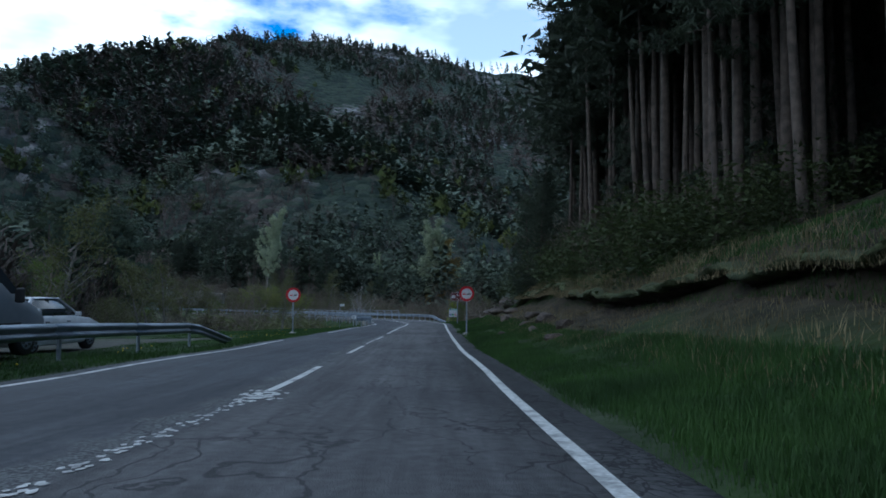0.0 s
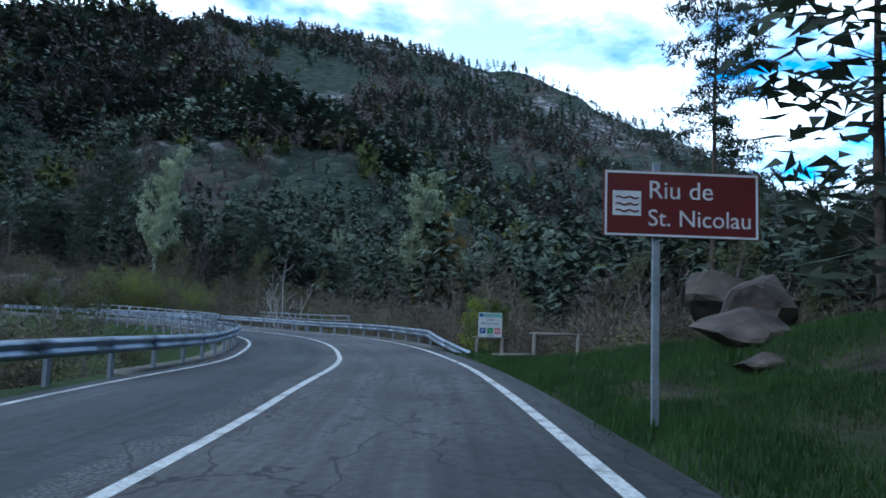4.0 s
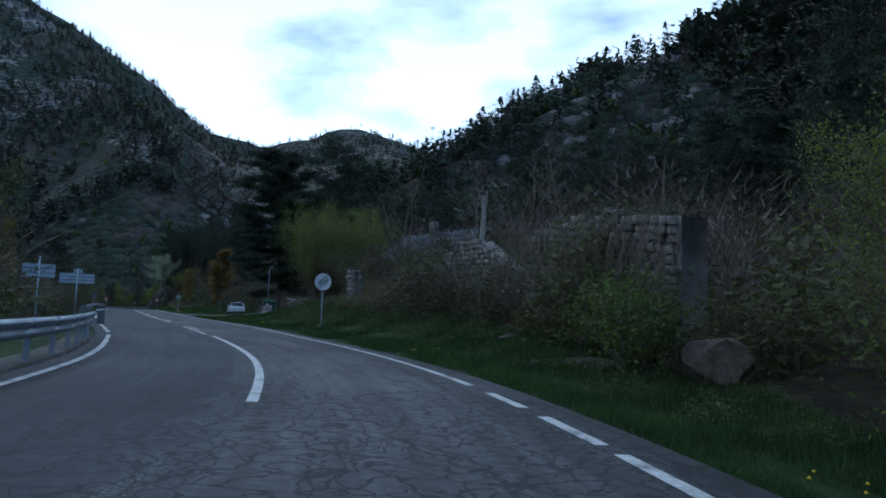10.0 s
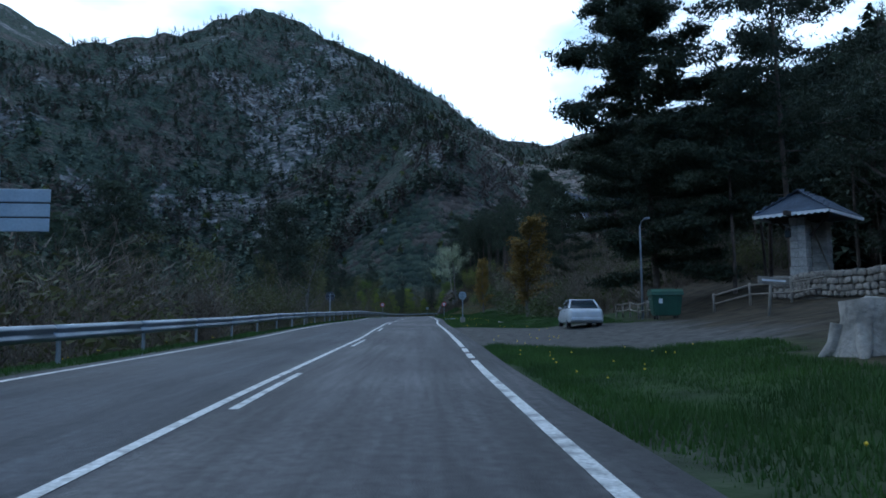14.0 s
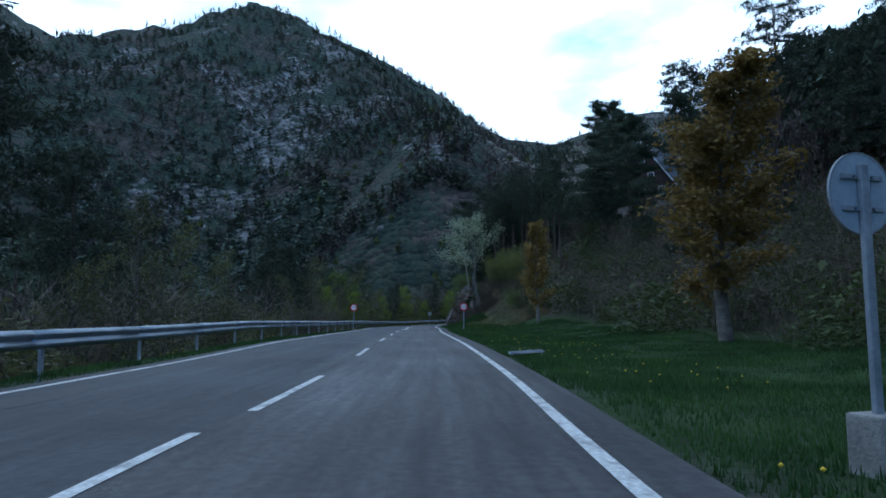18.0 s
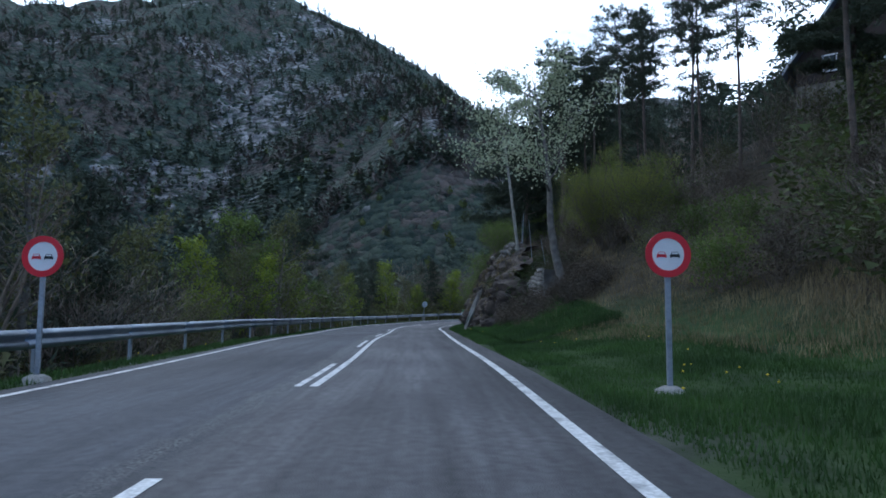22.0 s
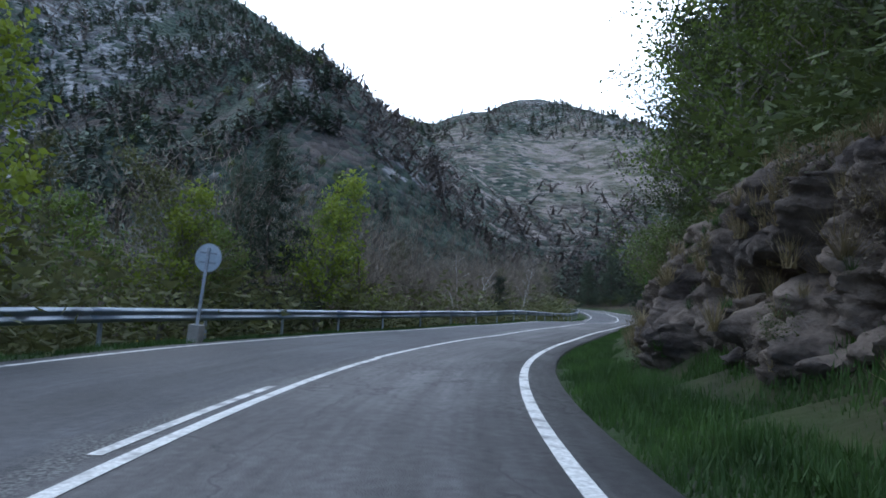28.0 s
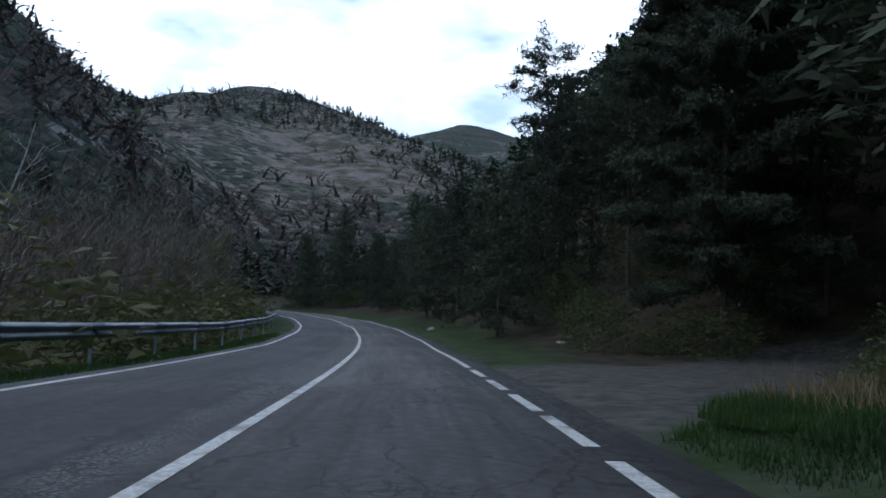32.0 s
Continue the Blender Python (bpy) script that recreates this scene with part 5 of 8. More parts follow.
kind("lime0", "broadleaf_tree", "bright lime-green young riverside tree", "tree", "broadleaves of the river bank", broadleaf(44, 7, 1.6, 16, 3000, 0.15, LEAF_LIME, BARK_GREY, 0.12, 1.1), "bright lime-green leaves")
kind("pale0", "poplar_tree", "pale silvery poplar in young leaf", "tree", "silvery poplars", broadleaf(45, 12, 2.9, 24, 16000, 0.18, LEAF_PALE, BARK_PALE, 0.18, 1.0, jitter=0.17, twigs=9), "pale silvery leaves")
kind("pale1", "blossoming_tree", "pale blossoming tree with an open crown of dark limbs", "tree", "silvery poplars", broadleaf(145, 10.5, 4.0, 13, 6500, 0.12, LEAF_PALE, BARK_GREY, 0.42, 0.45, twigs=7, jitter=0.32, trunk_r=0.17), "pale young leaves")
kind("gold0", "poplar_tree", "tall golden brown poplar in bud", "tree", "golden poplars", broadleaf(46, 12, 2.2, 24, 12000, 0.18, LEAF_GOLD, BARK_GREY, 0.12, 1.2, jitter=0.2, twigs=9), "golden brown young leaves")
kind("bare0", "bare_tree", "leafless grey-brown tree with fine twigs", "tree", "bare trees", broadleaf(47, 9, 2.2, 18, 700, 0.08, LEAF_DUN, TWIG, 0.15, 1.0, twigs=9, jitter=0.05), "sparse buds")
kind("bare1", "bare_tree", "many-stemmed leafless tree by the river", "tree", "bare trees", broadleaf(48, 8, 1.8, 8, 900, 0.09, LEAF_DUN, TWIG, 0.2, 1.2, stems=4, twigs=8, jitter=0.08), "sparse buds")
kind("birch0", "birch_tree", "leafless white-stemmed birch with forked trunks", "tree", "birches", broadleaf(49, 8.5, 1.9, 9, 160, 0.08, LEAF_DUN, BARK_WHITE, 0.25, 1.0, stems=3, twigs=4, trunk_r=0.13), "few buds")
kind("birch1", "birch_tree", "leafless white birch with spreading forked stems", "tree", "birches", broadleaf(149, 12.5, 2.4, 8, 500, 0.07, LEAF_DUN, BARK_WHITE, 0.3, 1.3, stems=5, twigs=7, trunk_r=0.15, jitter=0.06), "few buds")
kind("leafy0", "broadleaf_tree", "large dark leafy tree overhanging the rock", "tree", "leafy trees above the rock", broadleaf(150, 11, 3.6, 22, 15000, 0.125, LEAF_MOSS, BARK_GREY, 0.06, 0.6, twigs=8, jitter=0.34), "dense mid-green leaves")
kind("leafy1", "broadleaf_tree", "yellow-green leafy tree overhanging the rock", "tree", "leafy trees above the rock", broadleaf(151, 9.5, 3.2, 20, 13000, 0.12, LEAF_GREEN, BARK_GREY, 0.08, 0.7, twigs=8, jitter=0.32), "yellow-green young leaves")
kind("round0", "broadleaf_tree", "large rounded olive tree in fine leaf", "tree", "broadleaves of the river bank", broadleaf(56, 14.5, 4.2, 30, 26000, 0.15, LEAF_OLIVE, BARK_GREY, 0.08, 0.9, jitter=0.4, twigs=9), "fine olive leaves")
kind("willow", "shrub", "tall dense spring-green willow bush", "shrub", "green shrubs", broadleaf(55, 8.2, 2.6, 14, 30000, 0.075, LEAF_SPRING, TWIG, 0.04, 1.1, stems=10, twigs=10, jitter=0.22), "fine yellow-green leaves")
kind("tierpine", "pine_tree", "very tall dark pine with spreading tiers of limbs", "tree", "pines of the valley", pine(32, 22, 0.13, 3.6, 6400, n=54), "dark green needles")
kind("shrub0", "shrub", "dense brown budding thicket shrub", "shrub", "thicket by the river", broadleaf(51, 3.4, 1.5, 7, 1800, 0.11, LEAF_DUN, TWIG, 0.05, 1.0, stems=7, twigs=4, jitter=0.35), "budding twigs")
kind("shrub1", "shrub", "dense olive thicket shrub by the river", "shrub", "thicket by the river", broadleaf(52, 3.2, 1.6, 7, 2400, 0.11, LEAF_OLIVE, TWIG, 0.05, 0.9, stems=6, twigs=4, jitter=0.35), "small olive leaves")
kind("shrub2", "shrub", "rounded fresh green roadside shrub", "shrub", "green shrubs", broadleaf(53, 3.0, 1.5, 7, 3000, 0.11, LEAF_GREEN, TWIG, 0.05, 0.9, stems=6, twigs=4, jitter=0.35), "fresh green leaves")
kind("bush", "shrub", "large rounded yellow-green bush", "shrub", "green shrubs", broadleaf(54, 6.0, 2.8, 9, 6000, 0.15, LEAF_GREEN, TWIG, 0.05, 0.7, stems=9, twigs=7, jitter=0.26), "yellow-green leaves")

rng = random.Random(5)


def forest(keys, n, s_range, u_range, smin=0.75, smax=1.2, seed=1, keep=None, gap=1.8):
    r = random.Random(seed)
    done = []
    tries = 0
    while len(done) < n and tries < n * 12:
        tries += 1
        s, u = r.uniform(*s_range), r.uniform(*u_range)
        if keep and not keep(s, u):
            continue
        if any((s - a) ** 2 + (u - b) ** 2 < gap * gap for a, b in done):
            continue
        done.append((s, u))
        plant(r.choice(keys), s, u, r.uniform(smin, smax), r.uniform(0, 360))


# wooded bank of the first stretch
forest(("tall0", "tall1", "tall0", "pine1"), 74, (2, 60), (11.5, 34), 0.85, 1.15, 3, lambda s, u: u > 11.5 + max(0.0, 22 - s) * 0.2 and not (s > 50 and u < 13), 1.9)
forest(("fullpine0", "fullpine1"), 8, (26, 62), (11, 26), 0.7, 1.1, 4, None, 2.5)
for s, u, z in ((47, 12.0, 1.0), (43.5, 12.6, 0.95), (40, 12.1, 1.05), (36.5, 13.0, 0.95), (33, 12.6, 1.0), (29, 13.4, 1.0), (25, 13.6, 1.0)):
    plant("tall%d" % (int(s) % 2), s, u, z)
for s, u, z in ((50.5, 9.6, 0.75), (53.5, 10.5, 0.9), (48.5, 10.4, 0.7), (56, 11.5, 1.0), (46, 9.8, 0.55)):
    plant("fullpine%d" % (int(s) % 2), s, u, z)
# meadow side and its far edge
forest(("olive0", "green0", "bare0", "shrub1"), 26, (34, 78), (-40, -17), 0.6, 1.0, 5, None, 2.5)
forest(("shrub0", "shrub1", "bare1", "olive1"), 34, (60, 132), (-26, -7.5), 0.6, 1.0, 6, None, 1.8)
forest(("pine0", "pine2", "fullpine0"), 12, (60, 140), (-44, -26), 0.8, 1.2, 7, None, 3)
# outer side of the river bend
forest(("shrub0", "shrub1", "shrub0", "bare1"), 70, (72, 134), (7.0, 24), 0.7, 1.25, 8, lambda s, u: u > 7.0 + max(0, 4 - abs(s - 74)), 1.7)
forest(("bare0", "olive1", "olive0"), 22, (76, 130), (14, 34), 0.7, 1.1, 9, None, 2.5)
forest(("pine0", "pine1", "pine2", "fullpine0"), 30, (72, 180), (30, 46), 0.8, 1.25, 10, lambda s, u: not (84 < s < 124), 2.8)
plant("pale0", 130.5, 20.5, 1.55, squash=0.66, label="tall pale silvery poplar above the thicket")
plant("pale0", 112, 42, 1.75, label="broad pale poplar with bare limbs")
plant("gold0", 110.5, 40.5, 1.4, squash=1.2, label="golden brown poplar beside the pale one")
plant("gold0", 115, 50, 1.75, label="golden poplar behind the pale one")
plant("pale0", 121.4, 43, 1.2, squash=0.6)
plant("birch1", 102.6, 6.6, 0.70, 40, label="white forked birch rising beside the bridge railing")
plant("lime0", 84, 9.0, 0.75)
plant("green0", 82, 8.2, 0.62)
plant("round0", 95.5, 48, 1.0, label="rounded olive-grey tree before the dark pine wood")
plant("lime0", 103.5, 52, 1.9, squash=0.72, label="slender yellow-green birch above the thicket")
forest(("pine0", "pine1", "fullpine0", "fullpine1"), 24, (84, 104), (42, 78), 1.2, 1.6, 33, lambda s, u: u > 52 + (s - 95) * 2.2 and (s - 95.5) ** 2 + (u - 48) ** 2 > 36, 2.6)
plant("tall0", 79, 18.5, 1.05, label="tall pine leaning limbs over the path")
plant("olive1", 76, 17, 1.0)
plant("willow", 127.0, 9.6, 0.72)
plant("willow", 123, 10.2, 0.8)
plant("willow", 119.5, 11.5, 0.75)
plant("shrub2", 131.5, 7.0, 0.8)
plant("shrub2", 125.5, 8.6, 1.0)
# bank with the ruin
forest(("shrub0", "shrub1"), 22, (135, 172), (10, 20), 0.5, 0.9, 11, None, 1.6)
forest(("bare0", "bare1"), 5, (148, 160), (14, 26), 0.8, 1.1, 12, None, 2.5)
plant("willow", 169, 10.4, 1.0, label="large rounded yellow-green bush beside the road")
plant("willow", 171.8, 12.2, 1.0)
plant("willow", 166.5, 12.4, 0.85)
plant("bare1", 153, 10.5, 0.95)
plant("tierpine", 210, 17, 1.0, squash=1.3, label="very tall dark tiered pine over the lay-by")
plant("bigpine", 204.5, 22.5, 1.22, label="broad old Scots pine behind the gate")
plant("pine1", 206, 20, 0.8)
plant("pine0", 210, 24, 0.8)
forest(("pine0", "pine1", "pine2", "fullpine0"), 36, (176, 300), (24, 44), 0.75, 1.15, 13, lambda s, u: not (258 < s < 312 and u < 42) and not (174 < s < 206 and u < 35), 2.6)
forest(("shrub0", "shrub1", "bare1"), 40, (215, 296), (15, 30), 0.5, 0.9, 14, lambda s, u: u > 14 + max(0, 262 - s) * 0.06, 1.6)
plant("bigpine", 257.5, 20.5, 0.85)
plant("pine1", 268, 31, 1.1)
plant("gold0", 239.6, 13.2, 0.95, squash=1.45, label="golden brown poplar at the edge of the meadow")
plant("gold0", 268.2, 11.0, 0.72, label="small golden tree above the verge")
forest(("shrub0", "shrub1", "shrub2"), 18, (274, 296), (10.5, 17), 0.45, 0.8, 31, None, 1.5)
leaning = plant("pale1", 292.6, 8.3, 1.12, label="pale blossoming tree leaning over the road")
lean_p = Vector(leaning.matrix_basis.translation)
leaning.matrix_basis = Matrix.Translation(lean_p) @ Matrix.Rotation(radians(-17), 4, (road(292, 6.8) - road(290, 6.8)).normalized()) @ Matrix.Translation(-lean_p) @ leaning.matrix_basis
plant("pine1", 283.5, 16, 0.9)
plant("pine2", 286, 21, 0.9)
# above the rock cut
forest(("tall0", "tall1", "tall1", "tall0", "pine1"), 17, (306, 334), (10.5, 22), 0.7, 0.9, 15, lambda s, u: not (s < 312 and u > 17), 2.4)
forest(("pine0", "pine1", "pine2", "fullpine0", "fullpine1"), 38, (330, 450), (13, 36), 0.8, 1.25, 16, None, 2.3)
forest(("fullpine0", "fullpine1"), 26, (404, 470), (6.8, 20), 0.7, 1.15, 17, lambda s, u: not (398 < s - (u - 4) * 0.4 < 413), 2.2)
forest(("shrub1", "shrub2", "shrub0"), 26, (322, 384), (7.6, 13), 0.4, 0.8, 18, None, 1.4)
plant("bush", 333.5, 7.8, 0.95, label="overhanging green bush on the rock")
for s, u, z in ((363.5, 6.8, 0.62), (360.5, 7.2, 0.6), (366.5, 7.3, 0.6)):
    plant("bush", s, u, z)
plant("leafy1", 339.5, 11.5, 0.85)
plant("leafy1", 337, 12, 0.9)
plant("leafy0", 346, 10.6, 0.9)
plant("leafy1", 349, 8.0, 0.9)
plant("leafy0", 355, 11, 1.0)
plant("leafy0", 362, 11, 0.95)
plant("leafy0", 369, 12, 1.0)
plant("bigpine", 326, 10.0, 1.15, label="dark broad old pine above the rock")
plant("bigpine", 331, 9.4, 1.0, label="dark broad old pine above the rock")
for s, u, z, sink in ((303.2, 6.6, 0.36, -3.4), (305.6, 6.9, 0.42, -3.2), (308.5, 7.4, 0.40, -3.0), (313.0, 6.9, 0.5, -1.6), (317.2, 6.2, 0.5, -0.4), (319.8, 6.0, 0.55, 0.05), (322.4, 6.3, 0.5, 0.05)):
    plant("bush", s, u, z, label="yellow-green bush growing over the edge of the rock", sink=sink)
for s, u, z in ((296.8, 11.2, 0.62), (294.0, 12.4, 0.6), (304.4, 12.4, 0.46), (306.6, 14.2, 0.5), (309.5, 15.6, 0.5), (302.8, 11.0, 0.42)):
    plant("willow", s, u, z, label="broad yellow-green thicket above the stone wall")
for s, u, z in ((297.5, 16.2, 0.66), (299.5, 17.6, 0.7), (294.5, 17.4, 0.62), (301.5, 15.2, 0.62)):
    plant("tall%d" % (int(s * 2) % 2), s, u, z)
for s, u, z in ((298.6, 9.6, 0.6), (301.2, 9.4, 0.6), (302.6, 8.6, 0.45), (305.0, 9.8, 0.7), (309, 10.2, 0.6), (299.8, 8.4, 0.5), (297.6, 8.4, 0.45), (300.4, 10.6, 0.8), (303.6, 11.6, 0.7)):
    plant("shrub0", s, u, z)
for s, u, z in ((352, 10.5, 1.0), (357, 9.8, 1.05), (362, 12.0, 1.1), (367, 10.6, 1.05), (371, 12.2, 1.1), (374.5, 10.0, 1.0), (378.5, 12.0, 1.1), (383, 13.2, 1.05), (388, 14.5, 1.1), (392, 14.0, 1.1), (346, 13.0, 1.0), (340, 12.5, 0.95)):
    plant("pine%d" % (int(s) % 3), s, u, z)
for s, u, z in ((362, 8.9, 0.85), (358, 9.4, 0.95), (352.5, 9.0, 0.95), (365, 9.2, 1.0), (376, 11.2, 1.05), (384.5, 11.0, 0.9)):
    plant("leafy0", s, u, z)


def overhanging_tree(limbs, label, seed, r0=0.14):
    """A bare tree whose limbs follow given lines (station, offset, height over the road), with side twigs."""
    rng = np.random.RandomState(seed)
    root = road(*limbs[0][0])
    br, fine = [], []
    for i, line in enumerate(limbs):
        pts = np.array([tuple(road(*q) - root) for q in line])
        tt = np.linspace(0, len(pts) - 1, 4 * len(pts))
        pts = np.stack([np.interp(tt, np.arange(len(pts)), pts[:, k]) for k in range(3)], 1) + rng.normal(size=(len(tt), 3)) * 0.07 + np.sin(tt[:, None] * (2.1, 2.7, 1.7)) * 0.16 * np.minimum(tt, 1)[:, None]
        br.append((pts, np.linspace(r0 * (1 if i == 0 else 0.6), 0.012, len(pts))))
        for _ in range(26):
            k = rng.randint(len(pts) // 3, len(pts) - 1)
            d = pts[k + 1] - pts[k]
            d = d / np.linalg.norm(d) + rng.normal(size=3) * 0.55
            tw = bent(rng, pts[k], d, 0.5 + 1.1 * rng.rand(), 5, 0.16, 0.03)
            fine.append((tw, np.linspace(0.016, 0.004, 6)))
            for _ in range(3):
                j = rng.randint(1, 5)
                fine.append((bent(rng, tw[j], d + rng.normal(size=3) * 0.7, 0.25 + 0.4 * rng.rand(), 3, 0.2, 0.03), np.linspace(0.007, 0.003, 4)))
    g_ = thing("bare_tree", Matrix.Translation(root), label, "tree", "bare trees")
    part("trunk", tubes_mesh("trunk", br, BARK_PALE, 7), None, g_)
    part("twigs", tubes_mesh("twigs", fine, BARK_GREY, 5), None, g_, "fine grey twigs")


overhanging_tree((((379.0, 10.5, 2.4), (378.6, 9.0, 4.2), (380.0, 7.0, 5.3), (382.2, 5.2, 6.5), (383.6, 3.6, 7.4)), ((378.6, 9.0, 4.2), (379.4, 8.2, 7.0), (380.4, 7.0, 9.6)), ((378.8, 9.6, 3.6), (377.6, 8.6, 6.6), (377.0, 7.2, 8.8))), "pale bare tree with a long limb over the road", 5, 0.07)
overhanging_tree((((393.4, 12.0, 0.6), (392.8, 10.4, 5.2), (391.9, 7.9, 6.7), (391.4, 6.2, 6.8), (391.2, 4.6, 7.2)), ((392.6, 10.0, 5.6), (391.8, 8.8, 8.4), (391.4, 8.2, 10.6)), ((391.9, 7.9, 6.7), (392.0, 6.8, 8.4), (392.2, 5.8, 9.4))), "pale bare tree leaning over the slate canopy", 6, 0.07)
for key, s, u, z in (("bush", 373.5, 8.6, 0.5), ("shrub1", 371.2, 8.0, 0.9), ("shrub1", 375.4, 8.2, 1.0), ("bush", 376.8, 9.2, 0.5), ("shrub1", 378.6, 8.4, 0.9), ("shrub1", 369.4, 8.6, 1.0), ("shrub0", 381.5, 8.2, 0.8), ("shrub1", 383.6, 9.0, 0.8), ("shrub0", 367, 8.2, 0.8)):
    plant(key, s, u, z)
for s, u, z in ((367.5, 9.4, 0.95), (371.5, 9.0, 0.9), (374.5, 11.5, 1.1), (379.5, 10.4, 1.0), (383.5, 12.2, 1.1), (388, 12.6, 1.0), (369.5, 12.4, 1.2)):
    plant("fullpine%d" % (int(s * 2) % 2), s, u, z)
for s, u, z in ((407.0, 13.5, 0.82), (411.5, 16, 0.9)):
    plant("tierpine", s, u, z, label="very tall dark pine beyond the side road")
# wooded river bank below the long guard rail
forest(("shrub1", "shrub0", "olive1", "bare1"), 60, (146, 300), (-15, -7.2), 0.7, 1.1, 19, lambda s, u: u < -9 if s < 178 else True, 2.0)
forest(("pine2", "fullpine0", "fullpine1", "olive0"), 40, (146, 330), (-26, -10), 0.75, 1.15, 20, None, 2.5)
forest(("olive0", "olive1", "fullpine0", "bare0", "green0"), 46, (296, 372), (-20, -7.6), 0.75, 1.1, 21, None, 2.0)
forest(("bare0", "bare1", "olive1", "olive0", "shrub0"), 60, (364, 470), (-24, -7.2), 0.75, 1.15, 22, None, 1.9)
forest(("pine0", "pine2", "fullpine0"), 20, (160, 470), (-42, -24), 0.8, 1.2, 23, None, 3)
plant("gold0", 179, -10.6, 0.74, squash=1.1, label="slender golden-green tree beside the direction boards")
plant("olive1", 182, -12.5, 1.1)
plant("lime0", 152, -9.5, 0.85)
plant("green0", 146, -8.6, 0.75)
for s, u, z in ((281, -11.5, 1.25), (286, -14.5, 1.35), (291, -12.0, 1.1)):
    plant("fullpine%d" % (int(s) % 2), s, u, z)
plant("lime0", 299, -9.5, 1.0, label="lime-green tree over the guard rail")
plant("lime0", 305, -8.6, 0.9)
plant("green0", 325, -8.4, 0.75)
plant("lime0", 345, -8.6, 1.3)
plant("lime0", 352, -8.8, 0.9)
plant("olive0", 311, -8.6, 1.2)
plant("lime0", 317, -8.8, 1.0)
plant("lime0", 336, -9.0, 1.0)
plant("green0", 308, -9.6, 1.35)
plant("lime0", 361.5, -8.6, 1.25, label="tall lime-green tree beyond the leaning sign")
plant("lime0", 365, -8.2, 0.8)
plant("green0", 356, -10, 0.8)
plant("birch0", 386.7, -10, 0.95)
plant("birch0", 399.0, -8.6, 0.9)
plant("fullpine1", 392, -8.6, 0.62)


# ---- forests on the mountain sides: joined, beyond counting ----
def conifer(n, rng, low=0.12, wide=0.17, droop=-0.35, size=0.085):
    """A ragged conical crown of small hanging sprays."""
    z = low + (1 - low) * rng.rand(n) ** 1.25
    z[: n // 12] = 0.93 + 0.06 * rng.rand(n // 12)
    r = wide * (1 - (z - low) / (1 - low)) ** 0.75 * (0.55 + 0.55 * rng.rand(n)) + 0.008
    a = rng.rand(n) * 6.283
    c = np.stack([r * np.cos(a), r * np.sin(a), z], 1)
    q = size * (0.6 + 0.8 * rng.rand(n))[:, None]
    out = np.stack([np.cos(a), np.sin(a), droop + 0.3 * rng.normal(size=n)], 1)
    side = np.stack([-np.sin(a), np.cos(a), 0.25 * rng.normal(size=n)], 1)
    v = np.stack([c - out * q * 0.6 + side * q * 0.55, c - out * q * 0.6 - side * q * 0.55, c + out * q], 1).reshape(-1, 3)
    return v, np.arange(3 * n).reshape(n, 3)


def pine_crown(n, rng, low=0.42, size=1.0):
    """The round-topped needle crown of a tall pine, in loose tufts."""
    k = max(6, n // 14)
    z = low + (0.97 - low) * rng.rand(k)
    g = (z - low) / (0.97 - low)
    r = 0.15 * np.sin(np.pi * (0.2 + 0.72 * g)) * (0.4 + 0.8 * rng.rand(k))
    a = rng.rand(k) * 6.283
    t = np.stack([r * np.cos(a), r * np.sin(a), z], 1)
    c = t[rng.randint(k, size=n)] + rng.normal(size=(n, 3)) * (0.036, 0.036, 0.018)
    d, e = rng.normal(size=(n, 3)) * (0.021 * size, 0.021 * size, 0.012 * size), rng.normal(size=(n, 3)) * 0.010 * size
    v = np.stack([c - d, c + d + e, c + e * 2.2 + (0, 0, 0.012)], 1).reshape(-1, 3)
    return v, np.arange(3 * n).reshape(n, 3)


def pine_stem(rng, top=0.9, r=0.012):
    ang = np.arange(5) * 2 * np.pi / 5
    rings = [np.c_[q * np.cos(ang) + ox, q * np.sin(ang), np.full(5, z)] for q, z, ox in ((r, 0.0, 0), (r * 0.8, 0.4, 0.006), (r * 0.25, top, 0.0))]
    v = np.concatenate(rings)
    f = []
    for k in range(2):
        for i in range(5):
            j = (i + 1) % 5
            f += [(k * 5 + i, k * 5 + j, k * 5 + 5 + j), (k * 5 + i, k * 5 + 5 + j, k * 5 + 5 + i)]
    return v, np.array(f)


def twig_tree(n, rng, wide=0.22, low=0.15, thin=0.006, k=5, twig=1.0):
    """A leafless crown: upward slivers fanning out from a few stems."""
    base = rng.normal(size=(k, 2)) * 0.02
    lean = rng.normal(size=(k, 2)) * wide * 0.6
    i = rng.randint(k, size=n)
    z = low + (0.93 - low) * rng.rand(n) ** 0.8
    p = np.c_[base[i] + lean[i] * z[:, None], z] + rng.normal(size=(n, 3)) * (wide * 0.30, wide * 0.30, 0.03)
    d = np.c_[(p[:, :2] - base[i]) * 0.25 + rng.normal(size=(n, 2)) * 0.035, 0.05 + 0.07 * rng.rand(n)] * twig
    w = rng.normal(size=(n, 3)) * (1, 1, 0.2)
    w = w / np.linalg.norm(w, axis=1)[:, None] * thin * (1 + rng.rand(n))[:, None]
    v = [np.stack([p - w, p + w, p + d], 1).reshape(-1, 3)]
    for j in range(k):
        b0 = np.r_[base[j], 0]
        tp = np.r_[base[j] + lean[j] * 0.85, 0.85]
        for sd in ((thin * 2.5, 0, 0), (0, thin * 2.5, 0)):
            v.append(np.array([b0 - sd, b0 + sd, tp]))
    v = np.concatenate(v)
    return v, np.arange(len(v)).reshape(-1, 3)


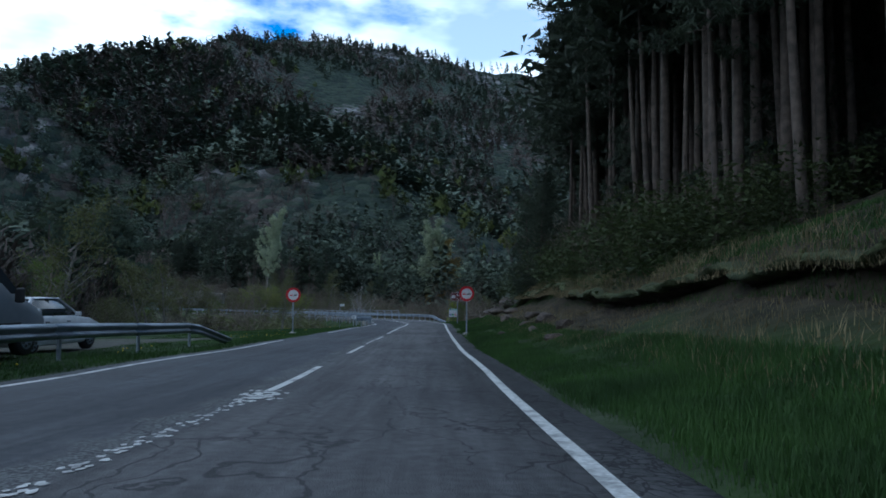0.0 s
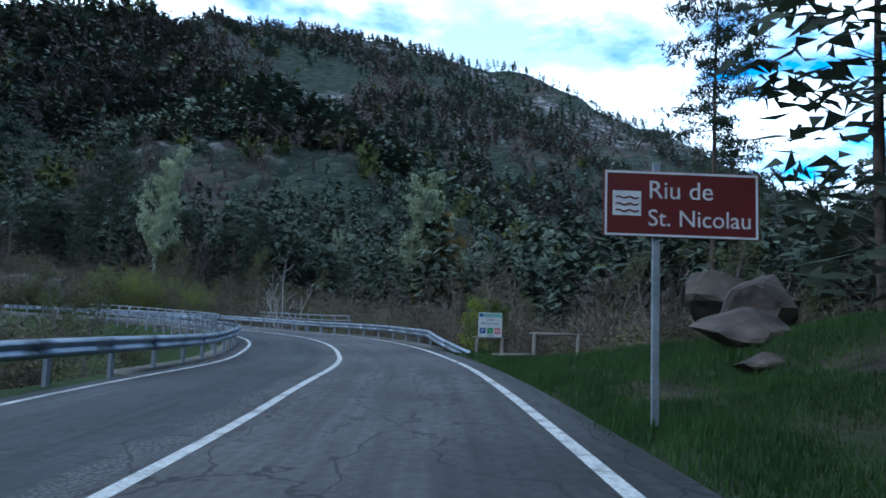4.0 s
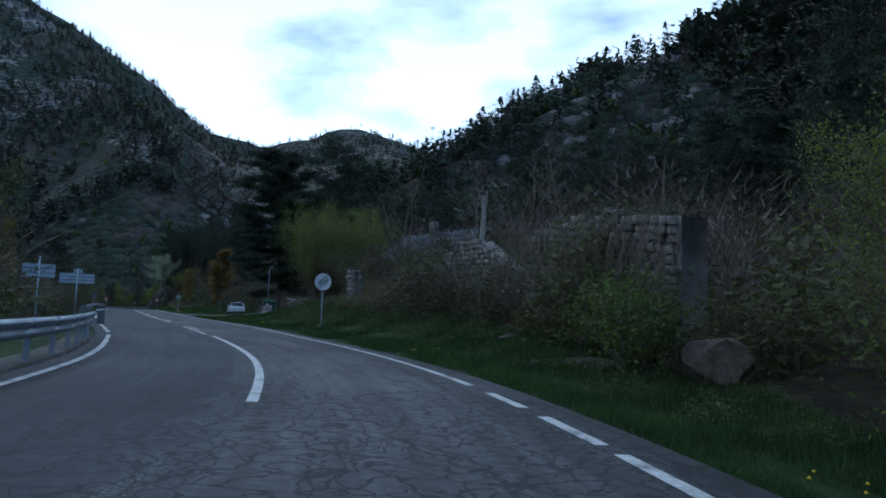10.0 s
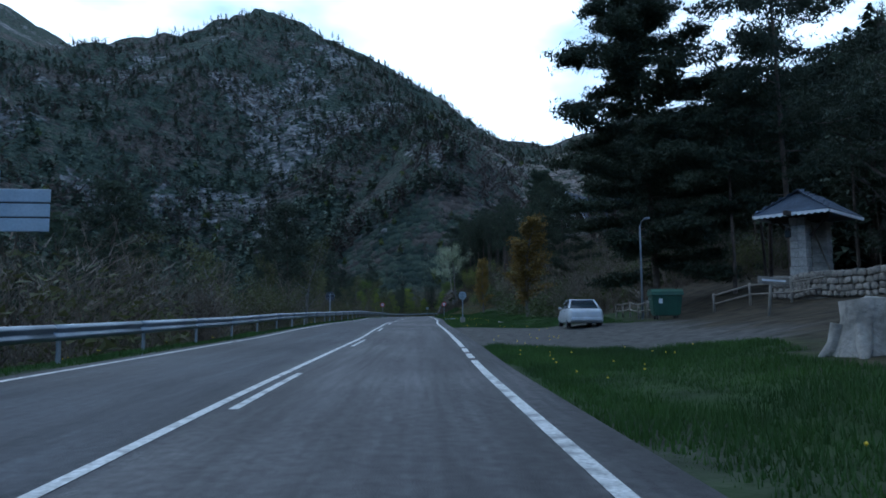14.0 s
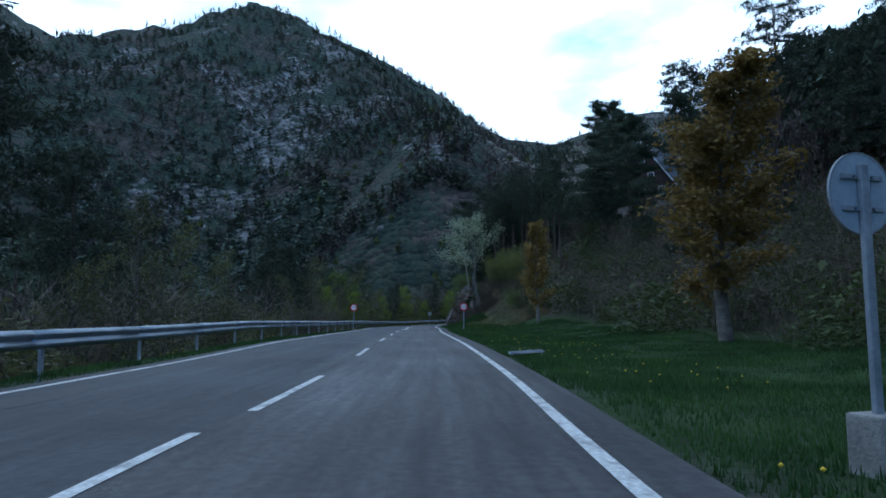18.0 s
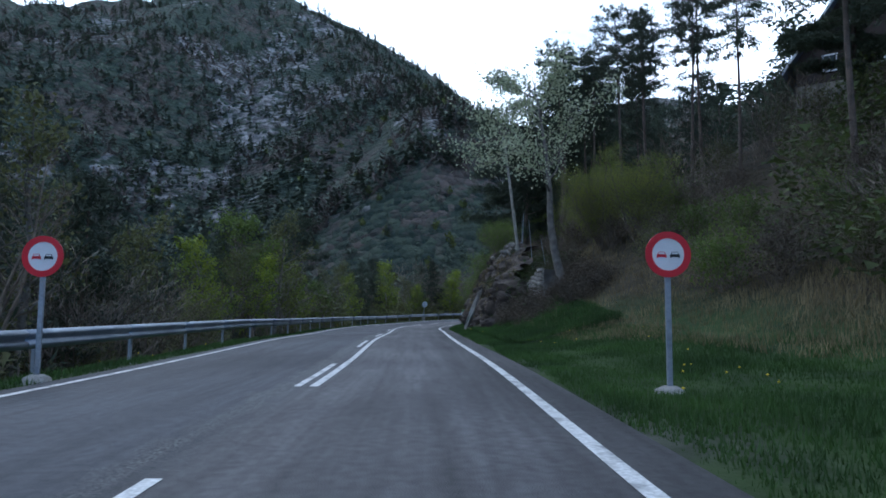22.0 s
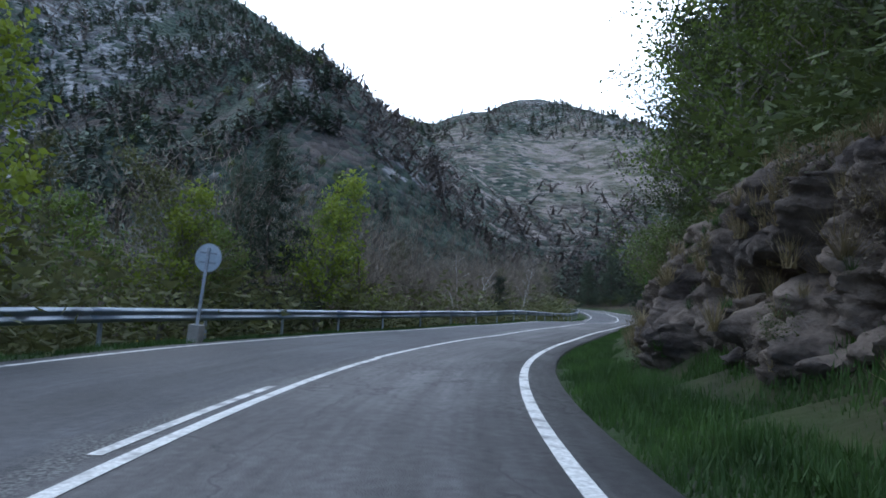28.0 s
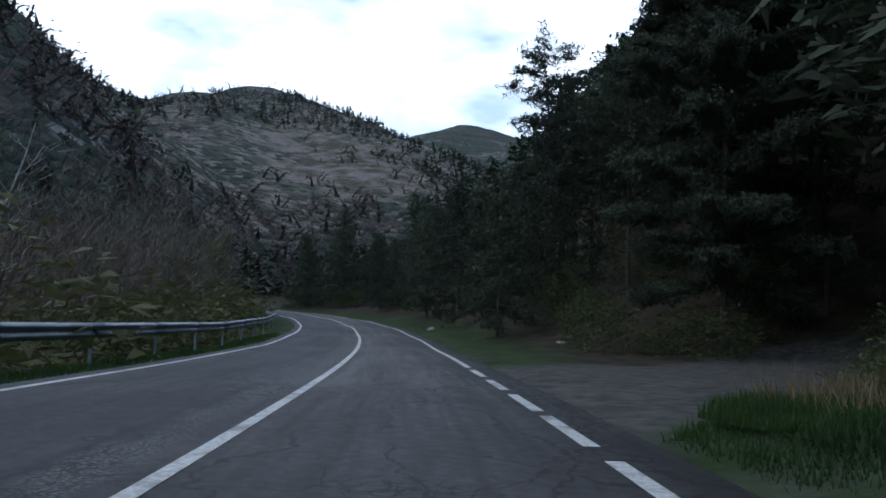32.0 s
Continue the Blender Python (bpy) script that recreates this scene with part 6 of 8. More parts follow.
def puff_tree(n, rng):
    c = rng.normal(size=(n, 3))
    c /= np.linalg.norm(c, axis=1)[:, None]
    c = c * (0.6 + 0.4 * rng.rand(n)[:, None]) * (0.24, 0.24, 0.36) + (0, 0, 0.58)
    d, e = rng.normal(size=(n, 3)) * 0.10, rng.normal(size=(n, 3)) * 0.10
    v = np.stack([c - d, c + d, c + e * 1.4], 1).reshape(-1, 3)
    return v, np.arange(3 * n).reshape(n, 3)


def bush_cloud(n, rng, size=0.02):
    c = rng.normal(size=(n, 3))
    c /= np.linalg.norm(c, axis=1)[:, None]
    lob = 1 + 0.35 * np.sin(3 * np.arctan2(c[:, 1], c[:, 0])) * c[:, 2]
    c = c * (lob * (0.55 + 0.5 * rng.rand(n) ** 0.6))[:, None] * (0.42, 0.42, 0.52) + (0, 0, 0.42)
    d, e = rng.normal(size=(n, 3)) * size, rng.normal(size=(n, 3)) * size
    v = np.stack([c - d, c + d, c + e * 1.6], 1).reshape(-1, 3)
    return v, np.arange(3 * n).reshape(n, 3)


def scatter(name, template, xy, h, material, label, seed, wide=1.0):
    r = np.random.RandomState(seed)
    v, f = template
    z = ground_z(xy[:, 0], xy[:, 1])
    ang = r.rand(len(xy)) * 6.28
    ca, sa = np.cos(ang)[:, None], np.sin(ang)[:, None]
    w = (h * wide * (0.8 + 0.5 * r.rand(len(xy))))[:, None]
    vx = xy[:, :1] + (v[:, 0] * ca - v[:, 1] * sa) * w
    vy = xy[:, 1:] + (v[:, 0] * sa + v[:, 1] * ca) * w
    vz = z[:, None] + v[:, 2] * h[:, None] - 0.4
    V = np.stack([vx, vy, vz], -1).reshape(-1, 3)
    F = (f[None] + (np.arange(len(xy)) * len(v))[:, None, None]).reshape(-1, 3)
    ob = new(name, raw_mesh(name, V, F, material))
    return tagged(ob, label, "forest", kind="stuff")


def sample(n, seed, dmin, dmax, cluster, lo, hi, bald=0, tall=True):
    """Random places between two distances from the road where a slow noise lies between lo and hi."""
    r = np.random.RandomState(seed)
    out = []
    while sum(len(o) for o in out) < n:
        k = r.randint(len(LINE_XY), size=8000)
        d = dmin * (dmax / dmin) ** r.rand(8000)
        a = r.rand(8000) * 2 * np.pi
        x, y = LINE_XY[k, 0] + d * np.cos(a), LINE_XY[k, 1] + d * np.sin(a)
        s, u = road_coords(x, y)
        q = fbm(x / cluster, y / cluster, 4)
        ok = (np.abs(u) > dmin) & (q > lo) & (q < hi)
        ok &= ~((s > 284) & (s < 376) & (u > 16) & (u < 80))
        ok &= ~((s < 45) & (u < 0) & (u > -34)) & (y > 40 + 0.6 * x) & (x < 0.75 * y + 80)
        dv = -(x + 275)
        ok &= ~(tall & (dv > 12) & (dv < np.where(r.rand(8000) < 0.6, 620, 400)) & (np.abs(y - 175 - 0.52 * dv) < 0.33 * dv + 6))      # open river flat beyond the last bend
        # trees thinned so the slope painted as sunlit shows through
        if bald:
            ok &= np.hypot((x + 770) / 340, (y - 460) / 240) + 0.4 * fbm(x / 50, y / 50, 3) + (0.25 if bald < 2 else 0.55) * r.rand(8000) > 0.72
        out.append(np.c_[x, y][ok])
    return np.concatenate(out)[:n]


def belt(n, seed, s0, s1, u0, u1, keep=None):
    """Random places on a strip beside the road."""
    r = np.random.RandomState(seed)
    s, u = r.uniform(s0, s1, n), r.uniform(u0, u1, n)
    ok = side_lot(s, u) < 0.3
    if keep is not None:
        ok &= keep(s, u)
    x, y = at_xy(s[ok], u[ok])
    x, y = np.asarray(x), np.asarray(y)
    s2, u2 = road_coords(x, y)
    return np.c_[x, y][np.abs(u2) > min(abs(u0), abs(u1)) - 0.5]


trng = np.random.RandomState(3)
pts = sample(6400, 61, 36, 190, 40, -0.25, 9)
half = len(pts) * 3 // 5
scatter("near_mountain_conifers", conifer(150, trng, size=0.05), pts[:half], 9 + 6 * trng.rand(half), FOREST, "dark conifer forest on the lower slopes", 71, 1.0)
scatter("near_mountain_pines", pine_crown(150, trng, 0.3, 0.9), pts[half:], 10 + 6 * trng.rand(len(pts) - half), FOREST, "dark pine forest on the lower slopes", 76, 1.25)
pts = sample(2600, 62, 30, 190, 40, -9, 0.0, 0, False)
scatter("near_mountain_broadleaves", twig_tree(80, trng, 0.26, 0.15, 0.008), pts, 6 + 4 * trng.rand(len(pts)), FOREST_BARE, "leafless broadleaf wood on the lower slopes", 72, 1.1)
pts = sample(27000, 63, 170, 1300, 90, -0.3, 9, 1)
scatter("mountain_conifers", conifer(18, trng, 0.03, 0.19, -0.30, 0.15), pts, 6 + 6 * trng.rand(len(pts)), FOREST, "dark conifer forest on the mountain sides", 73, 1.25)
pts = sample(17000, 64, 170, 1250, 70, -9, 0.2, 2, False)
scatter("mountain_broadleaves", twig_tree(16, trng, 0.4, 0.1, 0.035, 1), pts, 6 + 5 * trng.rand(len(pts)), FOREST_BARE, "grey-brown leafless wood on the mountain sides", 74, 1.5)
pts = sample(900, 65, 70, 500, 50, -0.2, 0.1)
scatter("mountain_fresh_trees", puff_tree(40, trng), pts, 6 + 4 * trng.rand(len(pts)), FOREST_FRESH, "scattered fresh green trees on the slopes", 75, 0.9)
flat = np.random.RandomState(81)
dv = flat.uniform(60, 290, 1500)
pts = np.c_[-275 - dv, 175 + 0.5 * dv + flat.uniform(-0.30, 0.30, 1500) * dv]
fs, fu = road_coords(pts[:, 0], pts[:, 1])
pts = pts[np.abs(fu) > 16]
k = len(pts) // 3
scatter("river_flat_wood", twig_tree(110, trng, 0.3, 0.08, 0.007), pts[k:], 4 + 3 * flat.rand(len(pts) - k), FOREST_BARE, "leafless brown wood on the river flat", 82)
scatter("river_flat_conifers", conifer(110, trng), pts[:k], 4.5 + 3.5 * flat.rand(k), FOREST, "dark young conifers on the river flat", 83, 1.2)
# denser wood close behind the first rows: stems and crowns
for k, (n, s0, s1, u0, u1, h0, h1) in enumerate(((230, -6, 62, 15, 60, 17, 23), (50, 20, 56, 13, 19, 16, 21), (150, 66, 180, 34, 70, 11, 16), (230, 60, 330, -70, -27, 11, 16), (260, 210, 312, 36, 70, 11, 17), (470, 296, 440, 15, 64, 10, 17))):
    pts = belt(n, 200 + k, s0, s1, u0, u1, lambda s, u: ~((s > 262) & (s < 316) & (u > 16) & (u < 40)) & ~((s > 286) & (s < 356) & ((s < 340) | (u > 22))) & ~((s > 84) & (s < 124) & (u > 20) & (u < 53)))
    h = h0 + (h1 - h0) * np.random.RandomState(k).rand(len(pts))
    scatter("pine_wood_stems", pine_stem(trng), pts, h, BARK, "slim dark stems of the pine wood", 210 + k)
    scatter("pine_wood_crowns", pine_crown((800, 800, 400, 400, 400, 700)[k], trng, (0.58, 0.58, 0.34, 0.34, 0.34, 0.34)[k], (0.6, 0.6, 1.0, 1.0, 1.0, 0.72)[k]), pts, h, NEEDLE, "dark needle crowns of the pine wood", 210 + k, 1.15)
pts = belt(70, 241, 40, 72, 17, 46)
h = 12 + 5 * np.random.RandomState(241).rand(len(pts))
scatter("pine_wood_stems", pine_stem(trng), pts, h, BARK, "slim dark stems of the pine wood", 242)
scatter("pine_wood_crowns", pine_crown(900, trng, 0.14, 0.72), pts, h, NEEDLE, "dark needle crowns reaching low in the pine wood", 242, 1.2)
# thickets
for k, (n, s0, s1, u0, u1, h0, h1, m, lab, kw) in enumerate((
        (420, 72, 134, 8.5, 42, 2.2, 4.5, TWIG, "brown budding thicket on the river bank", 0.5),
        (260, 60, 142, -34, -9, 2.0, 4.0, TWIG, "brown budding thicket on the meadow side", 0.5),
        (330, 222, 300, 14, 36, 2.0, 4.5, TWIG, "brown thicket on the slope below the chalet", 0.5),
        (380, 150, 335, -30, -9, 3.0, 6.0, TWIG, "brown riverside thicket below the guard rail", 0.45),
        (560, 352, 520, -46, -9.5, 6.0, 12.0, TWIG, "dense leafless brown wood beside the river", 0.32),
        (250, 322, 384, 8.2, 20, 2.0, 4.0, TWIG, "brown thicket above the rock cut", 0.5),
        (150, 135, 182, 10, 24, 1.8, 3.6, TWIG, "brown thicket behind the ruin", 0.5),
        (120, 32, 62, 10.5, 17, 2.0, 4.5, TWIG, "brown undergrowth between the pine stems", 0.5))):
    pts = belt(n, 300 + k, s0, s1, u0, u1, lambda s, u: ~((s > 283) & (s < 314) & (u > 24) & (u < 46)))
    h = h0 + (h1 - h0) * np.random.RandomState(k).rand(len(pts))
    scatter("thicket", twig_tree(650, trng, kw, 0.08, 0.0014, 6, 0.6) if n == 560 else twig_tree(300, trng, kw, 0.05, 0.003), pts, h, m, lab, 310 + k)
for k, (n, s0, s1, u0, u1, h0, h1, m, lab) in enumerate((
        (150, 74, 134, 9, 36, 1.6, 3.4, LEAF_OLIVE, "olive bushes on the river bank"),
        (150, 60, 142, -30, -9, 1.4, 3.2, LEAF_OLIVE, "olive bushes on the meadow side"),
        (190, 225, 300, 13, 36, 1.6, 3.6, LEAF_MOSS, "dark green bushes below the chalet"),
        (170, 150, 335, -26, -8.5, 2.0, 4.5, LEAF_OLIVE, "olive bushes below the guard rail"),
        (300, 340, 500, -14, -7.2, 1.8, 4.6, LEAF_OLIVE, "olive bushes along the guard rail"),
        (160, 324, 366, 8.0, 15, 1.4, 3.2, LEAF_MOSS, "dark green bushes above the rock cut"),
        (110, 20, 62, 9.5, 18, 1.4, 3.6, LEAF_MOSS, "dark undergrowth among the pine stems"),
        (300, 127, 162, 5.6, 8.6, 0.3, 0.9, LEAF_MOSS, "dark low bushes and ivy before the ruined wall"),
        (150, 362, 388, 6.2, 9.5, 0.5, 1.3, LEAF_DUN, "brown brambles hanging on the bank"),
        (170, 289, 301, 6.2, 10, 0.6, 1.4, LEAF_DUN, "brown brambles below the stone wall"),
        (120, 384, 470, 9, 18, 1.2, 2.8, LEAF_MOSS, "dark green undergrowth at the wood's edge"))):
    pts = belt(n, 400 + k, s0, s1, u0, u1, lambda s, u: ~((s > 283) & (s < 314) & (u > 24) & (u < 46)))
    h = h0 + (h1 - h0) * np.random.RandomState(k).rand(len(pts))
    scatter("bushes", bush_cloud(1300, trng, 0.0115) if k > 4 else bush_cloud(700, trng, 0.016), pts, h, m, lab, 410 + k, 1.5)

# ---- stones and rock ----
def stone_mesh(name, seed, size, material, rough=0.22, sub=2, cuts=14):
    """A broken stone: a ball cut by many planes, then roughened."""
    bm = bmesh.new()
    bmesh.ops.create_icosphere(bm, subdivisions=sub, radius=0.56)
    r = random.Random(seed)
    planes = [(Vector((r.gauss(0, 1), r.gauss(0, 1), r.gauss(0, 1))).normalized(), r.uniform(0.30, 0.47)) for _ in range(cuts)]
    off = Vector((r.random() * 50, r.random() * 50, r.random() * 50))
    for v in bm.verts:
        for n, d in planes:
            k = v.co.dot(n) - d
            if k > 0:
                v.co -= n * k
        v.co *= 1 + rough * 0.35 * noise.noise(v.co * 4.5 + off)
        v.co = Vector((v.co.x * size[0], v.co.y * size[1], v.co.z * size[2]))
    me = bpy.data.meshes.new(name)
    bm.to_mesh(me)
    bm.free()
    me.materials.append(material)
    return me


BOULDER_ME = [stone_mesh("boulder", 3 + k, (1, 0.8, 0.65), ROCK, 0.3, 3) for k in range(3)]
PALE_ME = [stone_mesh("stone", 13 + k, (1, 0.75, 0.6), ROCK_PALE, 0.25, 2) for k in range(3)]


def boulder(s, u, size, label, turn=0, pale=False, sink=0.15, tilt=0):
    ob = new("boulder", (PALE_ME if pale else BOULDER_ME)[int(s * 7 + turn) % 3])
    ob.matrix_basis = Matrix.Translation(land(s, u, size[2] * 0.65 * 0.5 - sink)) @ pose(0, 0, 0, tilt, 0, turn) @ Matrix.Diagonal((*size, 1))
    return tagged(ob, label, "boulder", "roadside boulders")


boulder(62.5, 8.0, (2.2, 1.9, 1.3), "large layered dark boulder at the river mouth", 20, tilt=14)
boulder(65.0, 9.6, (2.4, 2.4, 2.4), "large tilted dark rock slab above the road", 70, tilt=-10)
boulder(130.2, 8.0, (1.3, 1.1, 1.5), "upright grey boulder in the grass below the ruined wall", 40, tilt=8)
boulder(132.5, 6.9, (1.5, 0.9, 0.5), "flat grey stone in the grass below the ruined wall", 15)
boulder(59.6, 6.8, (0.9, 0.7, 0.6), "small dark boulder in the verge grass", 10)
boulder(67.5, 10.5, (3.0, 3.0, 3.2), "grey rock outcrop on the bank", 120)
boulder(57.5, 8.2, (2.0, 1.6, 1.3), "mossy rock on the wooded bank", 45)
boulder(50.0, 7.2, (1.5, 1.2, 1.1), "mossy rock on the wooded bank", 5)
boulder(44.0, 7.6, (1.3, 1.0, 0.9), "mossy rock on the wooded bank", 5)
for k, (s, u, z) in enumerate(((21, 6.2, 0.5), (23.5, 7.0, 0.7), (26, 6.4, 0.6), (28.4, 7.2, 0.9), (31, 6.8, 0.6), (33.5, 7.4, 0.8), (30, 5.6, 0.5), (38, 6.6, 0.8), (41, 7.0, 0.7))):
    boulder(s, u, (z * 1.4, z, z), "broken grey rock in the eroded bank", 40 * k)
boulder(120.5, 6.6, (1.4, 1.2, 1.0), "round grey boulder behind the guard rail", 30, True)
boulder(136.5, 7.0, (0.7, 0.6, 0.5), "grey boulder in the green verge", 60)
boulder(133.5, 6.2, (0.6, 0.5, 0.4), "grey boulder in the green verge", 10)
boulder(158, 7.6, (0.6, 0.5, 0.5), "small pale boulder in the verge", 10, True)
boulder(223.5, 8.4, (0.75, 0.6, 0.45), "pale stone lying in the meadow", 10, True)
boulder(217.0, 5.4, (0.35, 0.25, 0.2), "pale stone lying in the meadow", 70, True)
boulder(225.8, 9.8, (0.5, 0.4, 0.3), "pale stone lying in the meadow", 30, True)
boulder(375, 4.9, (0.35, 0.3, 0.2), "small pale stone in the verge", 30, True)
boulder(357, 5.4, (0.5, 0.4, 0.3), "pale stone in the verge grass", 30, True)
boulder(359.5, 5.0, (0.4, 0.3, 0.25), "pale stone in the verge grass", 80, True)
boulder(364, 6.3, (0.7, 0.5, 0.9), "pale standing stone at the foot of the bank", 80, True)
boulder(366, 7.2, (0.8, 0.6, 0.9), "pale standing stone at the foot of the bank", 20, True)
boulder(411, 8.6, (0.6, 0.5, 0.4), "pale stone beside the side road", 10, True)
boulder(428, 5.4, (1.0, 0.8, 0.6), "pale stone beside the road", 10, True)


def facets(a, b, scale, r, stretch=1.6):
    """Heights of a plane broken into angular blocks: the highest of the tilted pyramids over a jittered grid."""
    a, b = a / scale, b / scale * stretch
    ia, ib = np.floor(a).astype(int), np.floor(b).astype(int)
    out, second = np.full(a.shape, -9.0), np.full(a.shape, -9.0)
    j = r.rand(64, 64, 5)
    for da in (-1, 0, 1):
        for db in (-1, 0, 1):
            c = j[(ia + da) % 64, (ib + db) % 64]
            px, py = a - (ia + da + c[..., 0]), b - (ib + db + c[..., 1])
            d = np.maximum(np.abs(px + 0.5 * py), np.abs(py - 0.2 * px))
            lev = 0.8 * c[..., 2] - 1.1 * np.maximum(d - 0.3, 0) + (c[..., 3] - 0.5) * px * 0.8 + (c[..., 4] - 0.65) * py * 0.9
            second = np.maximum(second, np.minimum(lev, out))
            out = np.maximum(out, lev)
    return out - 0.35 * np.clip(1 - (out - second) / 0.10, 0, 1)


def rock_face(s0, s1, top, u_foot, lean, label, seed, tilt=0.3):
    """A blasted rock wall: steeply jointed blocks of four sizes on a leaning plane."""
    step = 0.065
    ss, hs = np.arange(s0, s1 + 0.01, step), np.linspace(0, 1.0, 92)
    S, Hh = np.meshgrid(ss, hs)
    ht = np.array([top(s) for s in ss])[None] * Hh * (1 + 0.12 * fbm(S / 2.2, S * 0 + seed, 3))
    r = np.random.RandomState(seed)
    wob = 0.22 * fbm(S / 1.2, ht / 1.2, 3)
    a, b = S + tilt * ht + wob, ht - 0.5 * tilt * S + wob
    bulge = 1.3 * facets(a, b, 2.6, r, 0.9) + 0.8 * facets(a, b, 1.05, r, 0.75) + 0.42 * facets(a, b, 0.5, r, 0.8) + 0.26 * facets(a, b, 0.25, r, 0.9) + 0.14 * facets(a, b, 0.14, r, 1.0) + 0.05 * r.rand(*S.shape) + 0.4 * fbm(S / 4, ht / 4, 3)
    U = u_foot + 0.75 + lean * ht - bulge * (0.35 + 0.65 * np.clip(ht / 1.0, 0, 1)) * 0.8 + 7.0 * np.clip(Hh - 0.90, 0, 1)
    U = np.maximum(U, 4.3 + 0.3 * np.clip(ht, 0, 2) + 0.15 * r.rand(*S.shape))
    edge = np.clip(np.minimum(S - s0, s1 - S) / 2.5, 0, 1)
    U = U + (1 - edge) * 2.5
    X, Y = at_xy(S.ravel(), U.ravel())
    Z = road_z(S.ravel(), U.ravel()) + ht.ravel() - 0.25 + 0.2 * (facets(a, b, 0.8, r, 0.9).ravel() - 0.5) * np.clip(Hh.ravel() * 3, 0, 1)
    n, m = len(ss), len(hs)
    i = np.arange(n * m).reshape(m, n)
    f = np.stack([i[:-1, :-1], i[:-1, 1:], i[1:, 1:], i[1:, :-1]], -1).reshape(-1, 4)
    ob = new("rock_face", raw_mesh("rock_face", np.c_[X, Y, Z], f, ROCK))
    # tufts and low growth on ledges and in breaks, thicker towards the top
    g2 = np.random.RandomState(seed + 40)
    for name, template, count, size_, mat_, lab in (("ledge_tufts", tuft(46, g2), 330, (0.18, 0.45), GRASS_DRY, "dry grass tufts on the rock ledges"), ("ledge_grass", tuft(40, g2), 160, (0.12, 0.3), GRASS, "green tufts on the rock ledges"),
                                                   ("ledge_brambles", bush_cloud(420, g2, 0.016), 60, (0.3, 0.8), LEAF_DUN, "brown brambles in the rock"), ("ledge_bushes", bush_cloud(420, g2, 0.016), 34, (0.3, 0.9), LEAF_MOSS, "low green growth in the rock")):
        k = g2.randint(n * m, size=count * 6)
        keep = (Hh.ravel()[k] > 0.12) & (fbm(S.ravel()[k] / 1.6 + 7 * size_[1], ht.ravel()[k] / 1.2, 3) + 0.5 * Hh.ravel()[k] > 0.22) & (edge.ravel()[k] > 0.5)
        k = k[keep][:count]
        v, tf = template
        ang, sz = g2.rand(len(k)) * 6.283, size_[0] + (size_[1] - size_[0]) * g2.rand(len(k))
        ca, sa = np.cos(ang)[:, None], np.sin(ang)[:, None]
        V = np.stack([X[k][:, None] + (v[:, 0] * ca - v[:, 1] * sa) * sz[:, None], Y[k][:, None] + (v[:, 0] * sa + v[:, 1] * ca) * sz[:, None], Z[k][:, None] + (v[:, 2] - 0.15) * sz[:, None]], -1).reshape(-1, 3)
        F = (tf[None] + (np.arange(len(k)) * len(v))[:, None, None]).reshape(-1, 3)
        tagged(new(name, raw_mesh(name, V, F, mat_)), lab, "undergrowth", kind="stuff")
    return tagged(ob, label, "rock face", kind="structure")


def tuft(n, r):
    """Grass blades leaning out of one root."""
    a, lean = r.rand(n) * 6.283, 0.2 + 0.9 * r.rand(n)
    root = r.normal(size=(n, 3)) * (0.08, 0.08, 0.0)
    tip = root + np.stack([lean * np.cos(a), lean * np.sin(a), 1.05 - 0.75 * lean * r.rand(n)], 1)
    side = np.stack([-np.sin(a), np.cos(a), 0 * a], 1) * 0.022
    return np.stack([root - side, root + side, tip], 1).reshape(-1, 3), np.arange(3 * n).reshape(n, 3)


rock_face(296.0, 318.5, lambda s: np.interp(s, [296, 299, 303, 308, 313, 319], [1.6, 4.2, 5.8, 5.8, 4.6, 2.0]), 5.1, 0.42, "dark fractured schist cut beside the verge", 5, 0.5)
rock_face(325.0, 350.0, lambda s: np.interp(s, [325, 329, 334, 342, 350], [1.2, 2.6, 3.4, 3.6, 3.0]), 5.5, 0.30, "steep dark rock cut under overhanging bushes", 6, 0.15)
rock_face(348.0, 372.0, lambda s: np.interp(s, [348, 352, 360, 366, 372], [2.8, 2.4, 2.0, 1.4, 0.8]), 6.4, 0.4, "broken rock bank with ledges", 8, 0.35)
def stone_heap(s, u, up, radius, height, n, label, seed):
    """Loose stones piled to a blunt point."""
    r = random.Random(seed)
    heap = thing("stone_heap", Matrix.Translation(road(s, u, up)), label, "stones")
    for k in range(n):
        f = k / n
        a, q = r.uniform(0, 6.283), radius * (1 - 0.8 * f) * math.sqrt(r.random())
        st = part("stone", HEAP_ME[k % 3], None, heap)
        z = r.uniform(0.24, 0.46)
        st.matrix_basis = Matrix.Translation((q * math.cos(a), q * math.sin(a), height * f * (1 - 0.5 * q / radius))) @ pose(0, 0, 0, r.uniform(0, 40), r.uniform(0, 40), r.uniform(0, 360)) @ Matrix.Diagonal((z * 1.3, z, z * 0.85, 1))


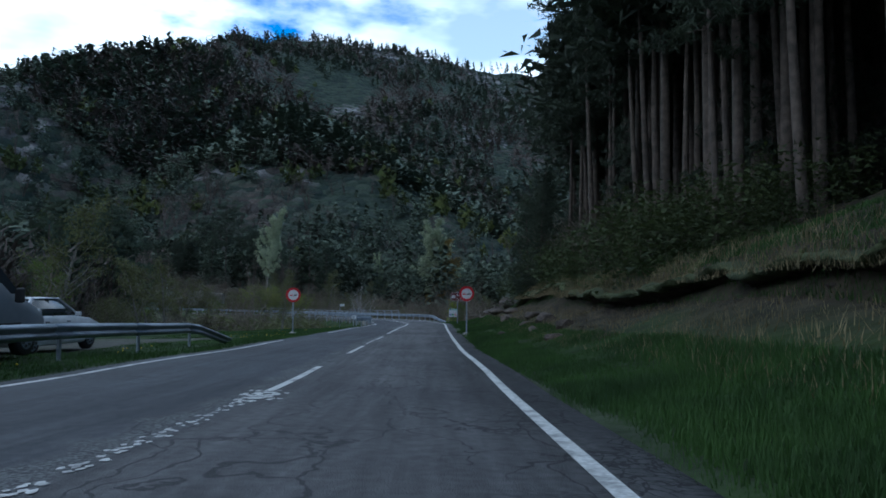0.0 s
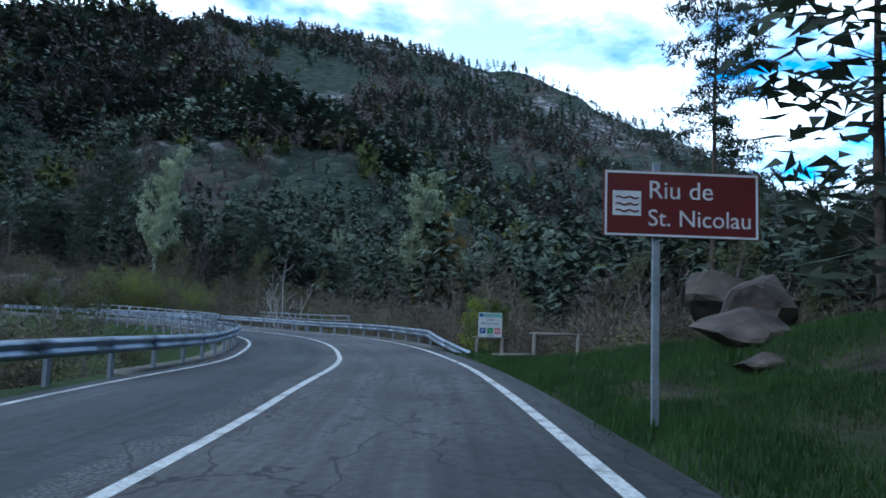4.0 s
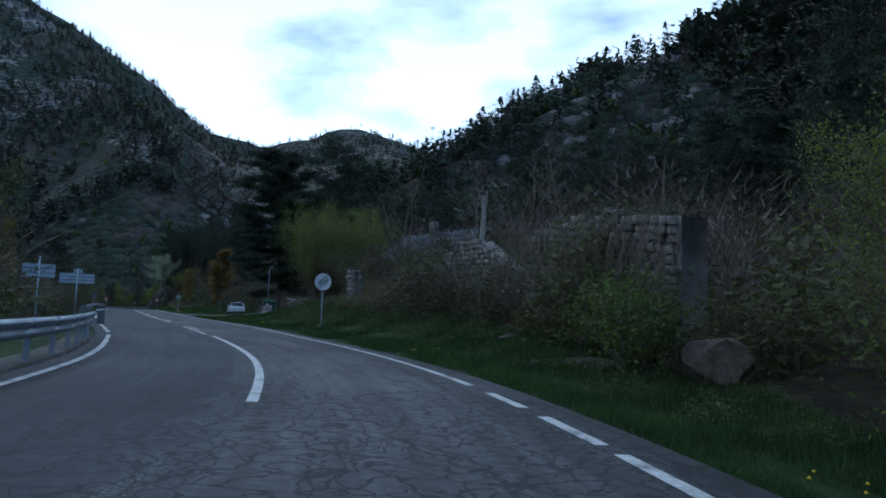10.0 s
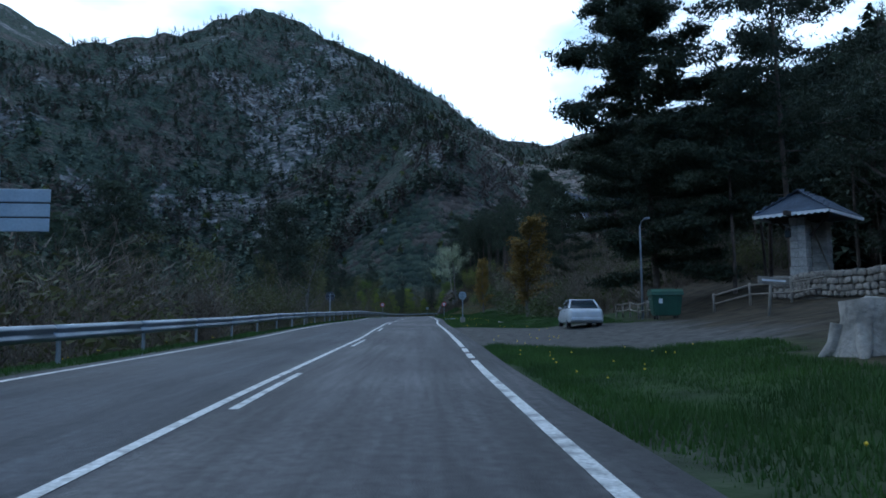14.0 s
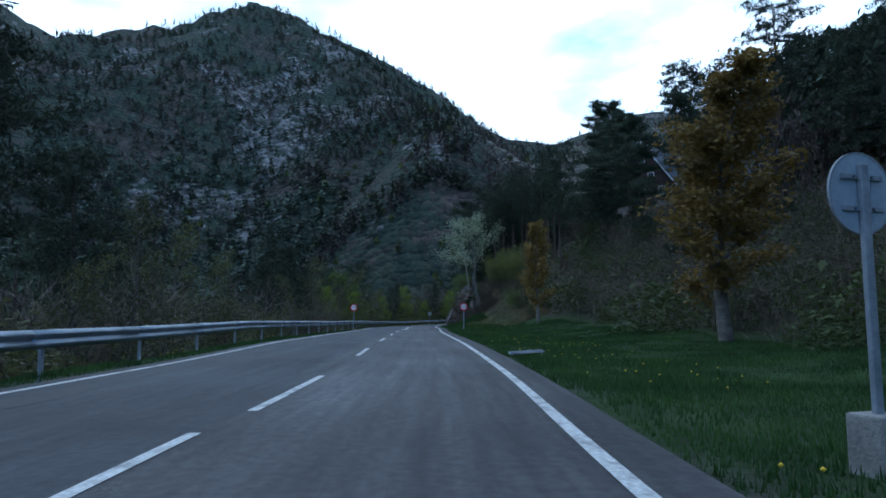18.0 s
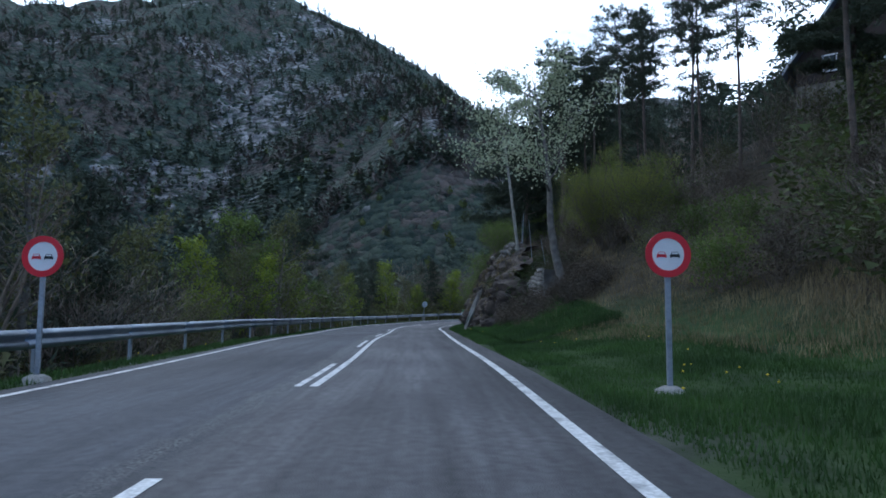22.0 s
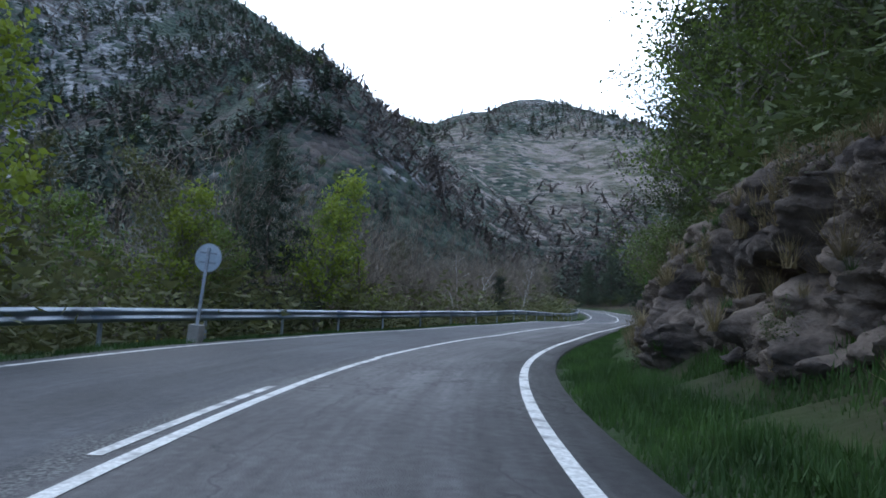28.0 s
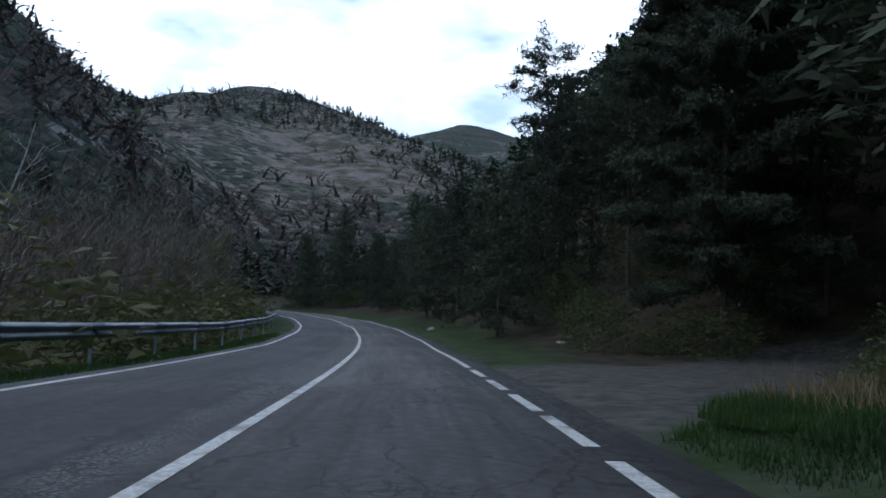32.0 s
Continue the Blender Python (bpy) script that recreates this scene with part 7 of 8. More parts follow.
HEAP_ME = [stone_mesh("stone", 90 + k, (1.0, 1.0, 1.0), STONE, 0.16, 1) for k in range(3)]
stone_heap(302.4, 7.3, 4.3, 1.3, 0.9, 54, "heap of pale field stones on top of the rock", 3)
stone_heap(299.6, 8.8, 3.3, 0.9, 0.7, 26, "small heap of grey stones under the bushes", 4)
for s, u, up, tall, tilt, r_ in ((301.6, 7.6, 4.0, 7.5, -7, 0.085), (303.4, 8.0, 4.0, 3.2, 3, 0.018), (300.6, 8.2, 3.4, 3.0, -4, 0.018), (298.4, 8.7, 2.4, 2.7, -9, 0.018), (304.8, 8.2, 4.2, 2.9, 2, 0.018)):
    pole = thing("leaning_pole" if tall > 5 else "fence_post", Matrix.Translation(road(s, u, up)) @ pose(0, 0, 0, 0, tilt, heading(s)), "tall bare pale trunk leaning above the rock" if tall > 5 else "thin grey fence post on the rock edge", "pole" if tall > 5 else "post")
    part("shaft", tube([(0, 0, -0.3), (0.02, 0.01, tall * 0.5), (0, 0.03, tall)], [r_ * 1.2, r_, r_ * 0.7], 8), BARK_PALE if tall > 5 else STEEL_DULL, pole)
# pale upright slab in the first cut
ob = new("rock_slab", stone_mesh("rock_slab", 77, (0.42, 0.6, 3.6), ROCK_PALE, 1.6, 4, 60))
ob.matrix_basis = Matrix.Translation(land(303.0, 5.0, 1.2)) @ pose(0, 0, 0, 4, 22, heading(304))
tagged(ob, "pale upright stone slab leaning on the dark rock", "rock")


def turf_edge(s0, s1, u_of, label):
    """A torn bank edge: dark earth face under an overhanging lip of turf."""
    g_ = thing("turf_edge", Matrix.Translation(land((s0 + s1) / 2, u_of((s0 + s1) / 2))), label, "bank edge")
    inv = g_.matrix_basis.inverted()
    r = np.random.RandomState(12)
    for name, mat_, rows_ in (("earth_face", EARTH, ((0.10, -0.35), (0.12, 0.0), (0.34, 0.20), (0.40, 0.42), (0.02, 0.60))), ("turf_lip", TURF, ((0.06, 0.56), (-0.20, 0.60), (-0.24, 0.72), (0.0, 0.82), (0.5, 0.84), (1.3, 0.70)))):
        ss = np.arange(s0, s1, 0.22)
        verts = []
        for s in ss:
            fade = min(1.0, (s - s0) / 3, (s1 - s) / 3)
            u0 = u_of(s) + 0.35 * float(fbm(np.array([s / 1.7]), np.array([3.0]), 3)[0])
            b = land(s, u0)
            for du, dh in rows_:
                x, y = at_xy(s, u0 + du + 0.10 * r.normal() * (du < 0.6))
                verts.append(tuple(inv @ Vector((float(x), float(y), b.z + dh * (0.35 + 0.65 * fade) * (0.85 + 0.25 * float(fbm(np.array([s / 2.3]), np.array([8.0]), 2)[0])) + 0.03 * r.normal() - 0.5 * (1 - fade)))))
        n_, m_ = len(ss), len(rows_)
        i = np.arange(n_ * m_).reshape(n_, m_)
        part(name, raw_mesh(name, verts, np.stack([i[:-1, :-1], i[:-1, 1:], i[1:, 1:], i[1:, :-1]], -1).reshape(-1, 4), mat_, False), None, g_, "dark crumbling earth" if name == "earth_face" else "overhanging grass turf")
    return g_


turf_edge(6, 50, lambda s: 8.9 + 0.3 * math.sin(s * 0.21), "torn turf edge over a dark earth face on the bank")


# ---- masonry ----
STONE_ME = []
for k in range(8):
    r = random.Random(300 + k)
    bm = box((0.96, 0.92, 0.96))
    for v in bm.verts:
        v.co = Vector((v.co.x * r.uniform(0.72, 1.05), v.co.y * r.uniform(0.8, 1.05), v.co.z * r.uniform(0.7, 1.05)))
    bmesh.ops.bevel(bm, geom=list(bm.edges), offset=0.12, segments=1, affect="EDGES")
    for v in bm.verts:
        v.co += Vector((r.uniform(-0.04, 0.04), r.uniform(-0.05, 0.05), r.uniform(-0.04, 0.04)))
    STONE_ME.append(bpy.data.meshes.new("stone"))
    bm.to_mesh(STONE_ME[-1])
    bm.free()
    STONE_ME[-1].materials.append(STONE)


def rubble_wall(name, s0, s1, u, height, thick, label, seed, size=0.34, limit=290, tilt_u=0.0, category="wall"):
    """A dry wall of single stones on a mortar and earth core; height is a function of the station."""
    r = random.Random(seed)
    w = thing(name, Matrix.Translation(land((s0 + s1) / 2, u)), label, category)
    inv = w.matrix_basis.inverted()
    core_v, core_f = [], []
    short = s1 - s0 < 4
    ss = np.linspace(s0 + 0.2 * short, s1 - 0.1 * short, 14)
    for s in ss:
        b = land(s, u)
        for du, z in ((-thick * 0.36, -0.4), (-thick * 0.36, height(s) - 0.12), (thick * 0.4, height(s) - 0.12), (thick * 0.4, -0.4)):
            core_v.append(tuple(inv @ (b + (road(s, u + du) - road(s, u)) + Vector((0, 0, z)))))
    for i in range(len(ss) - 1):
        for k in range(4):
            a, bb = i * 4 + k, i * 4 + (k + 1) % 4
            core_f.append((a, bb, bb + 4, a + 4))
    core_f += [(0, 1, 2, 3), tuple(len(ss) * 4 - 4 + k for k in (3, 2, 1, 0))]
    part("core", raw_mesh("core", core_v, core_f, MORTAR), MORTAR, w, "earth and mortar core")
    n, z, row = 0, 0.0, 0
    faces_ = (0.36, -0.08) if short else (0.36,)
    while n < limit:
        hrow = size * r.uniform(0.55, 0.8)
        s = s0 + r.uniform(0, size * 0.5)
        placed = 0
        while s < s1 and n < limit:
            L = size * r.uniform(0.7, 1.35)
            if z + hrow * 0.6 < height(s) * (0.94 + 0.1 * r.random()):
                for fc in faces_:
                    st = part("stone", STONE_ME[r.randrange(8)], STONE, w)
                    p = land(s + L / 2, u) + (road(s, u - thick * fc - r.uniform(0.0, 0.07)) - road(s, u)) + Vector((0, 0, z + hrow / 2))
                    st.matrix_basis = inv @ Matrix.Translation(p) @ pose(0, 0, 0, r.uniform(-6, 6), r.uniform(-8, 8), heading(s) + 90 + r.uniform(-9, 9)) @ Matrix.Diagonal((L * 0.98, size * 0.75, hrow * 1.05, 1))
                n += 1
                placed += 1
            s += L
        z += hrow * 0.93
        row += 1
        if not placed:
            break
    return w


ruin = rubble_wall("ruined_wall", 131.5, 137.5, 8.6, lambda s: np.interp(s, [131, 135, 137, 138], [3.2, 3.0, 2.6, 2.2]), 0.8, "overgrown ruined rubble wall of grey field stones", 4, 0.33)
rubble_wall("ruined_wall", 138.6, 147.0, 8.7, lambda s: np.interp(s, [138, 140, 141.5, 143, 145, 147], [1.1, 1.8, 2.45, 1.9, 1.4, 0.8]), 0.8, "broken rubble wall heaped to a point under a dead trunk", 5, 0.31)
rubble_wall("stone_gatepost", 153.9, 154.7, 8.5, lambda s: 1.75, 0.8, "squat rubble gatepost half covered by brambles", 6, 0.36)
rubble_wall("retaining_wall", 293.2, 298.0, 7.8, lambda s: np.interp(s, [293.2, 295, 298], [1.5, 1.15, 0.6]), 0.8, "stub of pale stone retaining wall on the grassy bank", 7, 0.34)
rubble_wall("retaining_wall", 186.5, 197.5, 18.0, lambda s: 0.95, 0.7, "low grey stone wall beside the rising path", 8, 0.36, 120)
dead = thing("dead_trunk", Matrix.Translation(land(141.6, 8.8)), "bleached dead trunk standing in the ruined wall", "tree")
part("trunk", tubes_mesh("trunk", [(np.array([(0, 0, 0.5), (0.02, 0.0, 2.2), (0.06, 0.04, 3.1), (0.02, 0.02, 3.9)]), [0.11, 0.10, 0.09, 0.07]),
                                  (np.array([(0.06, 0.04, 3.2), (0.16, 0.05, 3.7), (0.20, 0.05, 4.05)]), [0.05, 0.04, 0.03])], ROCK_PALE, 9), None, dead)


def gate_canopy(s, u, turn, label, up, depth=3.6, size=1.0, twin=False):
    """A granite pillar that carries a small slate hip roof over a timber gate frame."""
    base = road(s, u, up)
    g = thing("stone_gate", Matrix.Translation(base) @ pose(0, 0, 0, 0, 0, heading(s) + turn) @ Matrix.Scale(size, 4), label, "gate", "stone gates")
    pil = part("pillar", box((0.48, 0.48, 4.6), (0, 0, 0.8), 0.01), MORTAR, g, "granite pillar core")
    r = random.Random(int(s))
    bmq = box((1, 1, 1), (0, 0, 0), 0.06)
    me = bpy.data.meshes.new("block")
    bmq.to_mesh(me)
    bmq.free()
    me.materials.append(ASHLAR)
    z = -1.2
    row = 0
    while z < 3.05:
        hgt = r.uniform(0.24, 0.36)
        w = 0.66 if z < 0.6 else 0.60 if z < 1.1 else 0.54
        cut = r.uniform(-0.14, 0.14)
        for a, b in ((-w / 2, cut), (cut, w / 2)):
            for side in (-1, 1):
                bl = part("block", me, ASHLAR, pil)
                bl.matrix_basis = Matrix.Translation(((a + b) / 2, side * w * 0.25, z + hgt / 2)) @ Matrix.Diagonal((b - a - 0.014, w * 0.5 - 0.01, hgt - 0.016, 1))
        z += hgt
        row += 1
    if twin:
        second = part("pillar", box((0.50, 0.50, 4.6), (depth - 0.9, 0, 0.8), 0.02), ASHLAR, g, "granite pillar")
        for k in range(14):
            part("block", me, ASHLAR, second).matrix_basis = Matrix.Translation((depth - 0.9 + 0.02 * (-1) ** k, 0, -1.0 + 0.31 * k)) @ Matrix.Diagonal((0.54, 0.54, 0.295, 1))
    for x in (-0.75, 0.75):
        part("eaves_beam", box((0.14, depth, 0.16), (x, 0, 3.22), 0.01, pose(0, 0, 0, 0, 0, 90)), WOOD_DARK, g).matrix_basis = Matrix.Translation((depth / 2 - 0.5, 0, 0))
    part("tie_beam", box((0.16, 1.9, 0.18), (0, 0, 3.12), 0.01), WOOD_DARK, g, "dark timber beam")
    for sg in (-1, 1):
        part("brace", tube([(0.1, sg * 0.3, 2.5), (0.2, sg * 0.8, 3.1)], 0.05, 6), WOOD_DARK, g)
    roof = part("roof", bmesh.new(), SLATE, g, "blue slate hip roof")
    bm = bmesh.new()
    x0, x1, yw, ze, zr = -0.85, depth - 0.3, 1.25, 3.28, 4.15
    v = [bm.verts.new(p) for p in ((x0, -yw, ze), (x1, -yw, ze), (x1, yw, ze), (x0, yw, ze), (x0 + 1.0, 0, zr), (x1 - 0.2, 0, zr), (x0, -yw, ze - 0.05), (x1, -yw, ze - 0.05), (x1, yw, ze - 0.05), (x0, yw, ze - 0.05))]
    for f in ((0, 1, 5, 4), (2, 3, 4, 5), (3, 0, 4), (1, 2, 5), (9, 8, 7, 6), (0, 6, 7, 1), (1, 7, 8, 2), (2, 8, 9, 3), (3, 9, 6, 0)):
        bm.faces.new([v[k] for k in f])
    bm.to_mesh(roof.data)
    bm.free()
    # slate courses
    for k in range(6):
        t0 = k / 6
        zz = ze + (zr - ze) * t0
        for sg in (-1, 1):
            y = sg * yw * (1 - t0)
            part("slate_course", box((x1 - x0 - 0.9 * t0 - 0.1, 0.30, 0.022), ((x0 + x1) / 2 + 0.35 * t0, y - sg * 0.10, zz + 0.085), 0.0, pose(0, 0, 0, -sg * 34.8, 0, 0)), SLATE, roof)
        part("slate_course", box((0.34, 2 * yw * (1 - t0) - 0.06, 0.022), (x0 + 1.0 * t0 + 0.10, 0, zz + 0.085), 0.0, pose(0, 0, 0, 0, -41, 0)), SLATE, roof)
    # scalloped white fascia
    for sg in (-1, 1):
        pts = [(x0 + k * (x1 - x0) / 30, ze - 0.02) for k in range(31)] + [(x0 + k * (x1 - x0) / 30, ze - 0.10 - 0.045 * (k % 2)) for k in range(30, -1, -1)]
        part("fascia", prism(pts, 0.025, None, Matrix.Translation((0, sg * (yw + 0.015) - 0.0125, 0))), WHITE, g, "white scalloped fascia")
    pts = [(-yw + k * yw / 12, ze - 0.02) for k in range(25)] + [(-yw + k * yw / 12, ze - 0.10 - 0.045 * (k % 2)) for k in range(24, -1, -1)]
    part("fascia", prism(pts, 0.025, None, Matrix.Translation((x0 - 0.015, 0, 0)) @ pose(0, 0, 0, 0, 0, 90)), WHITE, g, "white scalloped fascia")
    lan = part("lantern", box((0.16, 0.16, 0.24), (-0.55, 0.2, 2.55), 0.01), GLASS, g, "small wrought iron lantern")
    part("cap", tube([(-0.55, 0.2, 2.67), (-0.55, 0.2, 2.80)], [0.13, 0.02], 8), BLACK, lan)
    part("bracket", tube([(-0.3, 0.2, 2.85), (-0.55, 0.2, 2.88), (-0.55, 0.2, 2.8)], 0.015, 6), BLACK, lan)
    part("far_post", tube([(depth - 0.7, 0.0, -1), (depth - 0.7, 0, 3.2)], 0.09, 8), WOOD_DARK, g, "dark timber post")
    part("stay", tube([(0.45, -0.2, 3.0), (1.7, -0.5, 0.9)], 0.03, 6), WOOD_GREY, g)
    return g


gate_canopy(387.0, 6.6, 48, "granite gate pillar carrying a small slate canopy with white fascia", 1.3, 3.0)
gate_canopy(198.6, 19.6, 40, "granite gate pillars with slate canopy above the lay-by", 1.1, 3.0, 1.3, True)


# ---- buildings ----
def gable_house(name, s, u, turn, width, length, wall_h, roof_h, base_h, label, upper, lower_mat, overhang=0.7, dormer=True, foundation=3.0, lift=0.0):
    """Gable end on local -x, long side along x."""
    p = land(s, u, lift)
    g = thing(name, Matrix.Translation(p) @ pose(0, 0, 0, 0, 0, heading(s) + turn), label, "house")
    part("stone_base", box((length, width, base_h + foundation), (length / 2, 0, (base_h - foundation) / 2), 0.03), lower_mat, g, "pale stone base")
    w = width / 2 - 0.06
    out = [(-w, base_h), (-w, base_h + wall_h), (0, base_h + wall_h + roof_h), (w, base_h + wall_h), (w, base_h)]
    part("wall", prism(out, length - 0.2, None, pose(0.1, 0, 0, 0, 0, -90)), upper, g)
    t = 0.18
    k = roof_h / (width / 2)
    hw = width / 2 + overhang
    for sg in (-1, 1):
        bm = bmesh.new()
        z0, z1 = base_h + wall_h + roof_h + 0.03, base_h + wall_h + roof_h - k * hw + 0.03
        a = [bm.verts.new((x, y, z)) for x, y, z in ((-overhang, 0, z0), (length + overhang, 0, z0), (length + overhang, sg * hw, z1), (-overhang, sg * hw, z1))]
        b = [bm.verts.new((v.co.x, v.co.y, v.co.z + t)) for v in a]
        bm.faces.new(a)
        bm.faces.new(b[::-1])
        for i in range(4):
            bm.faces.new((a[i], a[(i + 1) % 4], b[(i + 1) % 4], b[i]))
        bmesh.ops.recalc_face_normals(bm, faces=list(bm.faces))
        rf = part("roof", bm, SLATE, g, "blue grey slate roof")
        n = 14
        ang = math.degrees(math.atan(k))
        for c in range(n):
            f = (c + 0.5) / n
            part("slate_course", box((length + 2 * overhang - 0.02, hw / math.cos(radians(ang)) / n * 1.05, 0.025), (length / 2, sg * hw * f, z0 - k * hw * f + t + 0.018), 0, pose(0, 0, 0, -sg * ang + sg * 1.2, 0, 0)), SLATE, rf)
        part("barge_board", tube([(-overhang - 0.03, 0, z0 + 0.05), (-overhang - 0.03, sg * hw, z1 + 0.05)], 0.09, 4), WHITE, g, "white barge board")

    def win(x, y, z, ww, hh, side):
        m = pose(x, y, z, 0, 0, {"gable": -90, "near": 0, "far": 180}[side])
        wn_ = part("window", box((ww, 0.10, hh), (0, 0, 0), 0.0), GLASS, g, "dark pane in a white frame")
        wn_.matrix_basis = m
        for a, b, sz in ((0, hh / 2, (ww + 0.16, 0.14, 0.09)), (0, -hh / 2, (ww + 0.16, 0.16, 0.09)), (ww / 2, 0, (0.09, 0.14, hh)), (-ww / 2, 0, (0.09, 0.14, hh)), (0, 0, (0.05, 0.12, hh))):
            part("window_frame", box(sz, (a if sz[0] < 0.2 else 0, 0, b if sz[2] < 0.2 else 0), 0.0), WHITE, wn_)
    for z, ys in ((base_h + 1.3, (-width * 0.28, 0.0, width * 0.28)), (base_h + wall_h + 1.6, (-width * 0.13, width * 0.13)), (base_h + wall_h + roof_h * 0.62, (0.0,))):
        for y in ys:
            win(0.06, y, z, 0.8, 1.1, "gable")
    for x in np.arange(2.2, length - 1, 3.0):
        win(x, -w, base_h + 1.3, 0.9, 1.2, "near")
    if dormer:
        for x in (length * 0.35, length * 0.75):
            zc = base_h + wall_h + roof_h * 0.18
            y = -(width / 2) * 0.80
            d = part("dormer", prism([(-0.9, 0), (-0.9, 1.3), (0, 2.4), (0.9, 1.3), (0.9, 0)], 3.0, None, Matrix.Translation((x, y - 0.5, zc))), RENDER_WALL, g, "white dormer")
            for sg in (-1, 1):
                part("dormer_roof", box((1.65, 3.4, 0.12), (x + sg * 0.55, y + 0.95, zc + 1.95), 0, pose(0, 0, 0, 0, sg * 50.7, 0)), SLATE, d)
            part("pane", box((0.8, 0.06, 0.9), (x, y - 0.52, zc + 0.75)), GLASS, d)
    part("chimney", box((0.8, 0.8, 2.2), (length * 0.6, 0.6, base_h + wall_h + roof_h + 0.3), 0.03), STONE, g)
    return g


terrace_h = 15.2 + float(road_z(303.5, 0.0))
gable_house("chalet", 303.5, 31.2, 50, 9.6, 11.0, 1.7, 6.6, 1.5, "dark timber chalet with steep slate roof and white windows", WOOD_DARK, STONE, lift=terrace_h - land(303.5, 31.2).z, foundation=7.0, dormer=False)
gable_house("chalet_wing", 312.0, 37.5, -24, 9.0, 16.0, 2.4, 5.4, 1.5, "white-walled chalet wing with dormers in its slate roof", RENDER_WALL, STONE, lift=terrace_h - land(312.0, 37.5).z, foundation=7.0)
for key, s, u, z in (("tierpine", 296.5, 24.5, 0.74), ("tierpine", 292, 26.5, 0.62), ("pine1", 288, 23, 0.85), ("pine2", 284, 21.5, 0.8), ("pine0", 281, 22.5, 0.75), ("tall0", 300.5, 35.0, 0.92), ("tall1", 302, 37.6, 1.0), ("green0", 299.5, 36.2, 0.7)):
    plant(key, s, u, z)
gable_house("slate_roofed_house", 180.0, 31.0, 104, 8.0, 12.5, 1.5, 2.7, 1.8, "stone house with low blue slate roof among the trees", STONE, STONE, dormer=False, lift=3.7 + float(road_z(180.0, 0.0)) - land(180.0, 31.0).z, foundation=6.0)


# ---- fences, lamp and bin by the lay-by ----
def rail_fence(pts, label, post_h=0.95):
    g = thing("timber_fence", Matrix.Translation(land(*pts[0])), label, "fence", "timber fences")
    inv = g.matrix_basis.inverted()
    prev = None
    for s, u in pts:
        b = inv @ land(s, u)
        part("post", tube([b + Vector((0, 0, -0.2)), b + Vector((0, 0, post_h))], 0.055, 8), WOOD_GREY, g, smooth=True)
        if prev is not None:
            for h in (0.45, 0.85):
                part("rail", tube([prev + Vector((0, 0, h)), b + Vector((0, 0, h))], 0.042, 8), WOOD_GREY, g, smooth=True)
        prev = b
    return g


rail_fence([(203 + 1.8 * k, 14.4 + 0.1 * k) for k in range(6)], "weathered timber rail fence behind the parked car")
rail_fence([(199.0 - 1.9 * k, 15.6 + 0.75 * k) for k in range(8)], "weathered timber rail fence rising to the stone gate")
rail_fence([(221 + 2.2 * k, 19 + 0.5 * k) for k in range(7)], "weathered timber rail fence along the meadow")
for k in range(8):
    g = thing("wire_fence_post", Matrix.Translation(land(243 + 4.5 * k, 14.2 - 0.12 * k)), "thin weathered post of a wire fence in the grass", "post", "wire fence posts")
    part("post", tube([(0, 0, -0.2), (0.03, 0.02, 1.35)], 0.04, 7), WOOD_GREY, g)
g = thing("lamp_post", Matrix.Translation(land(206.5, 14.8)), "slim pale lamp post beside the parked car", "lamp")
part("pole", tube([(0, 0, -0.2), (0, 0, 4.2), (0, 0, 5.4)], [0.07, 0.055, 0.045], 10), STEEL_DULL, g, smooth=True)
part("arm", tube([(0, 0, 5.3), (0.2, 0, 5.6), (0.7, 0, 5.7)], 0.03, 8), STEEL_DULL, g, smooth=True)
part("lamp_head", box((0.5, 0.2, 0.12), (0.85, 0, 5.68), 0.04), STEEL_DULL, g)
g = thing("waste_container", Matrix.Translation(land(199.2, 13.4)) @ pose(0, 0, 0, 0, 0, heading(199) - 8), "dark green wheeled waste container with a domed lid", "container")
bm = bmesh.new()
bmesh.ops.create_cube(bm, size=1.0)
for v in bm.verts:
    v.co = Vector((v.co.x * (1.36 if v.co.z > 0 else 1.16), v.co.y * (1.0 if v.co.z > 0 else 0.78), v.co.z * 0.95 + 0.66))
bmesh.ops.bevel(bm, geom=list(bm.edges), offset=0.05, segments=2, affect="EDGES")
part("tub", bm, BIN_GREEN, g)
part("lid", prism([(-0.52, 0), (-0.50, 0.12), (-0.3, 0.24), (0.3, 0.26), (0.5, 0.14), (0.52, 0)], 1.42, None, Matrix.Translation((-0.71, 0, 1.14)) @ pose(0, 0, 0, 0, 0, -90) @ Matrix.Translation((0, 0, 0))), BIN_GREEN, g, "domed green lid")
part("rim", box((1.44, 1.06, 0.06), (0, 0, 1.13), 0.015), BIN_GREEN, g)
part("sticker", box((0.16, 0.01, 0.22), (-0.3, -0.475, 0.85)), WHITE, g, "small white sticker")
for x in (-0.45, 0.45):
    for y in (-0.3, 0.3):
        part("wheel", tube([(x - 0.03, y, 0.1), (x + 0.03, y, 0.1)], 0.1, 12), TYRE, g)
    part("handle", tube([(x * 1.55, -0.2, 0.95), (x * 1.62, 0.0, 0.95), (x * 1.55, 0.2, 0.95)], 0.02, 6), STEEL_DULL, g)
g = thing("wooden_signboard", Matrix.Translation(land(190.5, 13.6)) @ pose(0, 0, 0, 0, 4, heading(190)), "grey wooden plank sign on a leaning post", "sign")
part("post", tube([(0, 0, -0.2), (0.05, 0, 1.2)], 0.05, 8), WOOD_GREY, g, smooth=True)
part("plank", box((1.05, 0.05, 0.24), (0.1, -0.06, 1.2), 0.015), WOOD_GREY, g)
part("text_bar", box((0.8, 0.006, 0.06), (0.1, -0.09, 1.2)), WHITE, g)
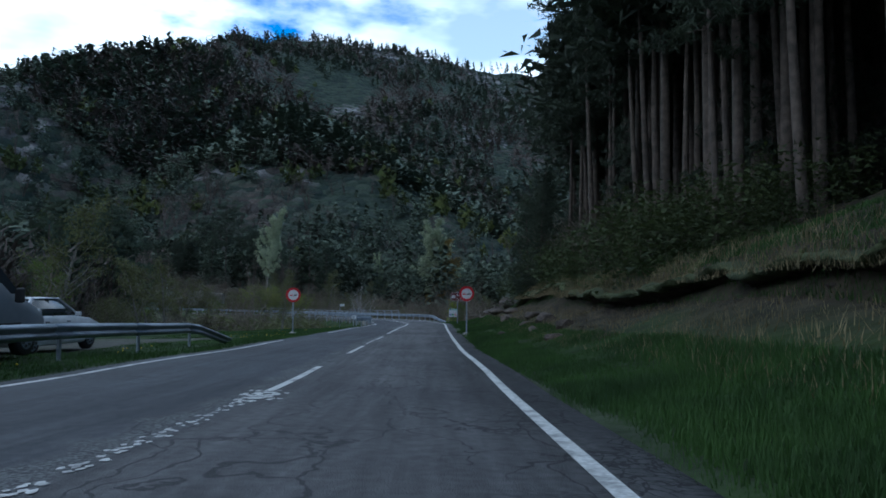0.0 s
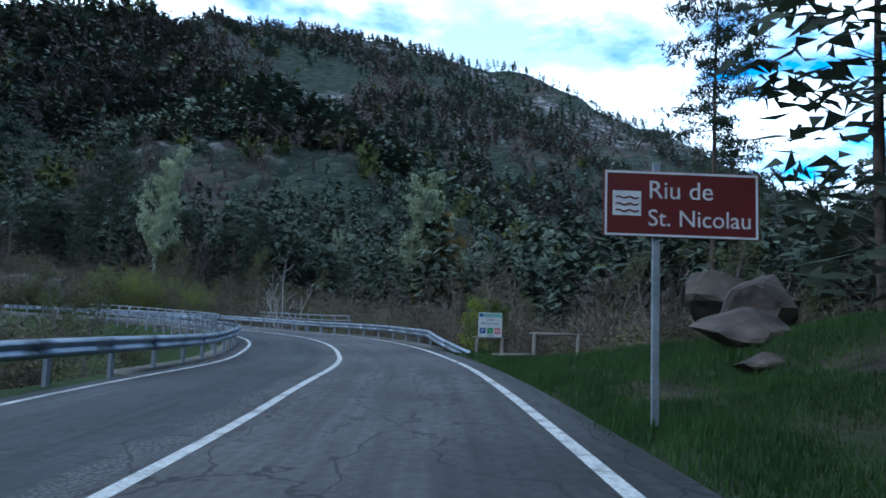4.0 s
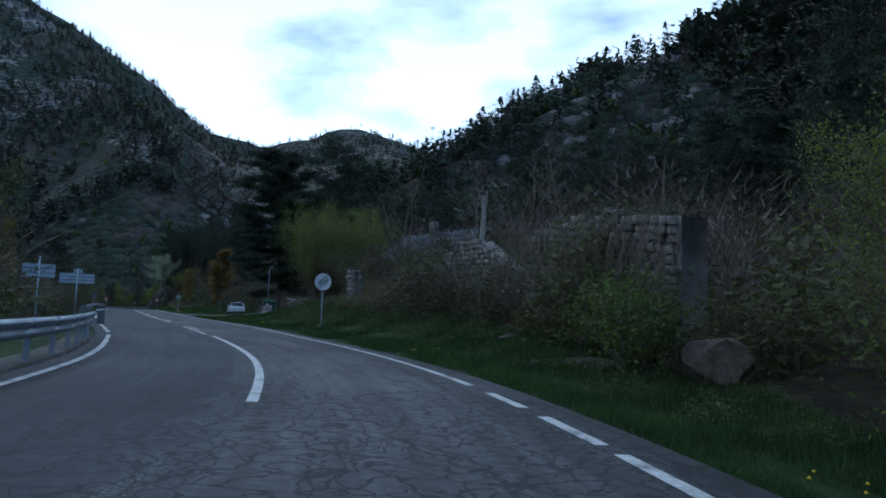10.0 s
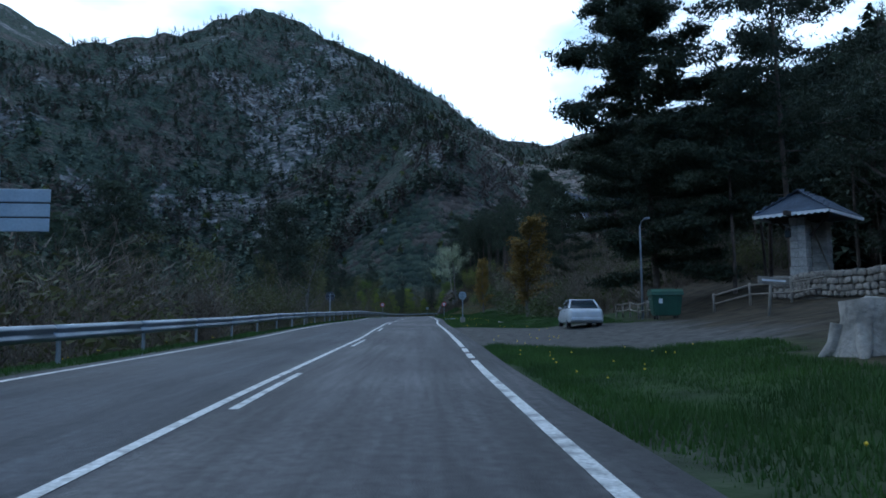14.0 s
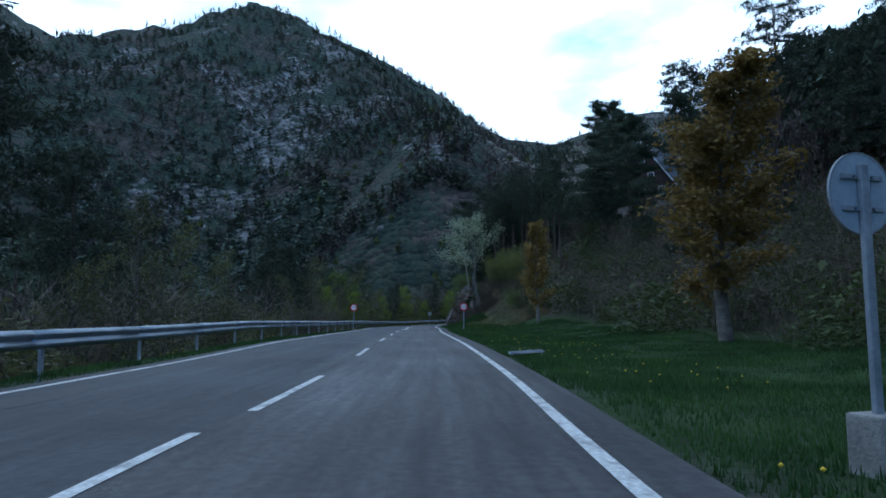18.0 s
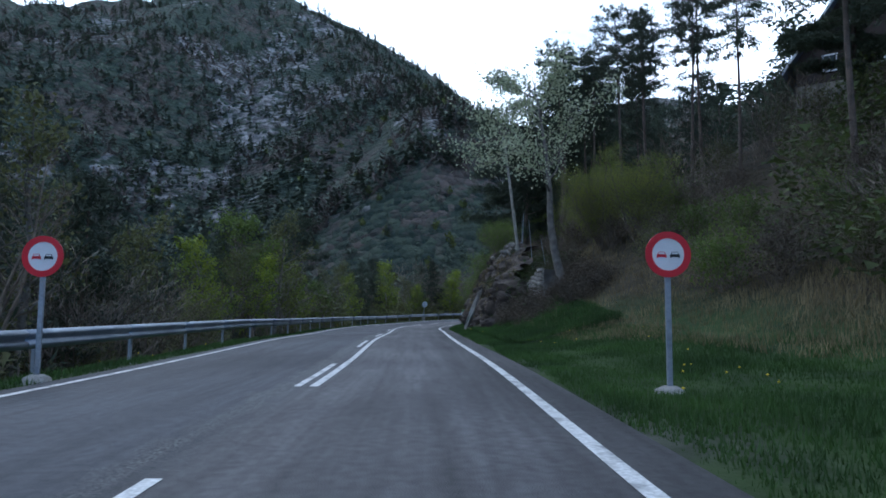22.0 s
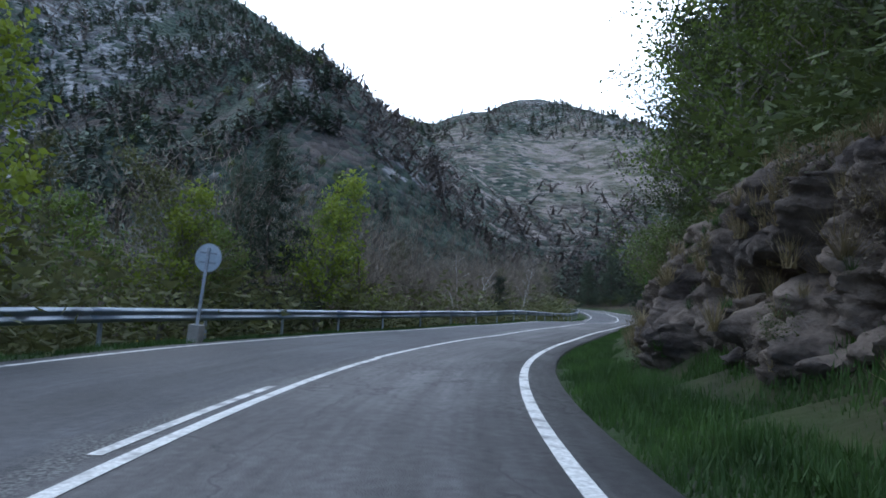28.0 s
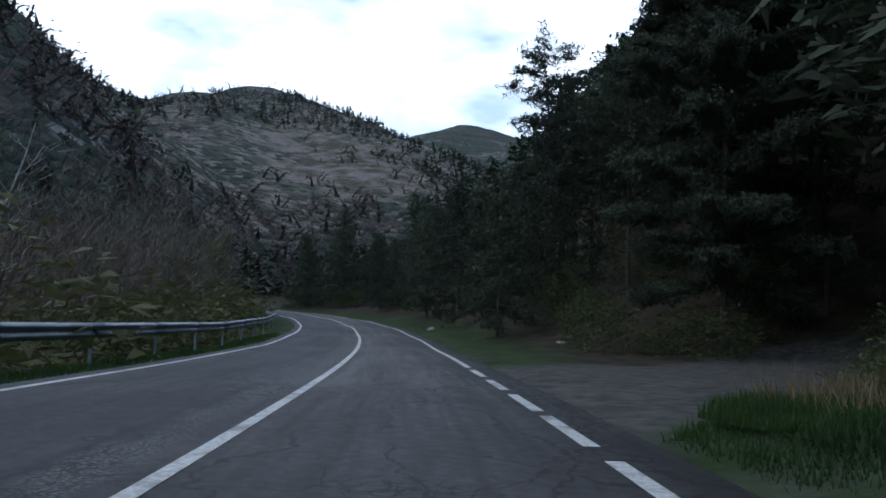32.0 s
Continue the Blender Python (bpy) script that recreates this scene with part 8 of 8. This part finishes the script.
g = thing("tree_stump", Matrix.Translation(land(178.5, 9.0)) @ pose(0, 0, 0, 0, 0, 20), "bleached ragged tree stump in the grass", "stump")
part("stump", tubes_mesh("stump", [(np.array([(0, 0, -0.2), (0.0, 0.0, 0.15), (0.03, 0.0, 0.5), (0.02, 0.02, 0.82), (0.0, 0.0, 0.86)]), [0.52, 0.42, 0.34, 0.36, 0.05])]
     + [(np.array([(0.34 * math.cos(k), 0.34 * math.sin(k), 0.45), (0.42 * math.cos(k), 0.42 * math.sin(k), 0.12), (0.62 * math.cos(k), 0.62 * math.sin(k), -0.1)]), [0.12, 0.11, 0.06]) for k in (0.3, 1.5, 2.6, 3.9, 5.2)], ROCK_PALE, 12), None, g, "pale weathered wood")
g = thing("drain_cover", Matrix.Translation(land(233.2, 4.55, 0.12)) @ pose(0, 0, 0, 3, -4, heading(233)), "grey metal cover lying in the verge grass", "cover")
part("sheet", box((0.95, 0.42, 0.03), (0, 0, 0), 0.006), STEEL_DULL, g, "dull zinc sheet")
for k in range(6):
    part("rib", box((0.93, 0.018, 0.02), (0, -0.18 + 0.07 * k, 0.024)), STEEL_DULL, g)
for x in (-0.4, 0.4):
    part("leg", box((0.04, 0.04, 0.3), (x, -0.15, -0.16)), WOOD_GREY, g)


# ---- vehicles ----
def loft(sections, material, parent, name, label=""):
    """Rings of points joined end to end and capped, then rounded."""
    bm = bmesh.new()
    rings = [[bm.verts.new(p) for p in sec] for sec in sections]
    n = len(rings[0])
    for a, b in zip(rings, rings[1:]):
        for k in range(n):
            bm.faces.new((a[k], a[(k + 1) % n], b[(k + 1) % n], b[k]))
    bm.faces.new(rings[0][::-1])
    bm.faces.new(rings[-1])
    bmesh.ops.recalc_face_normals(bm, faces=list(bm.faces))
    ob = part(name, bm, material, parent, label, True)
    md = ob.modifiers.new("round", "BEVEL")
    md.width, md.segments, md.limit_method, md.angle_limit = 0.05, 2, "ANGLE", radians(35)
    return ob


def section(y, zb, zt, wb, wt, mid=None):
    zm = mid if mid is not None else zb + 0.45 * (zt - zb)
    return [(-wb, y, zb), (wb, y, zb), (wb * 1.03, y, zm), (wt, y, zt), (-wt, y, zt), (-wb * 1.03, y, zm)]


def wheel(g, x, y, r, w=0.2):
    wh = part("wheel", tube([(x - w / 2, y, r), (x - w / 2 + 0.02, y, r), (x + w / 2 - 0.02, y, r), (x + w / 2, y, r)], [r * 0.9, r, r, r * 0.9], 24), TYRE, g, "black tyre", True)
    sx = math.copysign(1, x)
    part("rim", tube([(x + sx * (w / 2 - 0.02), y, r), (x + sx * (w / 2 + 0.012), y, r)], [r * 0.66, r * 0.6], 18), STEEL, wh, "grey rim")
    for k in range(7):
        a = k * 2 * math.pi / 7
        part("spoke_hole", box((0.012, 0.07, 0.05), (x + sx * (w / 2 + 0.012), y + 0.4 * r * math.cos(a), r + 0.4 * r * math.sin(a))), BLACK, wh)


def sedan(s, u, turn, paint, label):
    g = thing("car", Matrix.Translation(land(s, u)) @ pose(0, 0, 0, 0, 0, heading(s) + turn), label, "car")
    loft([section(-2.2, 0.38, 0.80, 0.72, 0.70), section(-2.05, 0.26, 0.93, 0.83, 0.78), section(-1.3, 0.22, 0.97, 0.86, 0.80), section(0.6, 0.20, 0.95, 0.86, 0.80),
          section(1.5, 0.22, 0.86, 0.85, 0.78), section(2.1, 0.30, 0.72, 0.80, 0.70), section(2.22, 0.38, 0.62, 0.70, 0.62)], paint, g, "body", "smooth painted body")
    loft([section(-1.55, 0.92, 0.98, 0.76, 0.72), section(-0.95, 0.92, 1.38, 0.76, 0.58), section(0.15, 0.92, 1.40, 0.76, 0.58), section(1.0, 0.90, 0.96, 0.76, 0.70)], GLASS, g, "glasshouse", "dark car windows")
    loft([section(-1.0, 1.36, 1.405, 0.60, 0.54), section(-0.4, 1.38, 1.43, 0.61, 0.55), section(0.2, 1.37, 1.41, 0.60, 0.54)], paint, g, "roof")
    for sg in (-1, 1):
        part("roof_pillar", tube([(sg * 0.75, -1.52, 0.95), (sg * 0.585, -0.97, 1.385)], 0.05, 5), paint, g)
        part("roof_pillar", tube([(sg * 0.75, 0.98, 0.93), (sg * 0.585, 0.18, 1.395)], 0.035, 5), paint, g)
        part("door_pillar", tube([(sg * 0.775, -0.35, 0.93), (sg * 0.60, -0.38, 1.39)], 0.03, 5), BLACK, g)
        part("tail_lamp", box((0.30, 0.05, 0.16), (sg * 0.58, -2.14, 0.74), 0.02), LAMP_RED, g, "red tail lamp")
        part("headlamp", box((0.36, 0.08, 0.14), (sg * 0.52, 2.12, 0.62), 0.03), LAMP_CLEAR, g)
        part("mirror", box((0.16, 0.10, 0.12), (sg * 0.90, 0.62, 0.98), 0.03), paint, g)
        for y in (-0.75, 0.2):
            part("door_handle", box((0.025, 0.16, 0.03), (sg * 0.885, y, 0.80), 0.008), PLASTIC, g)
        for y in (-1.3, 1.35):
            wheel(g, sg * 0.76, y, 0.31)
    part("number_plate", box((0.52, 0.02, 0.11), (0, -2.165, 0.66), 0.004), WHITE, g, "blank number plate")
    part("bumper", box((1.5, 0.12, 0.16), (0, -2.17, 0.44), 0.04), paint, g)
    part("front_bumper", box((1.45, 0.12, 0.16), (0, 2.18, 0.42), 0.04), paint, g)
    return g


sedan(203.5, 10.4, -4, CAR_WHITE, "white saloon car parked in the lay-by seen from behind")
sedan(18.0, -8.1, -2, CAR_WHITE, "white hatchback parked on the grass behind the van")


def van(s, u, turn, paint, label):
    g = thing("van", Matrix.Translation(land(s, u)) @ pose(0, 0, 0, 0, 0, heading(s) + turn), label, "van")
    loft([section(-2.35, 0.45, 1.90, 0.90, 0.80, 1.1), section(-2.25, 0.30, 1.95, 0.93, 0.82, 1.1), section(0.3, 0.28, 1.97, 0.94, 0.82, 1.1), section(0.75, 0.28, 1.88, 0.94, 0.76, 1.1),
          section(1.55, 0.28, 1.18, 0.93, 0.84, 0.9), section(2.15, 0.32, 0.98, 0.90, 0.78, 0.75), section(2.38, 0.42, 0.78, 0.78, 0.68, 0.6)], paint, g, "body", "grey painted body")
    loft([section(0.92, 1.16, 1.76, 0.80, 0.69), section(0.96, 1.16, 1.77, 0.80, 0.69), section(1.62, 1.16, 1.20, 0.80, 0.76)], GLASS, g, "windscreen", "dark sloping windscreen")
    for sg in (-1, 1):
        gl = part("side_window", prism([(-0.45, 0.0), (-0.45, 0.52), (0.15, 0.55), (0.72, 0.06), (0.72, 0.0)], 0.03, None, pose(sg * 0.905, 0.55, 1.18, 0, 0, 90)), GLASS, g, "dark side window")
        gl.matrix_basis = Matrix.Rotation(radians(-sg * 5.5), 4, "Y") @ Matrix.Translation((sg * 0.10, 0, 0.0))
        part("mirror", box((0.16, 0.14, 0.30), (sg * 1.02, 1.12, 1.24), 0.04), PLASTIC, g)
        part("headlamp", box((0.30, 0.34, 0.26), (sg * 0.70, 2.08, 0.82), 0.06), LAMP_CLEAR, g, "tall clear headlamp")
        part("door_handle", box((0.03, 0.10, 0.22), (sg * 0.955, 0.02, 1.02), 0.01), PLASTIC, g)
        part("side_strip", box((0.03, 3.2, 0.14), (sg * 0.955, -0.3, 0.62), 0.012), PLASTIC, g)
        part("door_seam", box((0.012, 0.015, 1.3), (sg * 0.955, 0.10, 1.0)), PLASTIC, g)
        for y in (-1.5, 1.55):
            wheel(g, sg * 0.84, y, 0.33)
    part("front_bumper", box((1.7, 0.22, 0.28), (0, 2.32, 0.46), 0.06), PLASTIC, g, "dark plastic bumper")
    part("number_plate", box((0.52, 0.02, 0.11), (0, 2.44, 0.48), 0.004), WHITE, g, "blank number plate")
    return g


van(12.8, -7.1, -1, CAR_SILVER, "grey panel van parked on the grass behind the guard rail")

# ---- ground cover ----
def blades(name, n, s_range, u_fn, h, material, label, seed, width=0.011, lean=0.7, keep=None, clump=1.6, up=0.0):
    """Grass as single leaning blades."""
    r = np.random.RandomState(seed)
    s = r.uniform(*s_range, size=n)
    lo, hi = u_fn(s)
    u = lo + (hi - lo) * r.rand(n)
    x, y = at_xy(s, u)
    dens = fbm(x / clump, y / clump, 3) * 0.7 + r.rand(n) * 0.9 - 0.05
    ok = (dens > 0) & (side_lot(s, u) < 0.3)
    if keep is not None:
        ok &= keep(s, u)
    x, y, s, u = x[ok], y[ok], s[ok], u[ok]
    z = ground_z(x, y) - 0.02 + up
    k = len(x)
    a = r.rand(k) * 6.283
    hh = h * (0.5 + r.rand(k)) * (0.75 + 0.6 * np.clip(fbm(x / 2.3, y / 2.3, 2), -0.5, 1))
    w = width * (0.7 + 0.6 * r.rand(k))
    dx, dy = np.cos(a), np.sin(a)
    b = lean * hh * r.rand(k)
    v = np.stack([np.c_[x - dy * w, y + dx * w, z], np.c_[x + dy * w, y - dx * w, z], np.c_[x + dx * b, y + dy * b, z + hh]], 1).reshape(-1, 3)
    tri = np.arange(3 * k).reshape(k, 3)
    ob = new(name, raw_mesh(name, v, tri, material))
    return tagged(ob, label, "grass", kind="stuff")


blades("verge_grass", 220000, (-4, 60), lambda s: (3.9 + 0 * s, 6.9 + 0 * s), 0.15, GRASS, "green grass on the wooded bank", 1)
blades("verge_grass_river", 60000, (58, 76), lambda s: (4.1 + 0 * s, 10 + 0 * s), 0.16, GRASS, "green grass at the river mouth", 12)
blades("verge_grass_ruin", 170000, (124, 184), lambda s: (3.9 + 0 * s, 8.2 + 0 * s), 0.17, GRASS, "green grass below the ruined wall", 2)
blades("meadow_grass", 420000, (180, 288), lambda s: (3.95 + 0 * s, np.interp(s, [180, 210, 262, 276, 288], [9, 14, 13.5, 10, 6.8])), 0.13, GRASS, "green roadside meadow grass", 3)
blades("rock_verge_grass", 300000, (286, 400), lambda s: (3.95 + 0 * s, np.interp(s, [286, 296, 302, 320, 372, 400], [8.5, 8.5, 6.4, 6.6, 8.6, 9])), 0.14, GRASS, "green grass at the foot of the rocks", 4)
blades("foot_grass", 90000, (284, 301), lambda s: (4.7 + 0 * s, np.interp(s, [284, 296, 301], [8.4, 7.6, 5.4])), 0.2, GRASS, "green grass at the foot of the bank", 18, up=0.13)
blades("left_verge_grass", 150000, (160, 420), lambda s: (-left_width(s) - 2.2, -left_width(s) - 0.5), 0.11, GRASS, "short grass under the guard rail", 5)
blades("field_grass", 130000, (4, 60), lambda s: (-13 + 0 * s, -left_width(s) - 0.55), 0.11, GRASS, "meadow grass beside the parked vehicles", 6)
blades("terrace_grass", 60000, (4, 56), lambda s: (8.7 + 0 * s, 13.5 + 0 * s), 0.20, GRASS, "green grass on the terrace below the pines", 16, up=0.06)
blades("lip_dry_grass", 9000, (5, 51), lambda s: (8.5 + 0 * s, 9.5 + 0 * s), 0.34, GRASS_DRY, "dry grass hanging from the turf edge", 17, 0.007, 1.3, up=0.62)
blades("bank_dry_grass", 7000, (4, 50), lambda s: (5.8 + 0 * s, 9.0 + 0 * s), 0.22, GRASS_DRY, "dry straw-coloured grass on the eroded bank", 7, 0.01, 0.9)
blades("slope_dry_grass", 20000, (274, 300), lambda s: (np.interp(s, [274, 282, 300], [9.5, 6.2, 5.6]), 13 + 0 * s), 0.32, GRASS_DRY, "dry straw-coloured grass on the slope", 8, 0.01, 0.9)
blades("rock_dry_grass", 16000, (296, 400), lambda s: (6.8 + 0 * s, 11 + 0 * s), 0.5, GRASS_DRY, "dry hanging grass above the rock", 9, 0.012, 1.1)
blades("bank_tussocks", 34000, (344, 392), lambda s: (5.6 + 0 * s, 10 + 0 * s), 0.5, GRASS_DRY, "dry hanging tussocks on the steep bank", 14, 0.010, 1.2, up=0.1)
blades("bank_grass", 230000, (318, 392), lambda s: (4.6 + 0 * s, np.interp(s, [318, 352, 366, 392], [10.5, 10.5, 7.0, 7.0])), 0.17, GRASS, "green grass on the steep bank", 15, clump=0.5, up=0.12)
blades("ruin_dry_stems", 12000, (130, 156), lambda s: (7.6 + 0 * s, 10 + 0 * s), 1.0, GRASS_DRY, "dry bramble stems over the ruined wall", 10, 0.008, 1.2)


def vines(name, s0, s1, u, top, n, seed, label):
    """Dry creepers hanging over a wall."""
    r = np.random.RandomState(seed)
    br = []
    for _ in range(n):
        s = r.uniform(s0, s1)
        b = land(s, u - 0.55 - 0.25 * r.rand())
        h = top(s) * (0.75 + 0.35 * r.rand())
        out = np.array(tuple(road(s, u - 1) - road(s, u)))
        p = np.array(tuple(b)) + (0, 0, h)
        pts = [p + out * (0.12 * k * r.rand()) + r.normal(size=3) * 0.09 - np.array([0, 0, h * 0.22 * k * (0.5 + 0.5 * r.rand())]) for k in range(5)]
        br.append((np.array(pts), np.linspace(0.012, 0.005, 5)))
    ob = new(name, tubes_mesh(name, br, TWIG, 5))
    return tagged(ob, label, "creeper", kind="stuff")


vines("dry_creepers", 131, 138, 8.5, lambda s: 3.0, 260, 3, "dry creepers hanging over the ruined wall")
vines("dry_creepers_low", 138, 148, 8.5, lambda s: 1.9, 200, 4, "dry creepers hanging over the broken wall")


def flowers(name, n, s_range, u_fn, seed, label, h=0.16):
    r = np.random.RandomState(seed)
    s = r.uniform(*s_range, size=n)
    lo, hi = u_fn(s)
    u = lo + (hi - lo) * r.rand(n)
    x, y = at_xy(s, u)
    ok = fbm(x / 2.5, y / 2.5, 2) > 0.1
    x, y = x[ok], y[ok]
    z = ground_z(x, y) + h * (0.7 + 0.6 * r.rand(len(x)))
    k = len(x)
    ang = np.arange(6) * math.pi / 3
    rad = 0.016 + 0.010 * r.rand(k)
    ring_ = np.stack([x[:, None] + rad[:, None] * np.cos(ang), y[:, None] + rad[:, None] * np.sin(ang), np.repeat(z[:, None], 6, 1)], -1)
    mid = np.stack([x, y, z + 0.018], -1)[:, None]
    low = np.stack([x, y, z - 0.02], -1)[:, None]
    v = np.concatenate([ring_, mid, low], 1).reshape(-1, 3)
    i = np.arange(k)[:, None] * 8
    tri = np.concatenate([i + (a, (a + 1) % 6, 6) for a in range(6)] + [i + ((a + 1) % 6, a, 7) for a in range(6)])
    ob = new(name, raw_mesh(name, v, tri, FLOWER))
    return tagged(ob, label, "flowers", kind="stuff")


# ivy and brambles hanging over the rock
for k, (n, s0, s1, u0, u1, h0, h1, m) in enumerate(((70, 4, 50, 6.6, 8.8, 0.25, 0.7, LEAF_DUN), (40, 4, 56, 6.0, 8.6, 0.2, 0.5, LEAF_MOSS), (40, 140, 170, 6.6, 9.5, 0.4, 1.1, LEAF_MOSS), (46, 130.5, 148, 7.4, 9.2, 0.7, 1.7, LEAF_DUN), (24, 130.5, 148, 7.8, 9.6, 1.2, 2.6, LEAF_OLIVE), (26, 325, 364, 7.6, 9.6, 1.2, 2.2, LEAF_MOSS), (60, 297, 316, 7.6, 9.5, 1.0, 2.0, LEAF_MOSS), (50, 298, 318, 7.0, 9.0, 1.0, 1.8, LEAF_OLIVE), (40, 346, 372, 7.2, 9.4, 1.0, 2.0, LEAF_OLIVE), (70, 344, 386, 6.4, 9.6, 0.5, 1.3, LEAF_DUN), (36, 344, 386, 6.2, 9.0, 0.4, 1.0, LEAF_MOSS))):
    pts = belt(n, 500 + k, s0, s1, u0, u1)
    scatter("brambles", bush_cloud(1000, trng, 0.012), pts, h0 + (h1 - h0) * np.random.RandomState(k).rand(len(pts)), m, "tangled brambles over stone and rock", 510 + k, 1.6)
flowers("dandelions", 420, (180, 300), lambda s: (4.2 + 0 * s, 8 + 0 * s), 2, "yellow dandelions in the meadow")
flowers("verge_dandelions", 260, (112, 180), lambda s: (4.3 + 0 * s, 6 + 0 * s), 3, "yellow dandelions along the verge")
flowers("left_dandelions", 300, (180, 400), lambda s: (-left_width(s) - 1.8, -left_width(s) - 0.6), 4, "yellow dandelions under the guard rail")
flowers("field_dandelions", 200, (8, 52), lambda s: (-9 + 0 * s, -4.6 + 0 * s), 5, "yellow dandelions in the field")


# ---- worn paint along the first centre line and gravel by the edges ----
def flakes(name, n, s_range, u0, spread, size, material, seed, label, parent=None):
    r = np.random.RandomState(seed)
    V, F = [], []
    for k in range(n):
        s, u = r.uniform(*s_range), u0 + r.normal() * spread
        m = r.randint(4, 7)
        b = len(V)
        for j in range(m):
            a = 2 * math.pi * j / m
            q = size * (0.5 + r.rand())
            V.append(tuple(road(s + 1.6 * q * math.cos(a), u + q * math.sin(a), 0.007)))
        F += [(b, b + j, b + j + 1) for j in range(1, m - 1)]
    ob = new(name, raw_mesh(name, V, F, material))
    ob.parent = parent
    return tagged(ob, label)


flakes("worn_paint", 110, (3.5, 9.5), -0.05, 0.05, 0.028, LINE, 1, "flaked remains of white paint", road_ob)
flakes("worn_paint", 60, (8.2, 9.6), -0.02, 0.14, 0.045, LINE, 2, "flaked remains of white paint", road_ob)


def patch(s0, s1, u0, u1, seed, mat_, label):
    r = random.Random(seed)
    n = 28
    V = [tuple(road((s0 + s1) / 2, (u0 + u1) / 2, 0.004))]
    for k in range(n):
        a = 2 * math.pi * k / n
        q = 0.8 + 0.35 * noise.noise(Vector((math.cos(a) * 1.6, math.sin(a) * 1.6, seed)))
        V.append(tuple(road((s0 + s1) / 2 + (s1 - s0) / 2 * q * math.cos(a), (u0 + u1) / 2 + (u1 - u0) / 2 * q * math.sin(a), 0.004)))
    ob = new("asphalt_patch", raw_mesh("asphalt_patch", V, [(0, k + 1, (k + 1) % n + 1) for k in range(n)], mat_))
    ob.parent = road_ob
    return tagged(ob, label)


PATCH = mat("fresh_asphalt", (0.05, 0.05, 0.054), (0.033, 0.033, 0.036), scale=0.9, rough=0.75, bump=0.4, bump_scale=60, fine=12, fine_mix=0.5)
for s0, s1, u0, u1 in ((138, 146, -0.5, 0.9), (149, 156, -0.8, 0.3), (162, 171, -3.2, -2.0), (214, 219, -3.6, -2.2), (221, 225, -3.4, -2.6), (229, 233, -3.2, -2.0), (250, 256, -2.8, -1.2),
                       (290, 294, -3.3, -2.5), (312, 315, -3.2, -2.5), (392, 397, -3.3, -2.2), (262, 266, 1.0, 1.6), (212, 214, 1.8, 2.4)):
    patch(s0, s1, u0, u1, int(s0), PATCH, "dark mended asphalt patch")
